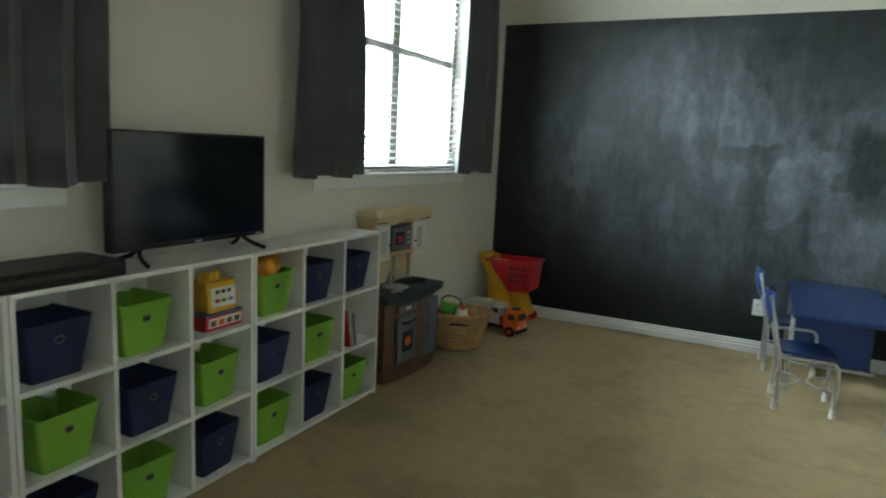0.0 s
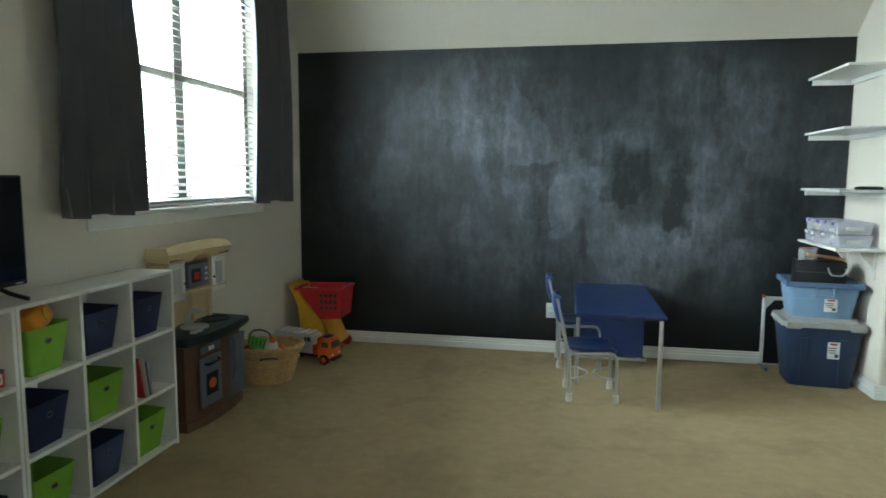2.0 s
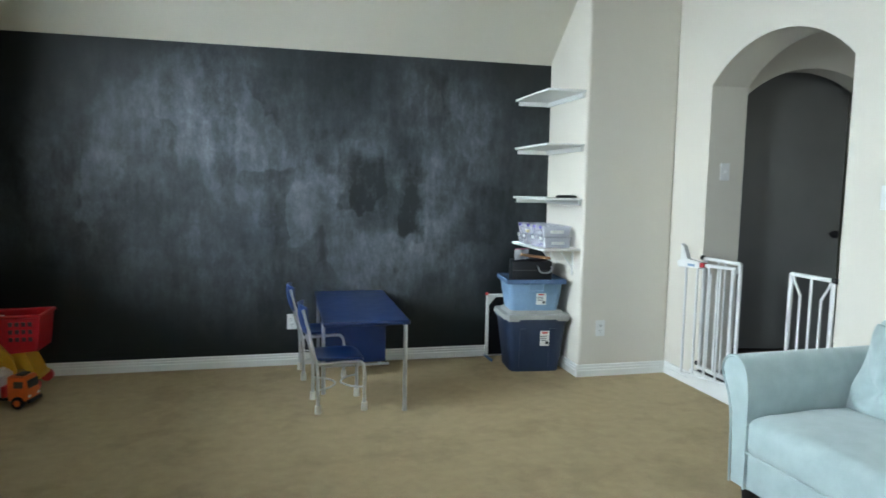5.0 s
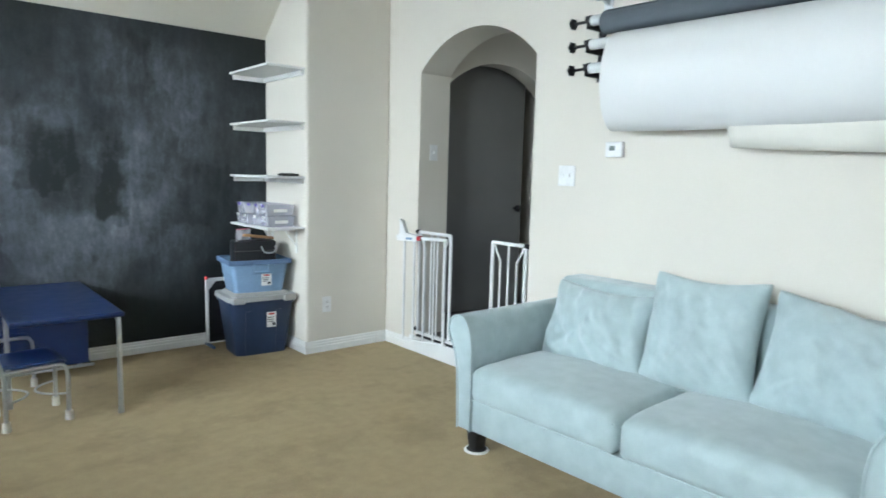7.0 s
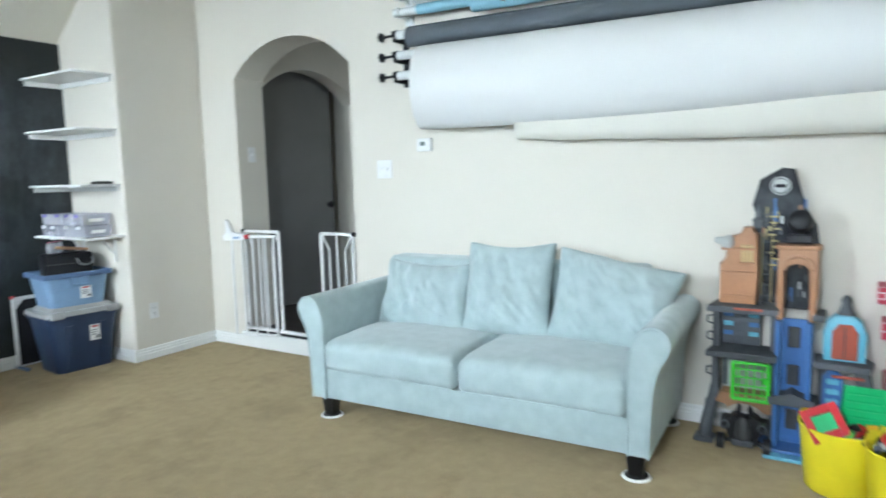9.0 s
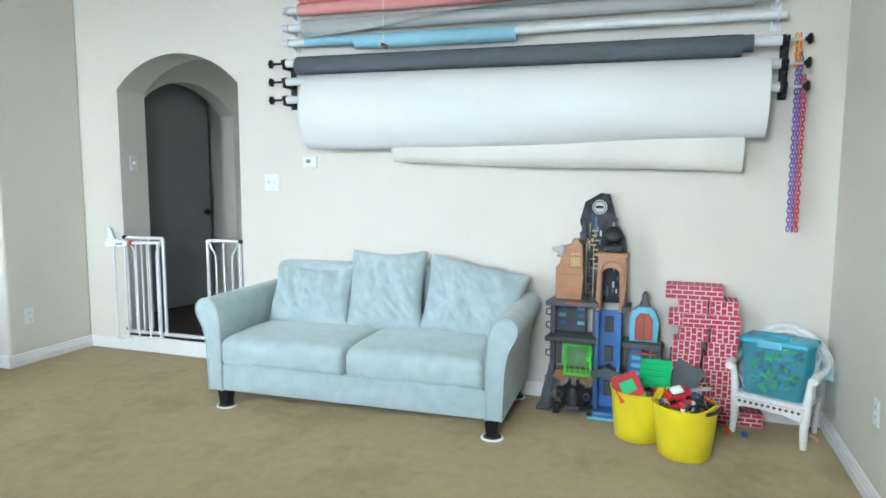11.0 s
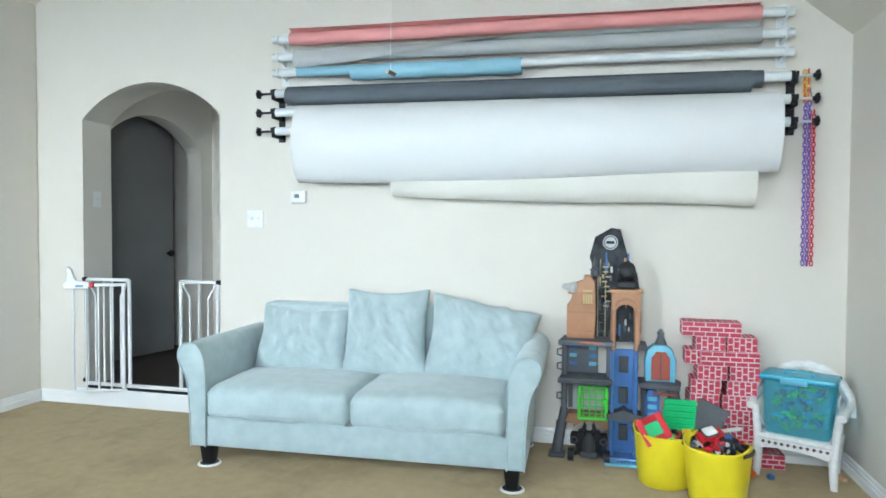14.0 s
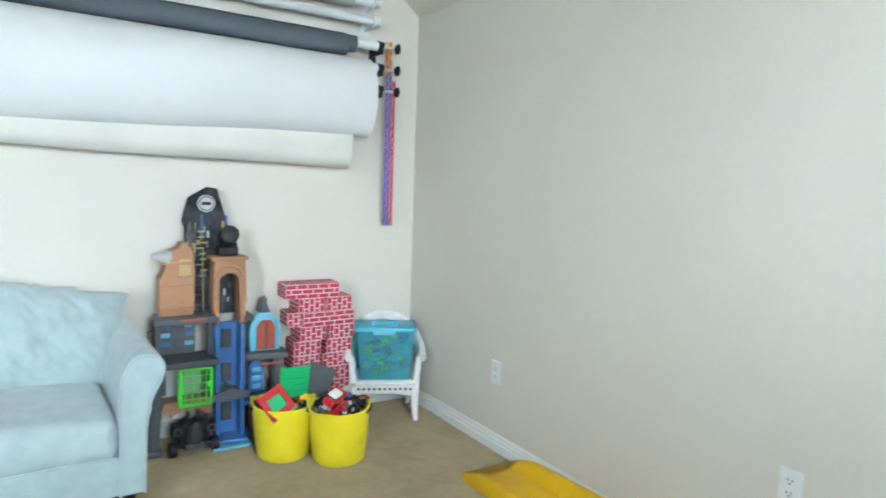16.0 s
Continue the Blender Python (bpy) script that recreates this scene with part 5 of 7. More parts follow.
for k in range(6):
    part("hopper_rib", box((-0.20 + 0.05 * k, -0.072, 0.14), (0.012, 0.006, 0.12), 0.002), GREYP, body)
part("hopper_hatch", box((0.055, -0.072, 0.175), (0.05, 0.006, 0.035), 0.004), SLOT, body, "dark hatch")
for k in range(5):
    part("roof_rib", box((-0.18 + 0.055 * k, 0, 0.215), (0.02, 0.12, 0.012), 0.003), KWHITE, body)
part("red_pump", box((0.105, -0.03, 0.10), (0.03, 0.07, 0.07), 0.008), RED, tk, "red mechanism")
for x in (-0.19, -0.08, 0.19):
    for s in (-1, 1):
        wl = part("wheel", rod((x, s * 0.045, 0.037), (x, s * 0.072, 0.037), 0.037, seg=22), BLACK, tk, "black tyre", smooth=40)
        part("rim", rod((x, s * 0.0722, 0.037), (x, s * 0.075, 0.037), 0.019, seg=16), ORANGE if x > 0 else GREYP, wl)

# toys in the cubes
y, z = cell(3, 0)
bx = thing("toy_box", pose(CX - 0.12, y + 0.045, z, 0, 0, 90), "red and blue toy carton lying on the cube shelf", "box")
part("carton", box((0, 0, 0.028), (0.19, 0.16, 0.056), 0.003), RED, bx)
part("carton_lid", box((0, 0, 0.060), (0.192, 0.162, 0.008), 0.002), PALERIM, bx, "blue top")
part("carton_front", box((0, -0.081, 0.032), (0.165, 0.002, 0.036)), PAPER, bx, "white printed front")
for k in range(4):
    part("print_bar", box((-0.06 + 0.04 * k, -0.0825, 0.03), (0.026, 0.001, 0.022)), (KBROWN, ORANGE, KBROWN, INK)[k], bx)
rg = thing("toy_register", pose(CX - 0.12, y + 0.055, z + 0.0645, 0, 0, 90), "yellow and white toy cash register on a carton", "toy")
part("register_body", slab([(-0.06, 0), (0.07, 0), (0.07, 0.05), (0.045, 0.115), (-0.05, 0.115), (-0.06, 0.06)], 0.15, "x", -0.075, r=0.008), YEL, rg, smooth=40)
part("register_front", slab([(-0.066, 0.02), (-0.062, 0.02), (-0.054, 0.095), (-0.058, 0.095)], 0.12, "x", -0.06), KWHITE, rg, "white key panel")
for k in range(3):
    part("register_key", box((-0.035 + 0.035 * k, -0.066, 0.045), (0.02, 0.01, 0.014), 0.003), (RED, GRN, PALE)[k], rg)
    part("register_window", box((-0.03 + 0.03 * k, -0.060, 0.078), (0.018, 0.006, 0.014), 0.002), SLOT, rg)
for k in range(3):
    part("coin_slot", rod((-0.05 + 0.035 * k, 0.0, 0.113), (-0.05 + 0.035 * k, 0.0, 0.148), 0.016, seg=14), YEL, rg, smooth=40)
y, z = cell(2, 0)
og = thing("toy_camera", pose(CX - 0.10, y + 0.005, z + 0.165, 10, -18, 20), "orange plastic toy sticking out of the green bin", "toy")
part("toy_shell", box((0, 0, 0.03), (0.14, 0.15, 0.085), 0.030, seg=3), TOYAMBER, og, smooth=60)
part("toy_dial", rod((0.066, 0, 0.035), (0.074, 0, 0.035), 0.024, seg=18), YEL, og)
y, z = cell(0, 1)
for k, (mat, t, hh, lean) in enumerate(((RED, 0.008, 0.20, 12), (PAPER, 0.006, 0.19, 9), (PALERIM, 0.01, 0.17, 6))):
    bo = thing("picture_book", pose(CX - 0.095, y - 0.075 + 0.022 * k, z + 0.002, 2 + 0.8 * lean, 0, 0), "thin picture book leaning in the cube shelf", "book", "leaning picture books")
    part("pages", box((0, 0, hh / 2), (0.17, t * 0.7, hh - 0.006)), PAPER, bo)
    for s in (-1, 1):
        part("cover", box((0, s * t / 2, hh / 2), (0.175, 0.0016, hh)), mat, bo)
# ---- the sofa wall: paper rolls, gate, castle, bricks, buckets, chair ----
PINK = material("salmon_paper", (0.69, 0.29, 0.275), 0.75, scale=2, fine=0.02)
GREYPAPER = material("light_grey_paper", (0.42, 0.43, 0.42), 0.75, scale=2, fine=0.02)
BLUEPAPER = material("sky_blue_paper", (0.27, 0.50, 0.60), 0.75, scale=2, fine=0.02)
SLATE = material("slate_grey_paper", (0.085, 0.10, 0.115), 0.75, scale=2, fine=0.03)
VINYL = material("white_vinyl_sheet", (0.69, 0.69, 0.68), 0.5, scale=1.5, colour2=(0.67, 0.67, 0.66), fine=0.01)
CANVAS = material("cream_paper", (0.76, 0.735, 0.66), 0.7, scale=1.5, fine=0.02)
TUBE = material("white_tube_plastic", (0.74, 0.77, 0.76), 0.4, scale=6, fine=0.02)
PURPLE = material("violet_plastic", (0.16, 0.10, 0.40), 0.4)


def swept(profile, y0, y1, n=30, shift=None, thick=0.0015, bm=None):
    """A sheet with an (x, z) profile carried along y; shift(t, s) moves it, t along y, s along the profile."""
    o = bmesh.new()
    rows = []
    m_ = len(profile)
    for j in range(n + 1):
        t = j / n
        row = []
        for i, (x, z) in enumerate(profile):
            d = shift(t, i / (m_ - 1)) if shift else (0, 0)
            row.append(o.verts.new((x + d[0], y0 + (y1 - y0) * t, z + d[1])))
        rows.append(row)
    for j in range(n):
        for i in range(m_ - 1):
            o.faces.new((rows[j][i], rows[j][i + 1], rows[j + 1][i + 1], rows[j + 1][i]))
    o.normal_update()
    bmesh.ops.solidify(o, geom=o.faces[:], thickness=thick)
    return o


def spiral(cx, cz, r0, r1, turns, n=60, start=0.0):
    return [(cx + (r0 + (r1 - r0) * k / n) * math.cos(start + 2 * math.pi * turns * k / n), cz + (r0 + (r1 - r0) * k / n) * math.sin(start + 2 * math.pi * turns * k / n)) for k in range(n + 1)]


def sag(x, z=0.0):
    """The racks hang a little lower at their south end."""
    return pose(x, 4.0, z, 0.84, 0, 0) @ Matrix.Translation((0, -4.0, 0))


# lower rack: black clamps and three white tubes
for y, sgn in ((4.07, 1), (1.04, -1)):
    rk = thing("roll_bracket", pose(XE, y, (y - 4.0) * 0.0147), "black steel wall bracket with three arms for paper rolls", "bracket", "paper roll brackets")
    part("wall_plate", box((-0.004, 0, 2.008), (0.007, 0.045, 0.34), 0.002), BLACK, rk)
    for z in (2.132, 2.012, 1.893):
        arm = part("arm", box((-0.07, 0.0, z - 0.018), (0.135, 0.012, 0.042), 0.004), BLACK, rk)
        part("hook", box((-0.135, 0, z + 0.008), (0.03, 0.014, 0.03), 0.004), BLACK, rk)
        part("stem", rod((-0.125, sgn * 0.0, z), (-0.125, sgn * 0.085, z), 0.008), STEEL if sgn < 0 else BLACK, rk, smooth=60)
        kn = part("knob", lathe([(0.009, 0), (0.012, 0.012), (0.026, 0.018), (0.028, 0.03), (0.015, 0.038), (0, 0.038)], 18, shape=lambda a: 1 + 0.12 * math.cos(6 * a)), BLACK, rk, "black star knob", smooth=40, m=pose(-0.125, sgn * 0.075, z, -90 * sgn, 0, 0))
for z, r in ((2.132, 0.026), (2.012, 0.026), (1.893, 0.026)):
    t = thing("roll_tube", sag(XE - 0.125, z), "white plastic tube carrying a paper roll", "tube", "white roll tubes")
    part("tube_wall", rod((0, 4.05, 0), (0, 1.065, 0), r, seg=24), TUBE, t, smooth=60)
    for y in (4.055, 1.06):
        part("expander", rod((0, y - 0.01, 0), (0, y + 0.01, 0), r + 0.003, seg=24), BLACK, t, "black end plug", smooth=60)

g = thing("paper_roll", sag(XE - 0.125, 2.118), "slate grey photo paper rolled on its tube", "paper roll", "photo paper rolls")
part("roll_core", rod((0, 3.965, 0.005), (0, 1.205, 0.005), 0.045, seg=32), SLATE, g, smooth=60)
part("roll_outer", swept(spiral(0, -0.008, 0.048, 0.062, 1.3), 3.965, 1.26, 24), SLATE, g, smooth=60)

wv = thing("vinyl_backdrop", sag(XE - 0.125, 0.012), "large loose white vinyl backdrop hanging from its tube", "backdrop roll", "photo paper rolls")
prof = [(-0.03, 2.005), (-0.02, 2.030), (-0.045, 2.030), (-0.10, 1.985), (-0.135, 1.91), (-0.148, 1.82), (-0.14, 1.73), (-0.112, 1.64), (-0.07, 1.58), (-0.02, 1.555), (0.03, 1.57), (0.06, 1.62), (0.07, 1.70)]
fine = []
for i in range(len(prof) - 1):
    for k in range(4):
        q = [Vector((*prof[max(0, min(len(prof) - 1, i + d))], 0)) for d in (-1, 0, 1, 2)]
        t_ = k / 4
        v = 0.5 * (2 * q[1] + (q[2] - q[0]) * t_ + (2 * q[0] - 5 * q[1] + 4 * q[2] - q[3]) * t_ ** 2 + (3 * q[1] - q[0] - 3 * q[2] + q[3]) * t_ ** 3)
        fine.append((v.x, v.y))
fine.append(prof[-1])
part("sheet", swept(fine, 3.90, 1.155, 40, lambda t, s: (0.006 * math.sin(9 * t) * s, (0.15 * max(0, t - 0.35) - 0.004 * math.sin(14 * t)) * max(0, s - 0.25) * 1.3), 0.002), VINYL, wv, smooth=60)
part("inner_turn", swept([(-0.026 + 0.0, 2.03), (-0.034, 2.0), (-0.03, 1.96), (-0.035, 1.9)], 3.93, 1.16, 6), VINYL, wv, smooth=60)

cp = thing("paper_roll", sag(XE - 0.125, 0.010), "cream photo paper hanging loose from its tube", "paper roll", "photo paper rolls")
prof = [(0.03, 1.885), (0.02, 1.91), (-0.02, 1.91), (-0.045, 1.88), (-0.052, 1.80), (-0.055, 1.70), (-0.05, 1.60), (-0.035, 1.52), (-0.005, 1.47), (0.03, 1.465), (0.055, 1.50), (0.06, 1.56)]
part("sheet", swept(prof, 3.29, 1.25, 40, lambda t, s: (0.0, (0.02 * max(0, 0.12 - t) / 0.12 - 0.040 * t + 0.006 * math.sin(10 * t)) * max(0, s - 0.3) * 1.2), 0.0015), CANVAS, cp, smooth=60)
part("roll_core", rod((0, 3.97, 1.885), (0, 1.20, 1.885), 0.034, seg=24), CANVAS, cp, smooth=60)

# upper rack: white brackets and three rolls
for y in (4.04, 1.09):
    rk = thing("roll_bracket", pose(XE, y, (y - 4.0) * 0.0147), "white plastic wall bracket with three hooks for paper rolls", "bracket", "paper roll brackets")
    part("wall_plate", box((-0.004, 0, 2.375), (0.007, 0.055, 0.34), 0.002), TUBE, rk)
    for z in (2.478, 2.368, 2.270):
        part("hook_arm", slab([(-0.006, z - 0.045), (-0.10, z - 0.01), (-0.135, z - 0.005), (-0.135, z + 0.02), (-0.12, z + 0.02), (-0.10, z + 0.005), (-0.006, z - 0.015)], 0.016, "y", -0.008, r=0.002), TUBE, rk)
        part("hook_cup", tube([(-0.10 + 0.03 * math.cos(a), 0, z + 0.03 * math.sin(a)) for a in (math.pi + math.pi * k / 8 for k in range(9))], 0.008, 6), TUBE, rk)


def rack_roll(z, y0, y1, r, mat, label, flap, bar=(4.08, 1.05)):
    p = thing("paper_roll", sag(XE - 0.10, z), label, "paper roll", "photo paper rolls")
    part("tube", rod((0, bar[0], 0), (0, bar[1], 0), 0.024, seg=20), TUBE, p, "white plastic tube", smooth=60)
    part("roll_core", rod((0, y0, 0), (0, y1, 0), r * 0.9, seg=32), mat, p, smooth=60)
    if flap:
        def edge_shift(t, q):
            """Carries the end of the turn from flap[0] to flap[1] round the roll, its lip lifted and wavy."""
            stop = flap[0] + (flap[1] - flap[0]) * min(1.0, t / flap[2]) + 0.10 * math.sin(11 * t)
            a0, a = 0.3 + 4.3 * q, 0.3 + (stop - 0.3) * q
            rr = r + 0.026 * max(0.0, q - 0.72) / 0.28
            return (rr * math.cos(a) - r * math.cos(a0), rr * math.sin(a) - r * math.sin(a0))

        sp = [(r * math.cos(a), r * math.sin(a)) for a in (0.3 + 4.3 * k / 30 for k in range(31))]
        part("loose_turn", swept(sp, y0 - 0.002, y1 + 0.01, 40, edge_shift, 0.0012), mat, p, smooth=60)
    return p


rack_roll(2.478, 3.955, 1.21, 0.044, PINK, "salmon pink photo paper rolled on a white tube", (2.2, 2.7, 1.0))
rack_roll(2.366, 3.925, 1.21, 0.046, GREYPAPER, "light grey photo paper with a loose wavy edge", (4.5, 2.1, 0.6))
rack_roll(2.268, 3.91, 2.49, 0.034, BLUEPAPER, "half-width sky blue paper on a white tube", None)
bw = thing("paper_sheet", sag(XE - 0.10, 2.268), "loose sky blue paper wrap over the rolled paper", "paper")
part("wrap", swept(spiral(0, -0.012, 0.040, 0.055, 0.9, start=0.5), 3.54, 2.485, 20), BLUEPAPER, bw, smooth=60)

# plastic chains over the right-hand arms
for name, mat, mat2, z0, z1, y, x in (("toy_chain", PURPLE, PURPLE, 2.03, 1.07, 0.979, -0.10), ("toy_chain", RED, RED, 1.91, 1.085, 0.958, -0.105), ("toy_chain", ORANGE, YEL, 2.12, 1.95, 0.99, -0.115)):
    ch = thing(name, pose(XE + x, y, 0), {PURPLE: "violet and blue plastic link chain hanging from the bracket", RED: "red and white plastic link chain hanging from the bracket", ORANGE: "orange plastic link chain hanging from the bracket"}[mat], "chain", "plastic chains")
    n = int((z0 - z1) / 0.024)
    meshes = []
    for k in range(n):
        zc = z0 - 0.012 - k * 0.024
        for c in range(2):
            m2 = pose(0.004 * (c * 2 - 1), (c - 0.5) * 0.017, zc, 0, 0, 90 if (k + c) % 2 else 0)
            key = (k + c) % 2
            if len(meshes) <= key + 0 and len(meshes) == key:
                lk = tube([(0.0075 * math.cos(a), 0, 0.016 * math.sin(a)) for a in (2 * math.pi * q / 10 for q in range(10))], 0.0038, 5, True)
                o = part("link", lk, (mat, mat2)[key], ch, m=m2)
                meshes.append(o.data)
            else:
                o = new("link", meshes[key if len(meshes) > key else 0])
                o.parent = ch
                o.matrix_local = m2

# ceiling pull cord
cd = thing("pull_cord", pose(2.45, 3.11, 0), "white fan pull cord with a small wooden toggle", "cord")
part("string", rod((0, 0, 2.11), (0, 0, roof_z(3.11)), 0.0018, seg=6), TUBE, cd)
part("toggle", rod((-0.012, 0.018, 2.105), (0.012, -0.022, 2.085), 0.011, seg=14), KBROWN, cd, "dark wooden toggle", smooth=50)
part("toggle_band", rod((-0.013, 0.020, 2.1055), (-0.007, 0.010, 2.101), 0.0115, seg=14), CREAM, cd)


# ---- safety gate ----
GATEM = material("white_gate_steel", (0.80, 0.80, 0.79), 0.35, scale=8, fine=0.01)
gt = thing("safety_gate", pose(XE - 0.005, 0, 0), "white steel child safety gate with its door swung open", "gate")
zb, zt = 0.155, 0.905
part("bottom_rail", box((0, (A0 + A1) / 2, zb), (0.028, A1 - A0 - 0.03, 0.026), 0.006), GATEM, gt)
part("threshold", box((0.03, (A0 + A1) / 2, RISER + 0.004), (0.06, A1 - A0 - 0.02, 0.012), 0.003), BLACK, gt, "dark threshold strip")


def gate_panel(parent, ya, yb, gaps, curved):
    part("panel_top", box((0, (ya + yb) / 2, zt), (0.022, abs(yb - ya), 0.022), 0.005), GATEM, parent)
    for k in range(gaps + 1):
        y = ya + (yb - ya) * k / gaps
        rr = 0.013 if k in (0, gaps) else 0.0075
        if curved and k in (1, gaps - 1) and gaps > 2:
            s = 1 if k == 1 else -1
            d = (yb - ya) / gaps * s
            part("bar", tube([(0, y - d * 0.75, zt - 0.012), (0, y - d * 0.55, zt - 0.05), (0, y - d * 0.05, zt - 0.11), (0, y, zt - 0.17), (0, y, zb)], rr, 8, smooth_steps=4), GATEM, parent, smooth=60)
        else:
            part("bar", rod((0, y, zb), (0, y, zt), rr, seg=10), GATEM, parent, smooth=60)


gate_panel(gt, 5.612, 5.258, 5, True)
gate_panel(gt, 4.842, 4.555, 4, True)
lf = part("door_leaf_rail", box((0, 0.18, zb - 0.02), (0.016, 0.36, 0.014), 0.003), GATEM, gt, "swung-out gate door", m=pose(-0.03, 5.258, 0, 0, 0, 22))
part("leaf_top", box((0, 0.18, zt - 0.03), (0.02, 0.36, 0.022), 0.005), GATEM, lf)
for k in range(5):
    part("leaf_bar", rod((0, 0.02 + 0.082 * k, zb - 0.02), (0, 0.02 + 0.082 * k, zt - 0.03), 0.0075 if k else 0.012, seg=10), GATEM, lf, smooth=60)
part("latch_handle", slab([(0.24, zt - 0.055), (0.40, zt - 0.055), (0.41, zt - 0.02), (0.375, zt - 0.005), (0.385, zt + 0.10), (0.36, zt + 0.085), (0.335, zt + 0.0), (0.24, zt - 0.01)], 0.045, "x", -0.022, r=0.006), PLATEM, lf, "white plastic latch handle")
part("latch_button", box((0, 0.225, zt - 0.03), (0.05, 0.03, 0.032), 0.006), RED, lf, "red latch button")
part("latch_print", box((-0.0235, 0.30, zt - 0.035), (0.002, 0.05, 0.016), 0.0), PALE, lf)
for y, z in ((A1 - 0.012, zt), (A1 - 0.012, zb + 0.02), (A0 + 0.012, zt), (A0 + 0.012, zb + 0.02)):
    part("pressure_bolt", rod((0, y - 0.014, z), (0, y + 0.012, z), 0.016, seg=14), BLACK, gt, "black pressure bolt")


# ---- toy castle ----
CBROWN = material("tan_castle_plastic", (0.36, 0.175, 0.085), 0.55, scale=10, bump=0.3, bump_scale=60)
CGREY = material("dark_grey_plastic", (0.092, 0.098, 0.108), 0.6, spec=0.3, scale=10, bump=0.2, bump_scale=60)
CBLUE = material("blue_castle_plastic", (0.045, 0.14, 0.36), 0.45, scale=10)
CSKY = material("aqua_castle_plastic", (0.13, 0.42, 0.56), 0.45, scale=10)
CDARK = material("night_print", (0.006, 0.006, 0.010), 0.55, colour2=(0.04, 0.045, 0.05), scale=9, detail=8, spread=0.2, spec=0.2)
NEON = material("neon_green_plastic", (0.06, 0.65, 0.03), 0.4, scale=10)
RUST = material("rust_red_plastic", (0.33, 0.06, 0.03), 0.5, scale=10)
GOLD = material("pale_gold_print", (0.45, 0.36, 0.15), 0.4, scale=40)


def castle():
    """A toy tower; local x along the wall (to the right seen from the room), front towards -y."""
    c = thing("toy_castle", pose(2.945, 1.975, 0, 0, 0, -90), "tall toy tower playset in tan, blue and grey plastic", "playset")
    # printed back board
    part("back_board", slab([(-0.11, 0.64), (-0.10, 1.08), (-0.115, 1.12), (-0.085, 1.235), (0.005, 1.288), (0.055, 1.280), (0.105, 1.10), (0.15, 1.03), (0.165, 0.93), (0.165, 0.88), (0.155, 0.64)], 0.012, "y", 0.06, r=0.002), CDARK, c, "dark printed back board with buildings")
    em = part("emblem", rod((0.0, 0.058, 1.205), (0.0, 0.048, 1.205), 0.042, seg=28), GREYP, c, "round grey emblem disc", smooth=40)
    part("emblem_ring", tube([(0.034 * math.cos(a), 0.046, 1.205 + 0.034 * math.sin(a)) for a in (2 * math.pi * k / 24 for k in range(24))], 0.003, 6, True), CGREY, em)
    part("emblem_mark", box((0, 0.047, 1.205), (0.045, 0.003, 0.016), 0.002), CDARK, em)
    for k in range(26):
        u, v = random.uniform(-0.07, 0.12), random.uniform(0.70, 1.16)
        part("printed_tower", box((u, 0.0588, v), (random.uniform(0.004, 0.014), 0.0015, random.uniform(0.02, 0.07))), random.choice((CGREY, GOLD, GREYP, CBROWN, CBLUE)), c)
    for k in range(9):
        part("printed_streak", box((0.04 + 0.05 * math.sin(k * 1.7), 0.0585, 0.70 + 0.05 * k), (0.012, 0.002, 0.035)), (CGREY, GREYP, CBROWN)[k % 3], c)
        part("printed_window", box((-0.02 + 0.012 * math.sin(k * 2.3), 0.0585, 0.84 + 0.028 * k), (0.03, 0.002, 0.008)), GOLD, c)
    part("spire", lathe([(0.022, 0), (0.022, 0.03), (0.028, 0.034), (0.012, 0.05), (0.012, 0.07), (0.0, 0.11)], 8), CGREY, c, "dark spire", m=pose(-0.085, 0.02, 1.015))
    part("search_lamp", lathe([(0.0, 0), (0.04, 0.005), (0.048, 0.04), (0.045, 0.09), (0.03, 0.10), (0.0, 0.10)], 20), BLACK, c, "black round search lamp", smooth=40, m=pose(0.09, 0.02, 1.03, 70, 0, 0))
    part("lamp_stand", box((0.09, 0.0, 0.97), (0.10, 0.06, 0.04), 0.008), BLACK, c)
    # tan upper storey
    t1 = part("tan_tower", slab([(-0.235, 0.66), (-0.08, 0.66), (-0.075, 0.80), (-0.08, 0.99), (-0.10, 0.99), (-0.10, 1.02), (-0.14, 1.02), (-0.145, 0.985), (-0.20, 0.975), (-0.205, 0.88), (-0.235, 0.85)], 0.09, "y", -0.04, r=0.006), CBROWN, c, "tan plastic tower", smooth=40)
    part("tower_window", box((-0.12, -0.042, 0.90), (0.05, 0.006, 0.08), 0.012), GOLD, t1)
    for k in (-1, 0, 1):
        part("window_bar", box((-0.12 + 0.014 * k, -0.046, 0.90), (0.004, 0.004, 0.08)), CBROWN, t1)
    part("window_sill", box((-0.12, -0.05, 0.855), (0.065, 0.02, 0.012), 0.003), CBROWN, t1)
    for k in range(3):
        part("ledge", box((-0.155, -0.043, 0.70 + 0.11 * k), (0.15, 0.012, 0.012), 0.003), CBROWN, t1)
    part("gargoyle", lathe([(0.0, 0), (0.03, 0.01), (0.036, 0.03), (0.022, 0.05), (0.012, 0.085), (0, 0.09)], 14), GREYP, t1, "grey gargoyle head", smooth=60, m=pose(-0.175, -0.03, 0.945, 0, -80, 0))
    t2 = part("tan_gatehouse", slab([(0.01, 0.61), (0.035, 0.61), (0.035, 0.83)] + [(0.085 + 0.05 * math.cos(a), 0.83 + 0.04 * math.sin(a)) for a in (math.pi - math.pi * k / 8 for k in range(9))] + [(0.135, 0.61), (0.165, 0.61), (0.16, 0.70), (0.17, 0.72), (0.165, 0.93), (0.01, 0.93), (0.005, 0.72)], 0.10, "y", -0.07, r=0.004), CBROWN, c, "tan plastic gatehouse with an arch", smooth=40)
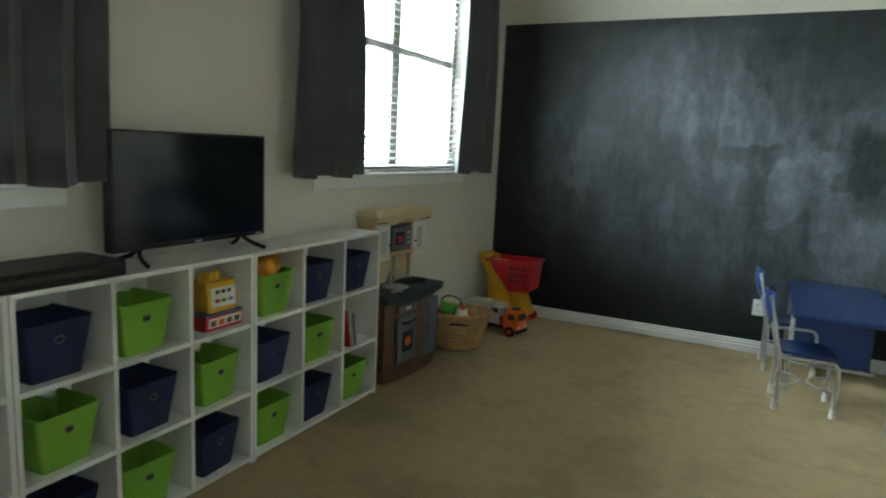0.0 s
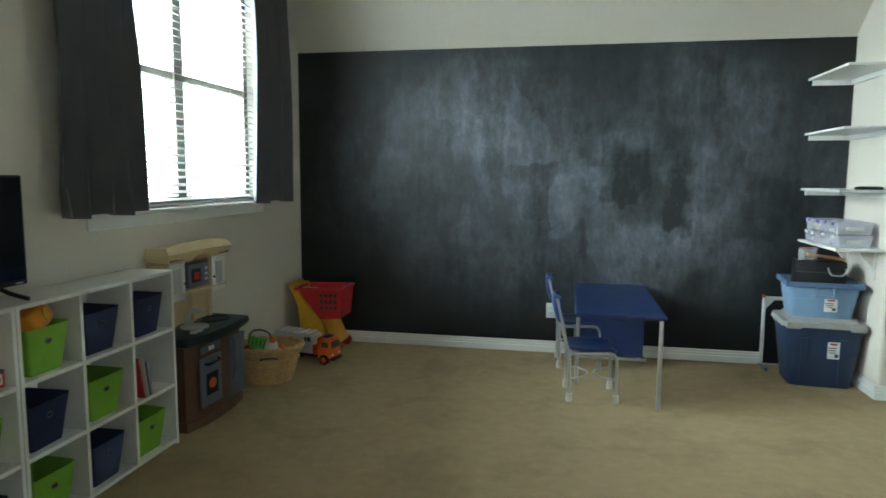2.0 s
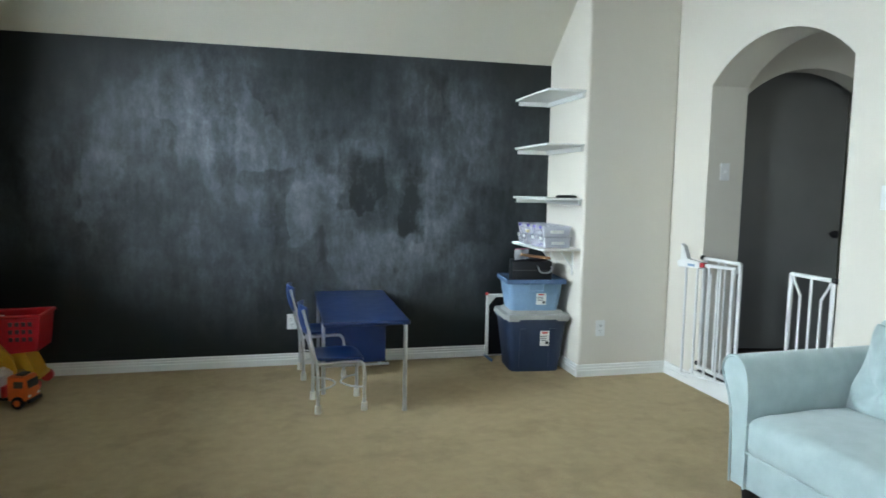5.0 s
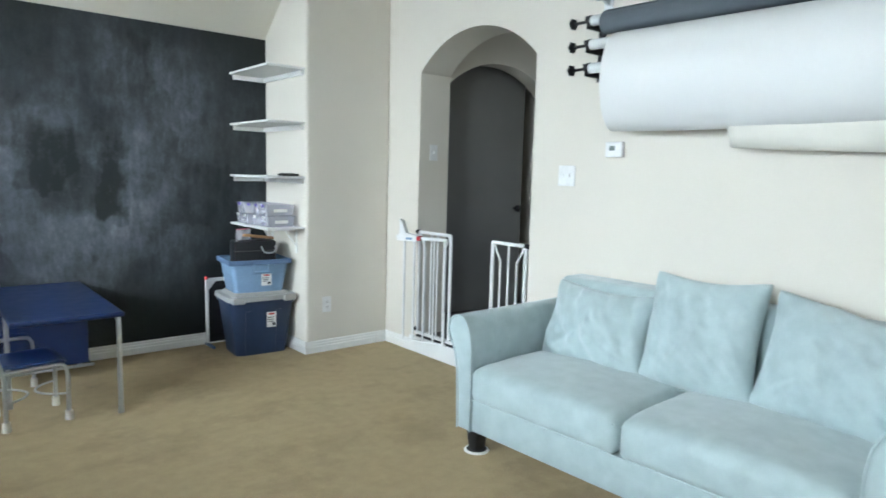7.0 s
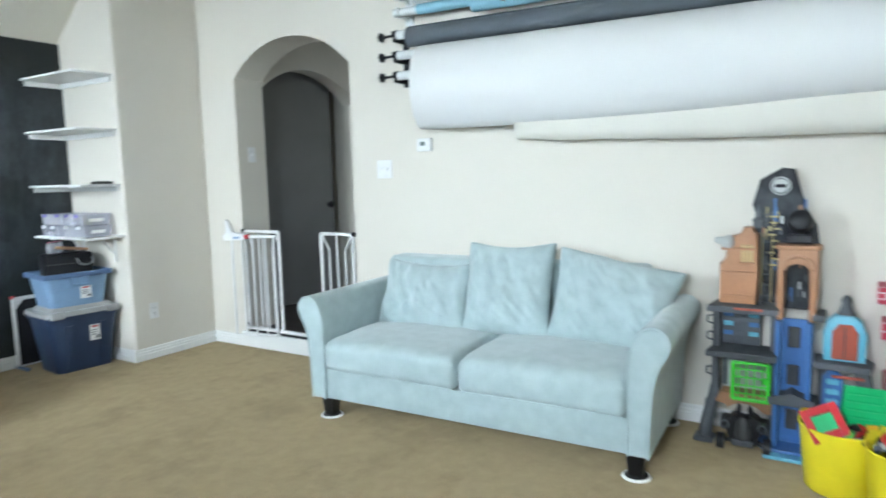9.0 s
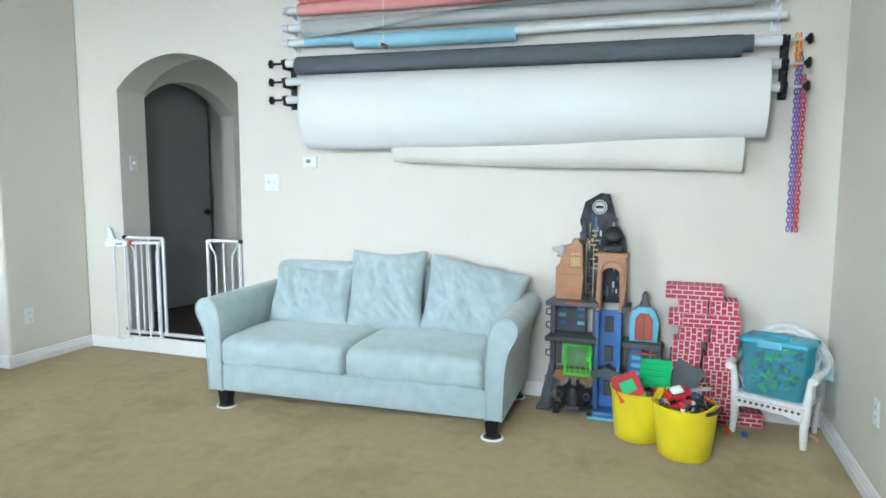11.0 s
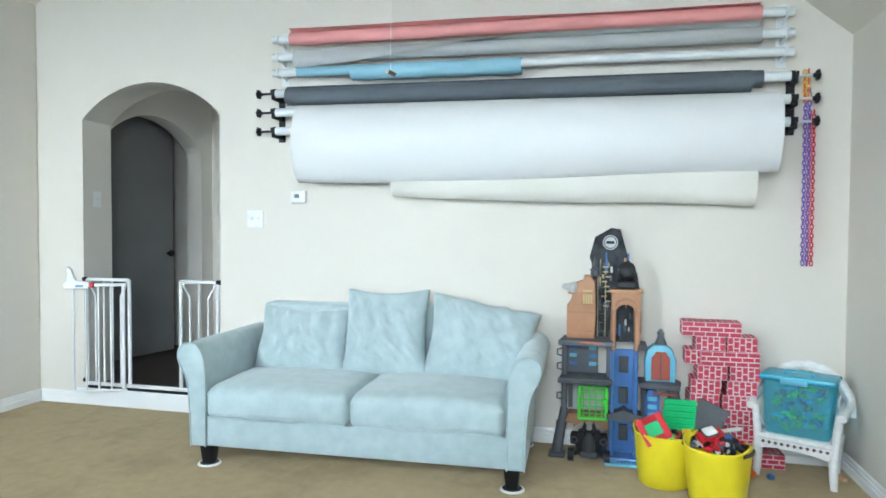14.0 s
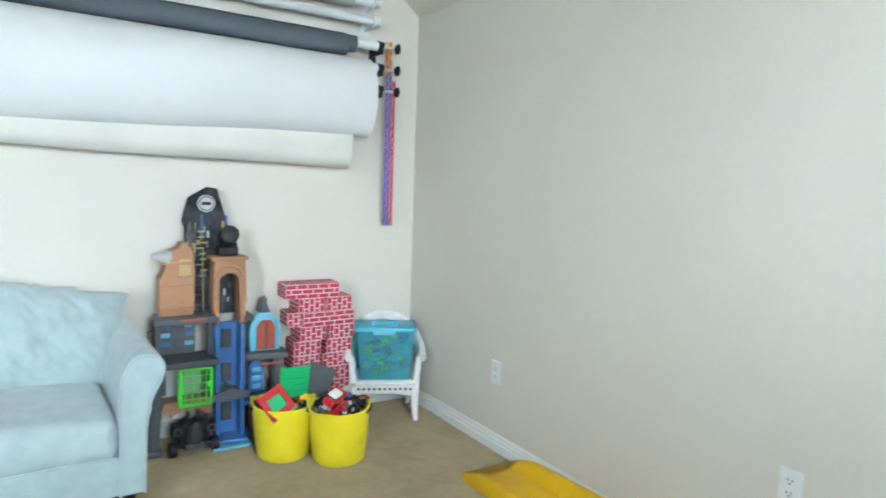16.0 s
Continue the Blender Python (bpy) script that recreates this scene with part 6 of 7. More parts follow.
    part("gatehouse_cap", box((0.0875, -0.02, 0.938), (0.18, 0.12, 0.018), 0.004), CBROWN, t2)
    part("arch_trim", tube([(0.0875 + 0.06 * math.cos(a), -0.072, 0.85 + 0.05 * math.sin(a)) for a in (math.pi - math.pi * k / 10 for k in range(11))], 0.007, 6), CBROWN, t2)
    for s in (0.022, 0.15):
        part("column", box((s, -0.074, 0.73), (0.02, 0.012, 0.22), 0.004), CBROWN, t2)
    for k in range(6):
        part("ladder_rung", box((-0.045, 0.02, 0.70 + 0.05 * k), (0.042, 0.004, 0.004)), CGREY, c)
    for x in (-0.066, -0.024):
        part("ladder_rail", box((x, 0.02, 0.83), (0.004, 0.004, 0.32)), GOLD, c)
    for k in range(5):
        part("balcony_bar", box((-0.06 + 0.03 * k, -0.03, 0.685), (0.005, 0.006, 0.06)), CGREY, c)
    # grey floors
    for x0, x1, z, d in ((-0.275, 0.02, 0.635, 0.13), (-0.275, 0.02, 0.425, 0.14), (0.15, 0.20, 0.62, 0.10)):
        part("floor_slab", slab([(x0, -d), (x1, -d), (x1, 0.06), (x0 + 0.02, 0.06)], 0.03, "z", z, r=0.006), CGREY, c, "dark grey floor")
    part("floor_slab", slab([(0.16, -0.10), (0.37, -0.12), (0.385, 0.0), (0.36, 0.06), (0.16, 0.06)], 0.03, "z", 0.415, r=0.006), CGREY, c, "dark grey floor")
    for x0, z in ((-0.15, 0.667), (-0.13, 0.457), (0.24, 0.4)):
        part("red_trim", box((x0 + 0.05, -0.125 if z > 0.42 else -0.10, z - 0.01), (0.12, 0.012, 0.012), 0.003), RUST, c, "rust red trim")
    # control wall, posts
    part("back_wall", slab([(-0.235, 0.455), (-0.06, 0.455), (-0.06, 0.635), (-0.235, 0.635)], 0.02, "y", 0.03, r=0.004), CGREY, c)
    for k in range(3):
        for q in range(3):
            part("printed_panel", box((-0.20 + 0.055 * q, 0.026, 0.60 - 0.045 * k), (0.042, 0.004, 0.022), 0.002), (CBLUE, CGREY, CSKY, CGREY)[(k * 2 + q) % 4], c)
    for x, z0, z1 in ((-0.245, 0.20, 0.66), (0.0, 0.02, 0.64)):
        part("post", box((x, -0.02, (z0 + z1) / 2), (0.03, 0.05, z1 - z0), 0.006), CGREY, c)
    part("back_wall", slab([(-0.225, 0.25), (-0.20, 0.25), (-0.20, 0.425), (-0.225, 0.425)], 0.02, "y", 0.03), CGREY, c)
    # gnarled leg
    part("trunk_leg", tube([(-0.245, -0.02, 0.26), (-0.25, -0.03, 0.21), (-0.265, -0.05, 0.13), (-0.275, -0.06, 0.06), (-0.28, -0.07, 0.0)], lambda t: 0.022 + 0.012 * t, 9, smooth_steps=4), CGREY, c, "dark twisted leg", smooth=60)
    part("leg_foot", box((-0.28, -0.08, 0.012), (0.09, 0.09, 0.024), 0.008), CGREY, c)
    for z in (0.10, 0.17, 0.33, 0.50, 0.58):
        part("leg_clip", tube([(-0.262, -0.03, z - 0.02), (-0.285, -0.03, z - 0.015), (-0.285, -0.03, z + 0.015), (-0.262, -0.03, z + 0.02)], 0.005, 6), CGREY, c)
    # neon cell door
    nd = part("cell_door", box((-0.085, -0.105, 0.405), (0.155, 0.012, 0.012), 0.004), NEON, c, "neon green barred door")
    part("door_rail", box((-0.085, -0.105, 0.232), (0.16, 0.014, 0.016), 0.004), NEON, nd)
    for x in (-0.158, -0.012):
        part("door_rail", box((x, -0.105, 0.318), (0.018, 0.014, 0.17), 0.004), NEON, nd)
    for k in range(4):
        part("door_bar", box((-0.135 + 0.033 * k, -0.105, 0.318), (0.007, 0.008, 0.165), 0.002), NEON, nd)
        part("door_bar", box((-0.085, -0.104, 0.26 + 0.038 * k), (0.14, 0.007, 0.006), 0.002), NEON, nd)
    part("door_lock", box((-0.02, -0.112, 0.33), (0.03, 0.012, 0.03), 0.006), NEON, nd)
    part("back_wall", slab([(-0.20, 0.24), (-0.02, 0.24), (-0.02, 0.42), (-0.20, 0.42)], 0.01, "y", 0.04), GREYP, c)
    part("tan_arch", slab([(-0.22, 0.24), (-0.24, 0.19), (-0.19, 0.185)] + [(-0.11 + 0.085 * math.cos(a), 0.14 + 0.06 * math.sin(a)) for a in (math.pi * 0.9 - math.pi * 0.8 * k / 8 for k in range(9))] + [(0.0, 0.16), (0.0, 0.24)], 0.10, "y", -0.06, r=0.003), CBROWN, c, "tan rock arch")
    # blue lift shaft
    for z0, z1 in ((0.26, 0.61), (0.03, 0.235)):
        for x in (0.018, 0.142):
            part("shaft_side", box((x, -0.055, (z0 + z1) / 2), (0.022, 0.09, z1 - z0), 0.005), CBLUE, c, "blue lift shaft")
        part("shaft_back", box((0.08, -0.01, (z0 + z1) / 2), (0.11, 0.012, z1 - z0), 0.002), CBLUE, c)
        for k in range(2 if z0 > 0.2 else 1):
            zz = z0 + (z1 - z0) * (0.26 + 0.5 * k if z0 > 0.2 else 0.55)
            part("shaft_window", box((0.08, -0.02, zz), (0.05, 0.012, 0.095), 0.01), SLOT, c, "dark shaft window")
    part("shaft_collar", slab([(-0.01, 0.23), (0.17, 0.23), (0.175, 0.265), (0.11, 0.275), (0.08, 0.295), (0.05, 0.275), (-0.015, 0.265)], 0.12, "y", -0.115, r=0.005), CGREY, c, "dark grey collar")
    part("shaft_base", slab([(0.0, -0.13), (0.16, -0.13), (0.20, -0.04), (0.20, 0.06), (-0.04, 0.06), (-0.05, -0.06)], 0.03, "z", 0.0, r=0.006), CBLUE, c)
    part("base_ramp", box((0.075, -0.15, 0.008), (0.19, 0.06, 0.016), 0.004), CSKY, c, "pale blue ramp")
    for k in range(4):
        part("ramp_mark", box((0.055 + 0.018 * k, -0.15, 0.017), (0.008, 0.025, 0.003)), CBLUE, c)
    # aqua door box
    ab = part("aqua_arch", slab([(0.195, 0.445), (0.35, 0.445), (0.355, 0.56), (0.335, 0.62), (0.30, 0.645), (0.235, 0.645), (0.205, 0.62), (0.19, 0.56)], 0.08, "y", -0.05, r=0.008), CSKY, c, "aqua plastic door frame", smooth=40)
    part("rust_door", slab([(0.225, 0.455), (0.322, 0.455), (0.322, 0.575), (0.30, 0.61), (0.25, 0.61), (0.225, 0.575)], 0.012, "y", -0.058, r=0.003), RUST, ab, "rust red double door")
    part("door_seam", box((0.273, -0.0595, 0.53), (0.005, 0.006, 0.14)), SLOT, ab)
    part("raven", lathe([(0.03, 0), (0.022, 0.02), (0.014, 0.05), (0.017, 0.065), (0.008, 0.085), (0, 0.09)], 10, 1.2, 0.8), CGREY, c, "dark finial figure", smooth=60, m=pose(0.275, -0.01, 0.643))
    # lower right cave
    part("cave_wall", slab([(0.175, 0.20), (0.25, 0.20), (0.25, 0.415), (0.175, 0.415)], 0.03, "y", 0.02, r=0.006), CGREY, c)
    part("cave_wall", slab([(0.34, 0.0), (0.40, 0.0), (0.39, 0.30), (0.37, 0.415), (0.31, 0.415), (0.33, 0.25)], 0.09, "y", -0.04, r=0.01), CGREY, c, "dark grey cave rock", smooth=40)
    part("blue_door", slab([(0.195, 0.22), (0.275, 0.22), (0.275, 0.36), (0.255, 0.39), (0.215, 0.39), (0.195, 0.36)], 0.014, "y", -0.012, r=0.003), CBLUE, c, "blue panelled door")
    for k in range(3):
        part("door_boss", box((0.235, -0.014, 0.25 + 0.045 * k), (0.05, 0.008, 0.025), 0.004), CSKY, c)
    part("cave_ledge", slab([(0.15, -0.10), (0.34, -0.10), (0.34, 0.04), (0.15, 0.04)], 0.02, "z", 0.185, r=0.004), CBLUE, c)
    part("cave_post", box((0.30, -0.02, 0.10), (0.05, 0.08, 0.20), 0.01), CGREY, c)
    part("cave_post", box((0.20, 0.0, 0.10), (0.03, 0.05, 0.20), 0.006), CBROWN, c)
    return c


castle()
car = thing("toy_car", pose(2.815, 2.078, 0, 0, 0, 90) @ Matrix.Diagonal((1, -1, 1, 1)), "black plastic toy car parked nose-up under the tower", "toy car")
# local x towards the tower, y along the wall
part("car_body", slab([(-0.055, 0.035), (0.055, 0.035), (0.075, 0.10), (0.06, 0.16), (0.03, 0.175), (0.012, 0.145), (-0.012, 0.145), (-0.03, 0.175), (-0.06, 0.16), (-0.075, 0.10)], 0.085, "y", -0.03, r=0.010), BLACK, car, smooth=40)
part("canopy", lathe([(0.034, 0), (0.036, 0.03), (0.028, 0.075), (0.014, 0.10), (0, 0.105)], 12, 1.0, 0.7), SLOT, car, "dark canopy", smooth=50, m=pose(0, -0.035, 0.07, 10, 0, 0))
for sg in (-1, 1):
    part("car_fin", slab([(sg * 0.018, 0.145), (sg * 0.045, 0.155), (sg * 0.026, 0.218), (sg * 0.014, 0.200)], 0.014, "y", 0.0, r=0.002), BLACK, car)
    part("side_pod", box((sg * 0.078, 0.005, 0.125), (0.045, 0.075, 0.06), 0.014, seg=3), BLACK, car, smooth=50)
    part("pod_ring", tube([(sg * 0.078 + 0.017 * math.cos(a), -0.036, 0.125 + 0.017 * math.sin(a)) for a in (2 * math.pi * k / 14 for k in range(14))], 0.004, 6, True), CGREY, car)
    part("axle_arm", rod((sg * 0.04, 0.0, 0.05), (sg * 0.085, -0.01, 0.04), 0.011, seg=10), BLACK, car, smooth=50)
    wl = part("wheel", rod((sg * 0.082, -0.015, 0.036), (sg * 0.112, -0.015, 0.036), 0.036, seg=20), BLACK, car, "black tyre", smooth=40)
    part("rim", rod((sg * 0.080, -0.015, 0.036), (sg * 0.114, -0.015, 0.036), 0.018, seg=12), CGREY, wl)
part("bumper", box((0, -0.045, 0.05), (0.09, 0.02, 0.03), 0.006), CGREY, car)


# ---- cardboard bricks ----
BRICKRED = material("brick_print_red", (0.42, 0.02, 0.05), 0.55, scale=14, fine=0.08)
BRICKWHITE = material("brick_print_white", (0.70, 0.62, 0.62), 0.6, scale=14)
BL, BW, BH = 0.30, 0.15, 0.077


def brick_print(bm, u0, v0, u1, v1, place, cols, rows, upright):
    """Red bricks printed 0.6 mm proud on one face, in running bond."""
    g = 0.0055
    for j in range(rows if not upright else cols):
        k = rows if not upright else cols
        a0 = (v0 + (v1 - v0) * j / k, v0 + (v1 - v0) * (j + 1) / k) if not upright else (u0 + (u1 - u0) * j / k, u0 + (u1 - u0) * (j + 1) / k)
        parts_ = cols if not upright else rows
        lo, hi = (u0, u1) if not upright else (v0, v1)
        step = (hi - lo) / parts_
        cuts = [lo + step * (i + (0.5 if j % 2 else 0)) for i in range(-1, parts_ + 1)]
        for b0 in cuts:
            s, e = max(lo, b0) + g / 2, min(hi, b0 + step) - g / 2
            if e - s < 0.012:
                continue
            r = (s, a0[0] + g / 2, e, a0[1] - g / 2) if not upright else (a0[0] + g / 2, s, a0[1] - g / 2, e)
            lo4 = [place(*q, 0.0) for q in ((r[0], r[1]), (r[2], r[1]), (r[2], r[3]), (r[0], r[3]))]
            hi4 = [place(*q, 0.0006) for q in ((r[0], r[1]), (r[2], r[1]), (r[2], r[3]), (r[0], r[3]))]
            a = [bm.verts.new(p) for p in lo4]
            b = [bm.verts.new(p) for p in hi4]
            bm.faces.new(b)
            for i in range(4):
                bm.faces.new((a[i], a[(i + 1) % 4], b[(i + 1) % 4], b[i]))


def block_proto():
    shell = box((0, 0, BH / 2), (BL, BW, BH), 0.002)
    pr = bmesh.new()
    for s in (-1, 1):
        brick_print(pr, -BL / 2, 0, BL / 2, BH, lambda u, v, d, s=s: (u, s * (BW / 2 + d), v), 5, 3, False)
        brick_print(pr, -BW / 2, 0, BW / 2, BH, lambda u, v, d, s=s: (s * (BL / 2 + d), u, v), 5, 2, True)
    brick_print(pr, -BL / 2, -BW / 2, BL / 2, BW / 2, lambda u, v, d: (u, v, BH + d), 5, 6, False)
    return shell, pr


proto = None
# rows from the floor; each block: y of its middle, x of its middle, turn
rows_ = [[(1.215, 3.0, 1), (1.50, 2.93, 88)], [(1.275, 2.89, 90), (1.42, 2.89, 92), (1.58, 2.91, 88)], [(1.27, 2.89, 92), (1.43, 2.89, 88), (1.56, 2.93, 91)], [(1.295, 2.89, 89), (1.45, 2.88, 91)],
         [(1.31, 2.88, 90), (1.48, 2.88, 93)], [(1.29, 2.87, 91), (1.47, 2.87, 88)], [(1.275, 2.88, 90), (1.44, 2.88, 91)], [(1.355, 2.845, 2), (1.50, 2.95, 88)], [(1.29, 2.89, 90), (1.45, 2.89, 90)], [(1.505, 2.86, -2)]]
for j, row in enumerate(rows_):
    for y, x, turn in row:
        # local x of a block lies along y when the turn is 0
        y -= 0.005 if j < 9 else 0.065
        # half blocks stand with a short side to the room, whole ones lie along the wall
        m_ = pose(2.985 + 0.25 * (x - 2.88), y, j * (BH + 0.0012), 0, 0, turn - 90) @ Matrix.Diagonal((0.5 if turn > 45 else 1.0, 1, 1, 1))
        if proto is None:
            proto = thing("cardboard_brick", m_, "red cardboard play block printed with white brick joints", "toy block", "stack of cardboard bricks")
            shell, pr = block_proto()
            part("carton", shell, BRICKWHITE, proto)
            part("brick_print", pr, BRICKRED, proto, "red printed bricks")
        else:
            copy_thing(proto, m_)


# ---- buckets of toys ----
BUCKET = material("yellow_bucket_plastic", (0.80, 0.66, 0.02), 0.4, scale=8, fine=0.03)


def bucket(x, y, turn, label):
    b = thing("toy_bucket", pose(x, y, 0, 0, 0, turn), label, "bucket", "yellow toy buckets")
    prof = [(0.0, 0.0), (0.118, 0.0), (0.126, 0.008), (0.140, 0.13), (0.150, 0.245), (0.155, 0.262), (0.150, 0.266), (0.144, 0.258), (0.134, 0.13), (0.118, 0.012), (0.0, 0.010)]
    bm = lathe(prof, 40)
    for v in bm.verts:
        a = math.atan2(v.co.y, v.co.x)
        if v.co.z > 0.2:
            v.co.z += 0.028 * max(0, math.cos(2 * a)) ** 3
    part("tub", bm, BUCKET, b, smooth=50)
    for s in (-1, 1):
        a = 0 if s > 0 else math.pi
        pts = [(0.1515 * math.cos(a + d), 0.1515 * math.sin(a + d), 0.255 - 0.0 * abs(d)) for d in (-0.42, -0.3, -0.15, 0, 0.15, 0.3, 0.42)]
        part("grip_slot", tube(pts, 0.010, 8), SLOT, b, "dark grip slot")
    return b


bucket(2.61, 1.70, 70, "yellow flexible plastic bucket heaped with building toys")
bucket(2.443, 1.478, 60, "yellow flexible plastic bucket heaped with toy cars")
gplate = thing("building_plate", pose(2.675, 1.635, 0.20, 5, 3, -82), "bright green studded toy building plate", "toy")
part("plate_body", box((0, 0, 0.10), (0.16, 0.008, 0.23), 0.002), material("green_brick_plastic", (0.02, 0.42, 0.14), 0.35), gplate)
for k in range(6):
    part("stud_row", rod((-0.07, -0.006, 0.02 + 0.033 * k), (0.07, -0.006, 0.02 + 0.033 * k), 0.004, seg=6), gplate.children[0].data.materials[0], gplate)
gr = thing("building_plate", pose(2.72, 1.54, 0.17, -6, 24, -100), "dark grey toy building plate standing in the bucket", "toy")
part("plate_body", box((0, 0, 0.11), (0.15, 0.008, 0.24), 0.002), CGREY, gr)
rf = thing("toy_square", pose(2.535, 1.76, 0.285, 0, -58, 0) @ Matrix.Rotation(radians(28), 4, "Z") @ Matrix.Scale(0.85, 4), "red square plastic toy with a green middle", "toy")
for a, b in (((-0.08, -0.08), (0.08, -0.045)), ((-0.08, 0.045), (0.08, 0.08)), ((-0.08, -0.045), (-0.04, 0.045)), ((0.04, -0.045), (0.08, 0.045))):
    part("frame_bar", span((a[0], a[1], 0.0), (b[0], b[1], 0.018), 0.003), RED, rf)
part("frame_middle", box((0, 0, 0.006), (0.08, 0.09, 0.008)), gplate.children[0].data.materials[0], rf, "green middle")
for j, (bx_, by_, zz, n_) in enumerate(((2.61, 1.70, 0.235, 20), (2.443, 1.478, 0.262, 44))):
    for k in range(n_):
        a, r = random.uniform(0, 2 * math.pi), 0.105 * math.sqrt(random.random())
        mat = random.choice((RED, RED, RED, BLACK, BLACK, GRN, YEL, CGREY, GREYP, CBLUE, ORANGE))
        o = thing("toy_piece", pose(bx_ + r * math.cos(a), by_ + r * math.sin(a), zz + random.uniform(-0.02, 0.05) * (1 - r / 0.14), random.uniform(-40, 40), random.uniform(-40, 40), random.uniform(0, 360)),
                  "small plastic toy piece heaped in the yellow bucket", "toy", "toys in the buckets")
        if k % 3 == 0:
            part("wheel_piece", rod((-0.012, 0, 0.0), (0.012, 0, 0.0), 0.024, seg=14), BLACK, o, smooth=40)
            part("wheel_hub", rod((-0.0135, 0, 0.0), (0.0135, 0, 0.0), 0.011, seg=10), GREYP, o)
        else:
            part("brick_piece", box((0, 0, 0), (random.uniform(0.04, 0.09), random.uniform(0.02, 0.04), 0.022), 0.005), mat, o)
            part("stud", rod((0, 0, 0.01), (0, 0, 0.018), 0.008, seg=10), mat, o)
tc_ = thing("toy_car", pose(2.408, 1.52, 0.30, 25, -10, -60), "red toy car with white roof on the heap", "toy car")
part("car_body", box((0, 0, 0.02), (0.13, 0.06, 0.035), 0.012, seg=3), RED, tc_, smooth=50)
part("car_roof", box((-0.01, 0, 0.046), (0.065, 0.05, 0.028), 0.010), KWHITE, tc_, "white roof", smooth=50)
part("car_window", box((-0.01, 0, 0.046), (0.067, 0.052, 0.012), 0.003), SLOT, tc_)
for x in (-0.04, 0.04):
    for s in (-1, 1):
        part("wheel", rod((x, s * 0.022, 0.008), (x, s * 0.036, 0.008), 0.018, seg=14), BLACK, tc_)
wg = thing("toy_wing", pose(2.50, 1.43, 0.315, 8, -6, -70) @ Matrix.Scale(0.62, 4), "flat grey toy wing lying over the bucket", "toy")
part("wing_blade", slab([(-0.13, -0.02), (0.10, -0.03), (0.14, 0.0), (0.10, 0.03), (-0.13, 0.02)], 0.008, "z", 0, r=0.002), GREYP, wg)


# ---- wicker chair with a bin of blocks ----
WW = material("white_wicker_paint", (0.80, 0.79, 0.77), 0.5, scale=30, fine=0.06)


def wicker_chair():
    c = thing("wicker_armchair", pose(2.773, 1.062, 0, 0, 0, -115) @ Matrix.Diagonal((1.04, 0.88, 1.02, 1)), "small white painted wicker armchair with a rounded back", "chair")
    # local: front towards -y, width along x; origin between the front feet
    zs = 0.215
    W2_ = 0.17
    for x in (-W2_, W2_):
        part("front_leg", tube([(x, 0.0, 0.0), (x * 0.97, 0.01, 0.10), (x * 1.0, 0.02, zs), (x * 1.08, 0.02, 0.36)], lambda t: 0.015 + 0.006 * math.sin(math.pi * t), 8, smooth_steps=4), WW, c, smooth=60)
        part("back_leg", tube([(x * 0.85, 0.33, 0.0), (x * 0.92, 0.30, 0.12), (x * 0.98, 0.29, zs)], 0.014, 8, smooth_steps=4), WW, c, smooth=60)
        part("arm_rest", tube([(x * 1.16, -0.01, 0.355), (x * 1.18, 0.05, 0.372), (x * 1.22, 0.16, 0.375), (x * 1.18, 0.26, 0.40), (x * 0.95, 0.31, 0.46)], lambda t: 0.022 - 0.006 * t, 8, smooth_steps=5), WW, c, "rolled wicker arm", smooth=60)
        part("arm_brace", tube([(x * 1.12, 0.02, 0.345), (x * 1.05, 0.10, 0.29), (x * 0.98, 0.16, 0.225)], 0.010, 8, smooth_steps=4), WW, c, smooth=60)
    bm = box((0, 0.155, zs - 0.008), (0.35, 0.31, 0.026), 0.011)
    part("seat", bm, WW, c, "woven seat", smooth=50)
    part("apron", slab([(-W2_, zs - 0.02), (-W2_, zs - 0.075), (-0.10, zs - 0.062), (-0.02, zs - 0.055), (0.06, zs - 0.062), (W2_, zs - 0.085), (W2_, zs - 0.02)], 0.014, "y", 0.0, r=0.003), WW, c, "woven front apron")
    # brown diamonds laid on the solid apron paint the shade of lattice holes
    for k in range(11):
        part("apron_hole", slab([(-0.14 + 0.028 * k, zs - 0.026), (-0.14 + 0.028 * k + 0.010, zs - 0.036), (-0.14 + 0.028 * k, zs - 0.046), (-0.14 + 0.028 * k - 0.010, zs - 0.036)], 0.004, "y", -0.003), KBROWN, c, "brown diamond painted as shade in a lattice hole")
    # fan back: hoop and spokes with weavers
    hoop = [(0.215 * math.cos(a), 0.315 + 0.015 * math.sin(a), 0.305 + 0.245 * math.sin(a)) for a in (math.pi * k / 18 for k in range(19))]
    part("back_hoop", tube(hoop, 0.020, 10), WW, c, "rounded wicker hoop", smooth=60)
    part("back_hoop", tube([(x * 0.90, y - 0.004, 0.30 + (z - 0.30) * 0.90) for x, y, z in hoop], 0.010, 8), WW, c, smooth=60)
    for k in range(15):
        a = math.pi * (k + 1) / 16
        part("back_spoke", tube([(0.12 * math.cos(a), 0.305, zs), (0.20 * math.cos(a), 0.32, 0.305 + 0.235 * math.sin(a))], 0.0055, 6), WW, c)
    for f in (0.25, 0.4, 0.55, 0.7, 0.82):
        part("back_weaver", tube([(0.19 * f * 1.05 * math.cos(a), 0.315 + 0.006 * math.cos(9 * a), zs + 0.06 * f + (0.275 * f) * math.sin(a)) for a in (math.pi * k / 24 for k in range(25))], 0.006, 6), WW, c, smooth=60)
    return c


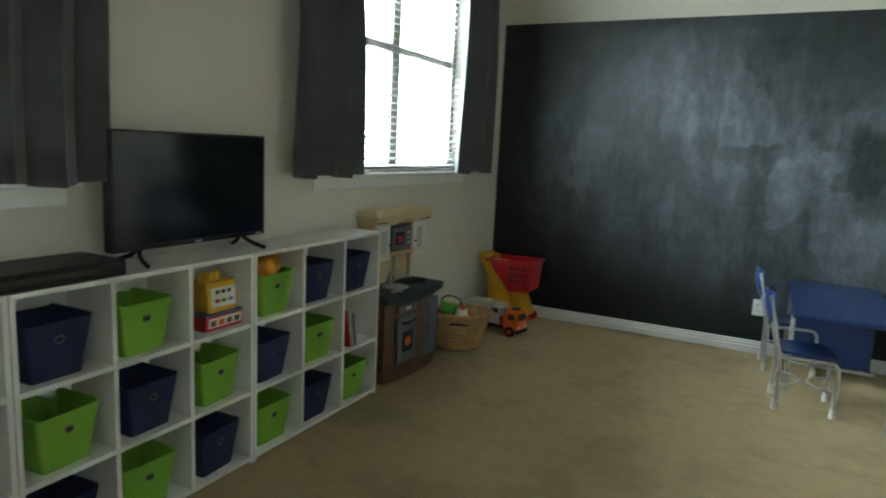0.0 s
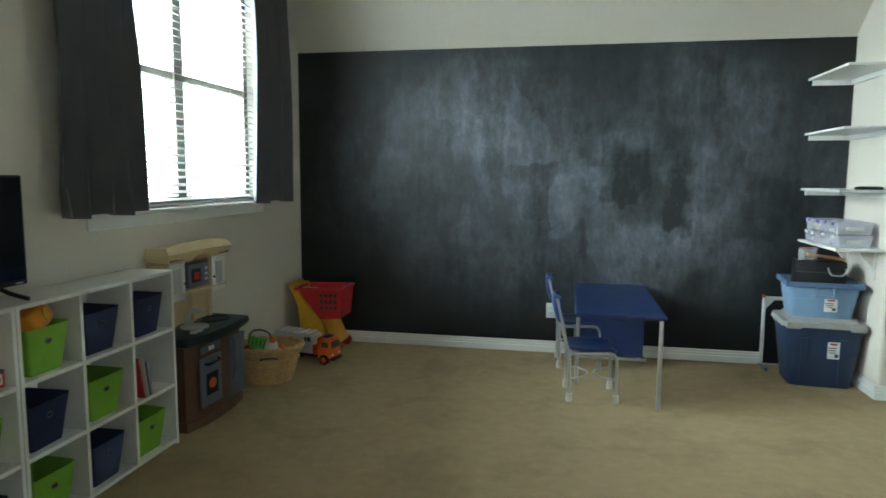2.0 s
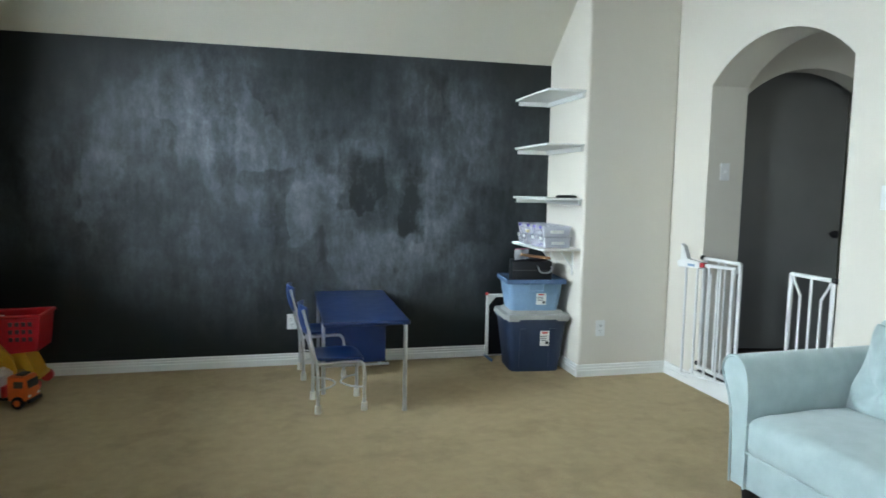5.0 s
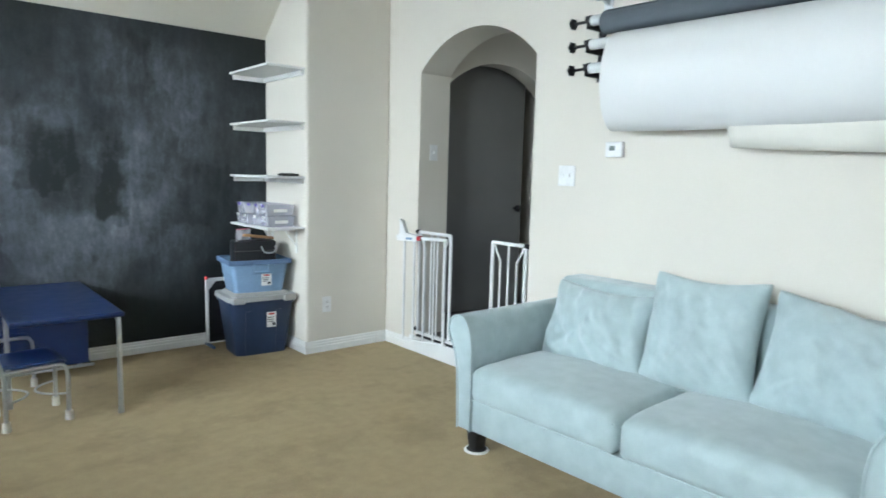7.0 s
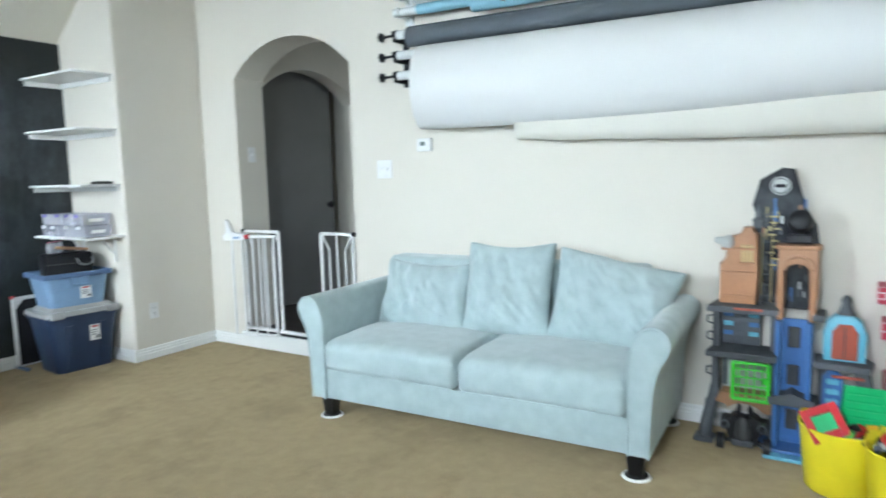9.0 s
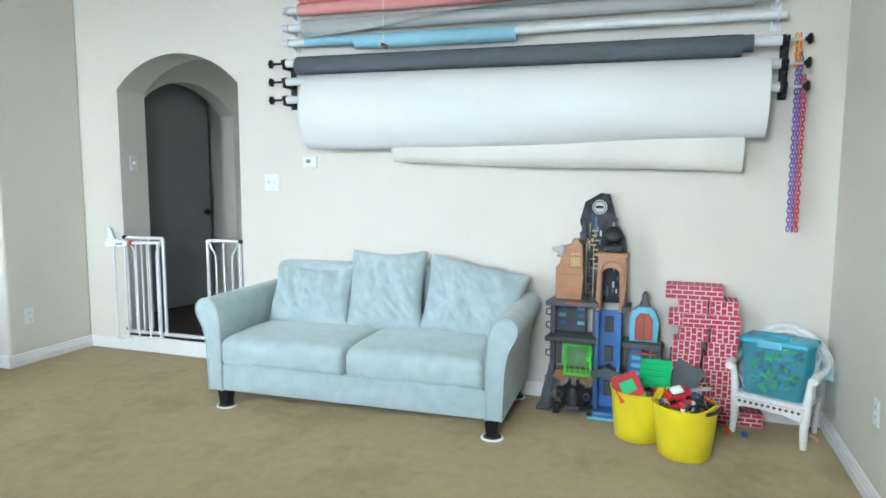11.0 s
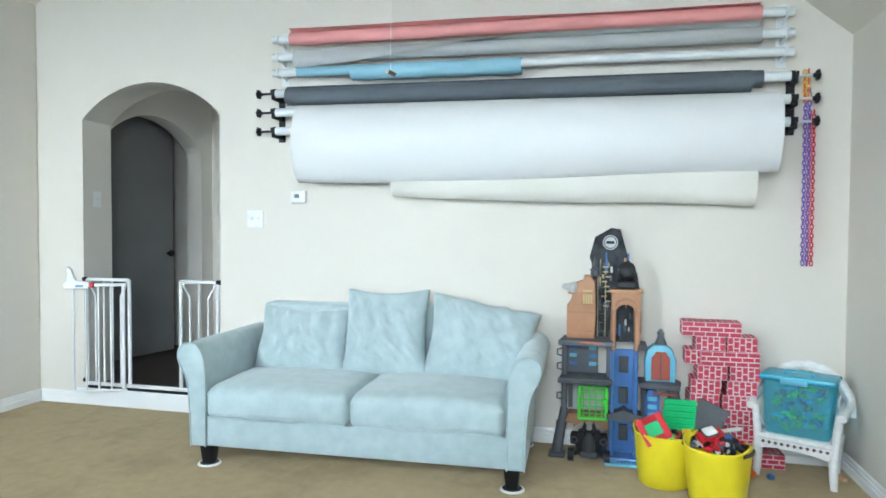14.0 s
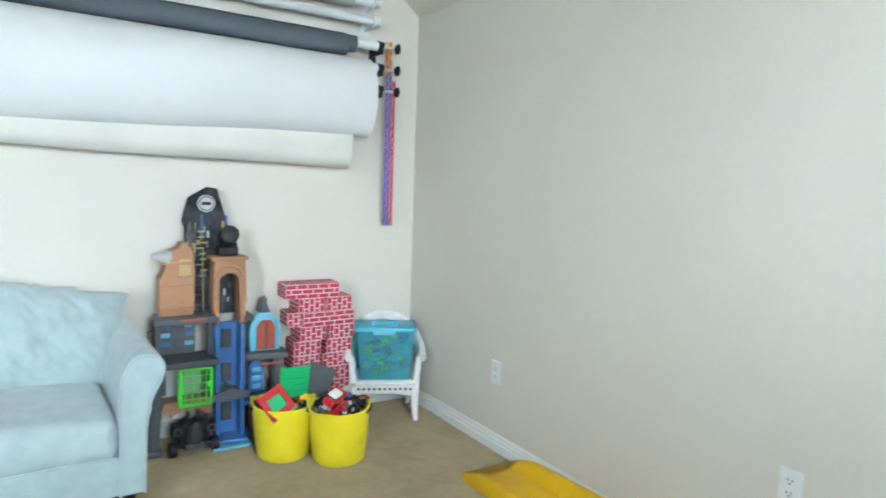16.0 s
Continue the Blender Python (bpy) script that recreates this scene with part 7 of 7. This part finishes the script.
wicker_chair()
AQUA = clear_material("teal_clear_plastic", (0.45, 0.86, 0.92), 0.86)
AQUALID = material("teal_lid_plastic", (0.03, 0.36, 0.50), 0.3, scale=8)
M_CHAIR = pose(2.773, 1.062, 0, 0, 0, -115) @ Matrix.Diagonal((1.04, 0.88, 1.02, 1))
bn = thing("block_bin", M_CHAIR @ pose(0.0, 0.135, 0.2225), "clear teal storage bin full of green and blue blocks", "storage box")
part("bin_wall", taper_box((0.28, 0.21), (0.315, 0.24), 0.275, 0.03, 0.004), AQUA, bn, smooth=40)
part("lid", box((0, 0, 0.286), (0.335, 0.26, 0.022), 0.009), AQUALID, bn, "teal snap lid", smooth=40)
part("lid_handle", tube([(-0.06, -0.05, 0.295), (-0.05, -0.05, 0.315), (0.05, -0.05, 0.315), (0.06, -0.05, 0.295)], 0.008, 8, smooth_steps=3), AQUALID, bn, smooth=60)
part("lid_latch", box((-0.01, -0.128, 0.272), (0.12, 0.014, 0.026), 0.005), CSKY, bn, "pale blue latch")
for k in range(60):
    f = random.random()
    mat = random.choice((GRN, GRN, GRN, NEON, CBLUE, CBLUE, CSKY, PURPLE, CGREY, YEL))
    o = thing("toy_block", M_CHAIR @ pose(random.uniform(-0.105, 0.105), 0.135 + random.uniform(-0.078, 0.078) * (1 if k % 3 else 0.2) - (0.0 if k % 3 else 0.066), 0.25 + 0.20 * f, random.uniform(-60, 60), random.uniform(-60, 60), random.uniform(0, 360)),
              "small plastic building block inside the teal bin", "toy block", "blocks in the bin")
    part("block_piece", box((0, 0, 0), (random.uniform(0.025, 0.06), 0.026, 0.018), 0.004), mat, o)
for name, mat, x, y, s, lab in (("toy_block", CBLUE, 2.79, 1.165, (0.035, 0.03, 0.025), "small blue building block on the carpet"), ("toy_piece", WOODTAN, 2.87, 0.82, (0.07, 0.025, 0.02), "tan toy piece on the carpet by the baseboard"),
                                ("toy_piece", ORANGE, 2.80, 1.25, (0.035, 0.03, 0.03), "orange toy piece on the carpet by the bricks")):
    o = thing(name, pose(x, y, 0, 0, 0, 25), lab, "toy")
    part("piece", box((0, 0, s[2] / 2), s, 0.006), mat, o, smooth=50)
    part("stud", rod((0, 0, s[2]), (0, 0, s[2] + 0.004), 0.008, seg=10), mat, o)

# ---- yellow slide along the plain wall ----
sl = thing("toy_slide", pose(0, 0, 0), "yellow plastic toddler slide lying along the baseboard", "slide")
n = 24
prof = [(-0.155, 0.075), (-0.15, 0.085), (-0.13, 0.085), (-0.12, 0.07), (-0.105, 0.018), (0.105, 0.018), (0.12, 0.07), (0.13, 0.085), (0.15, 0.085), (0.155, 0.075), (0.15, 0.0), (-0.15, 0.0)]
bm = bmesh.new()
rings = []
for j in range(n + 1):
    t = j / n
    x = 1.95 - 1.35 * t
    lift = 0.03 + 0.09 * t ** 1.6
    cut = 1 - 0.55 * max(0, 0.10 - t) / 0.10
    ring = []
    for u, v in prof:
        up = v * cut if v > 0.03 else v
        ring.append(bm.verts.new((x + 0.05 * (1 - (u / 0.155) ** 2) * (1 if j == 0 else 0) * -1, YS + 0.19 + u, max(0.0, lift - 0.03) + up)))
    rings.append(ring)
for a, b in zip(rings, rings[1:]):
    for k in range(len(prof)):
        bm.faces.new((a[k], a[(k + 1) % len(prof)], b[(k + 1) % len(prof)], b[k]))
bm.faces.new(rings[0][::-1])
bm.faces.new(rings[-1])
part("chute", bm, material("yellow_slide_plastic", (0.75, 0.45, 0.01), 0.35, scale=6, fine=0.04), sl, smooth=50)
for s in (-1, 1):
    part("slide_leg", tube([(0.67, YS + 0.19 + s * 0.12, 0.0), (0.64, YS + 0.19 + s * 0.11, 0.09)], 0.022, 10), CBLUE, sl, "blue support leg", smooth=60)
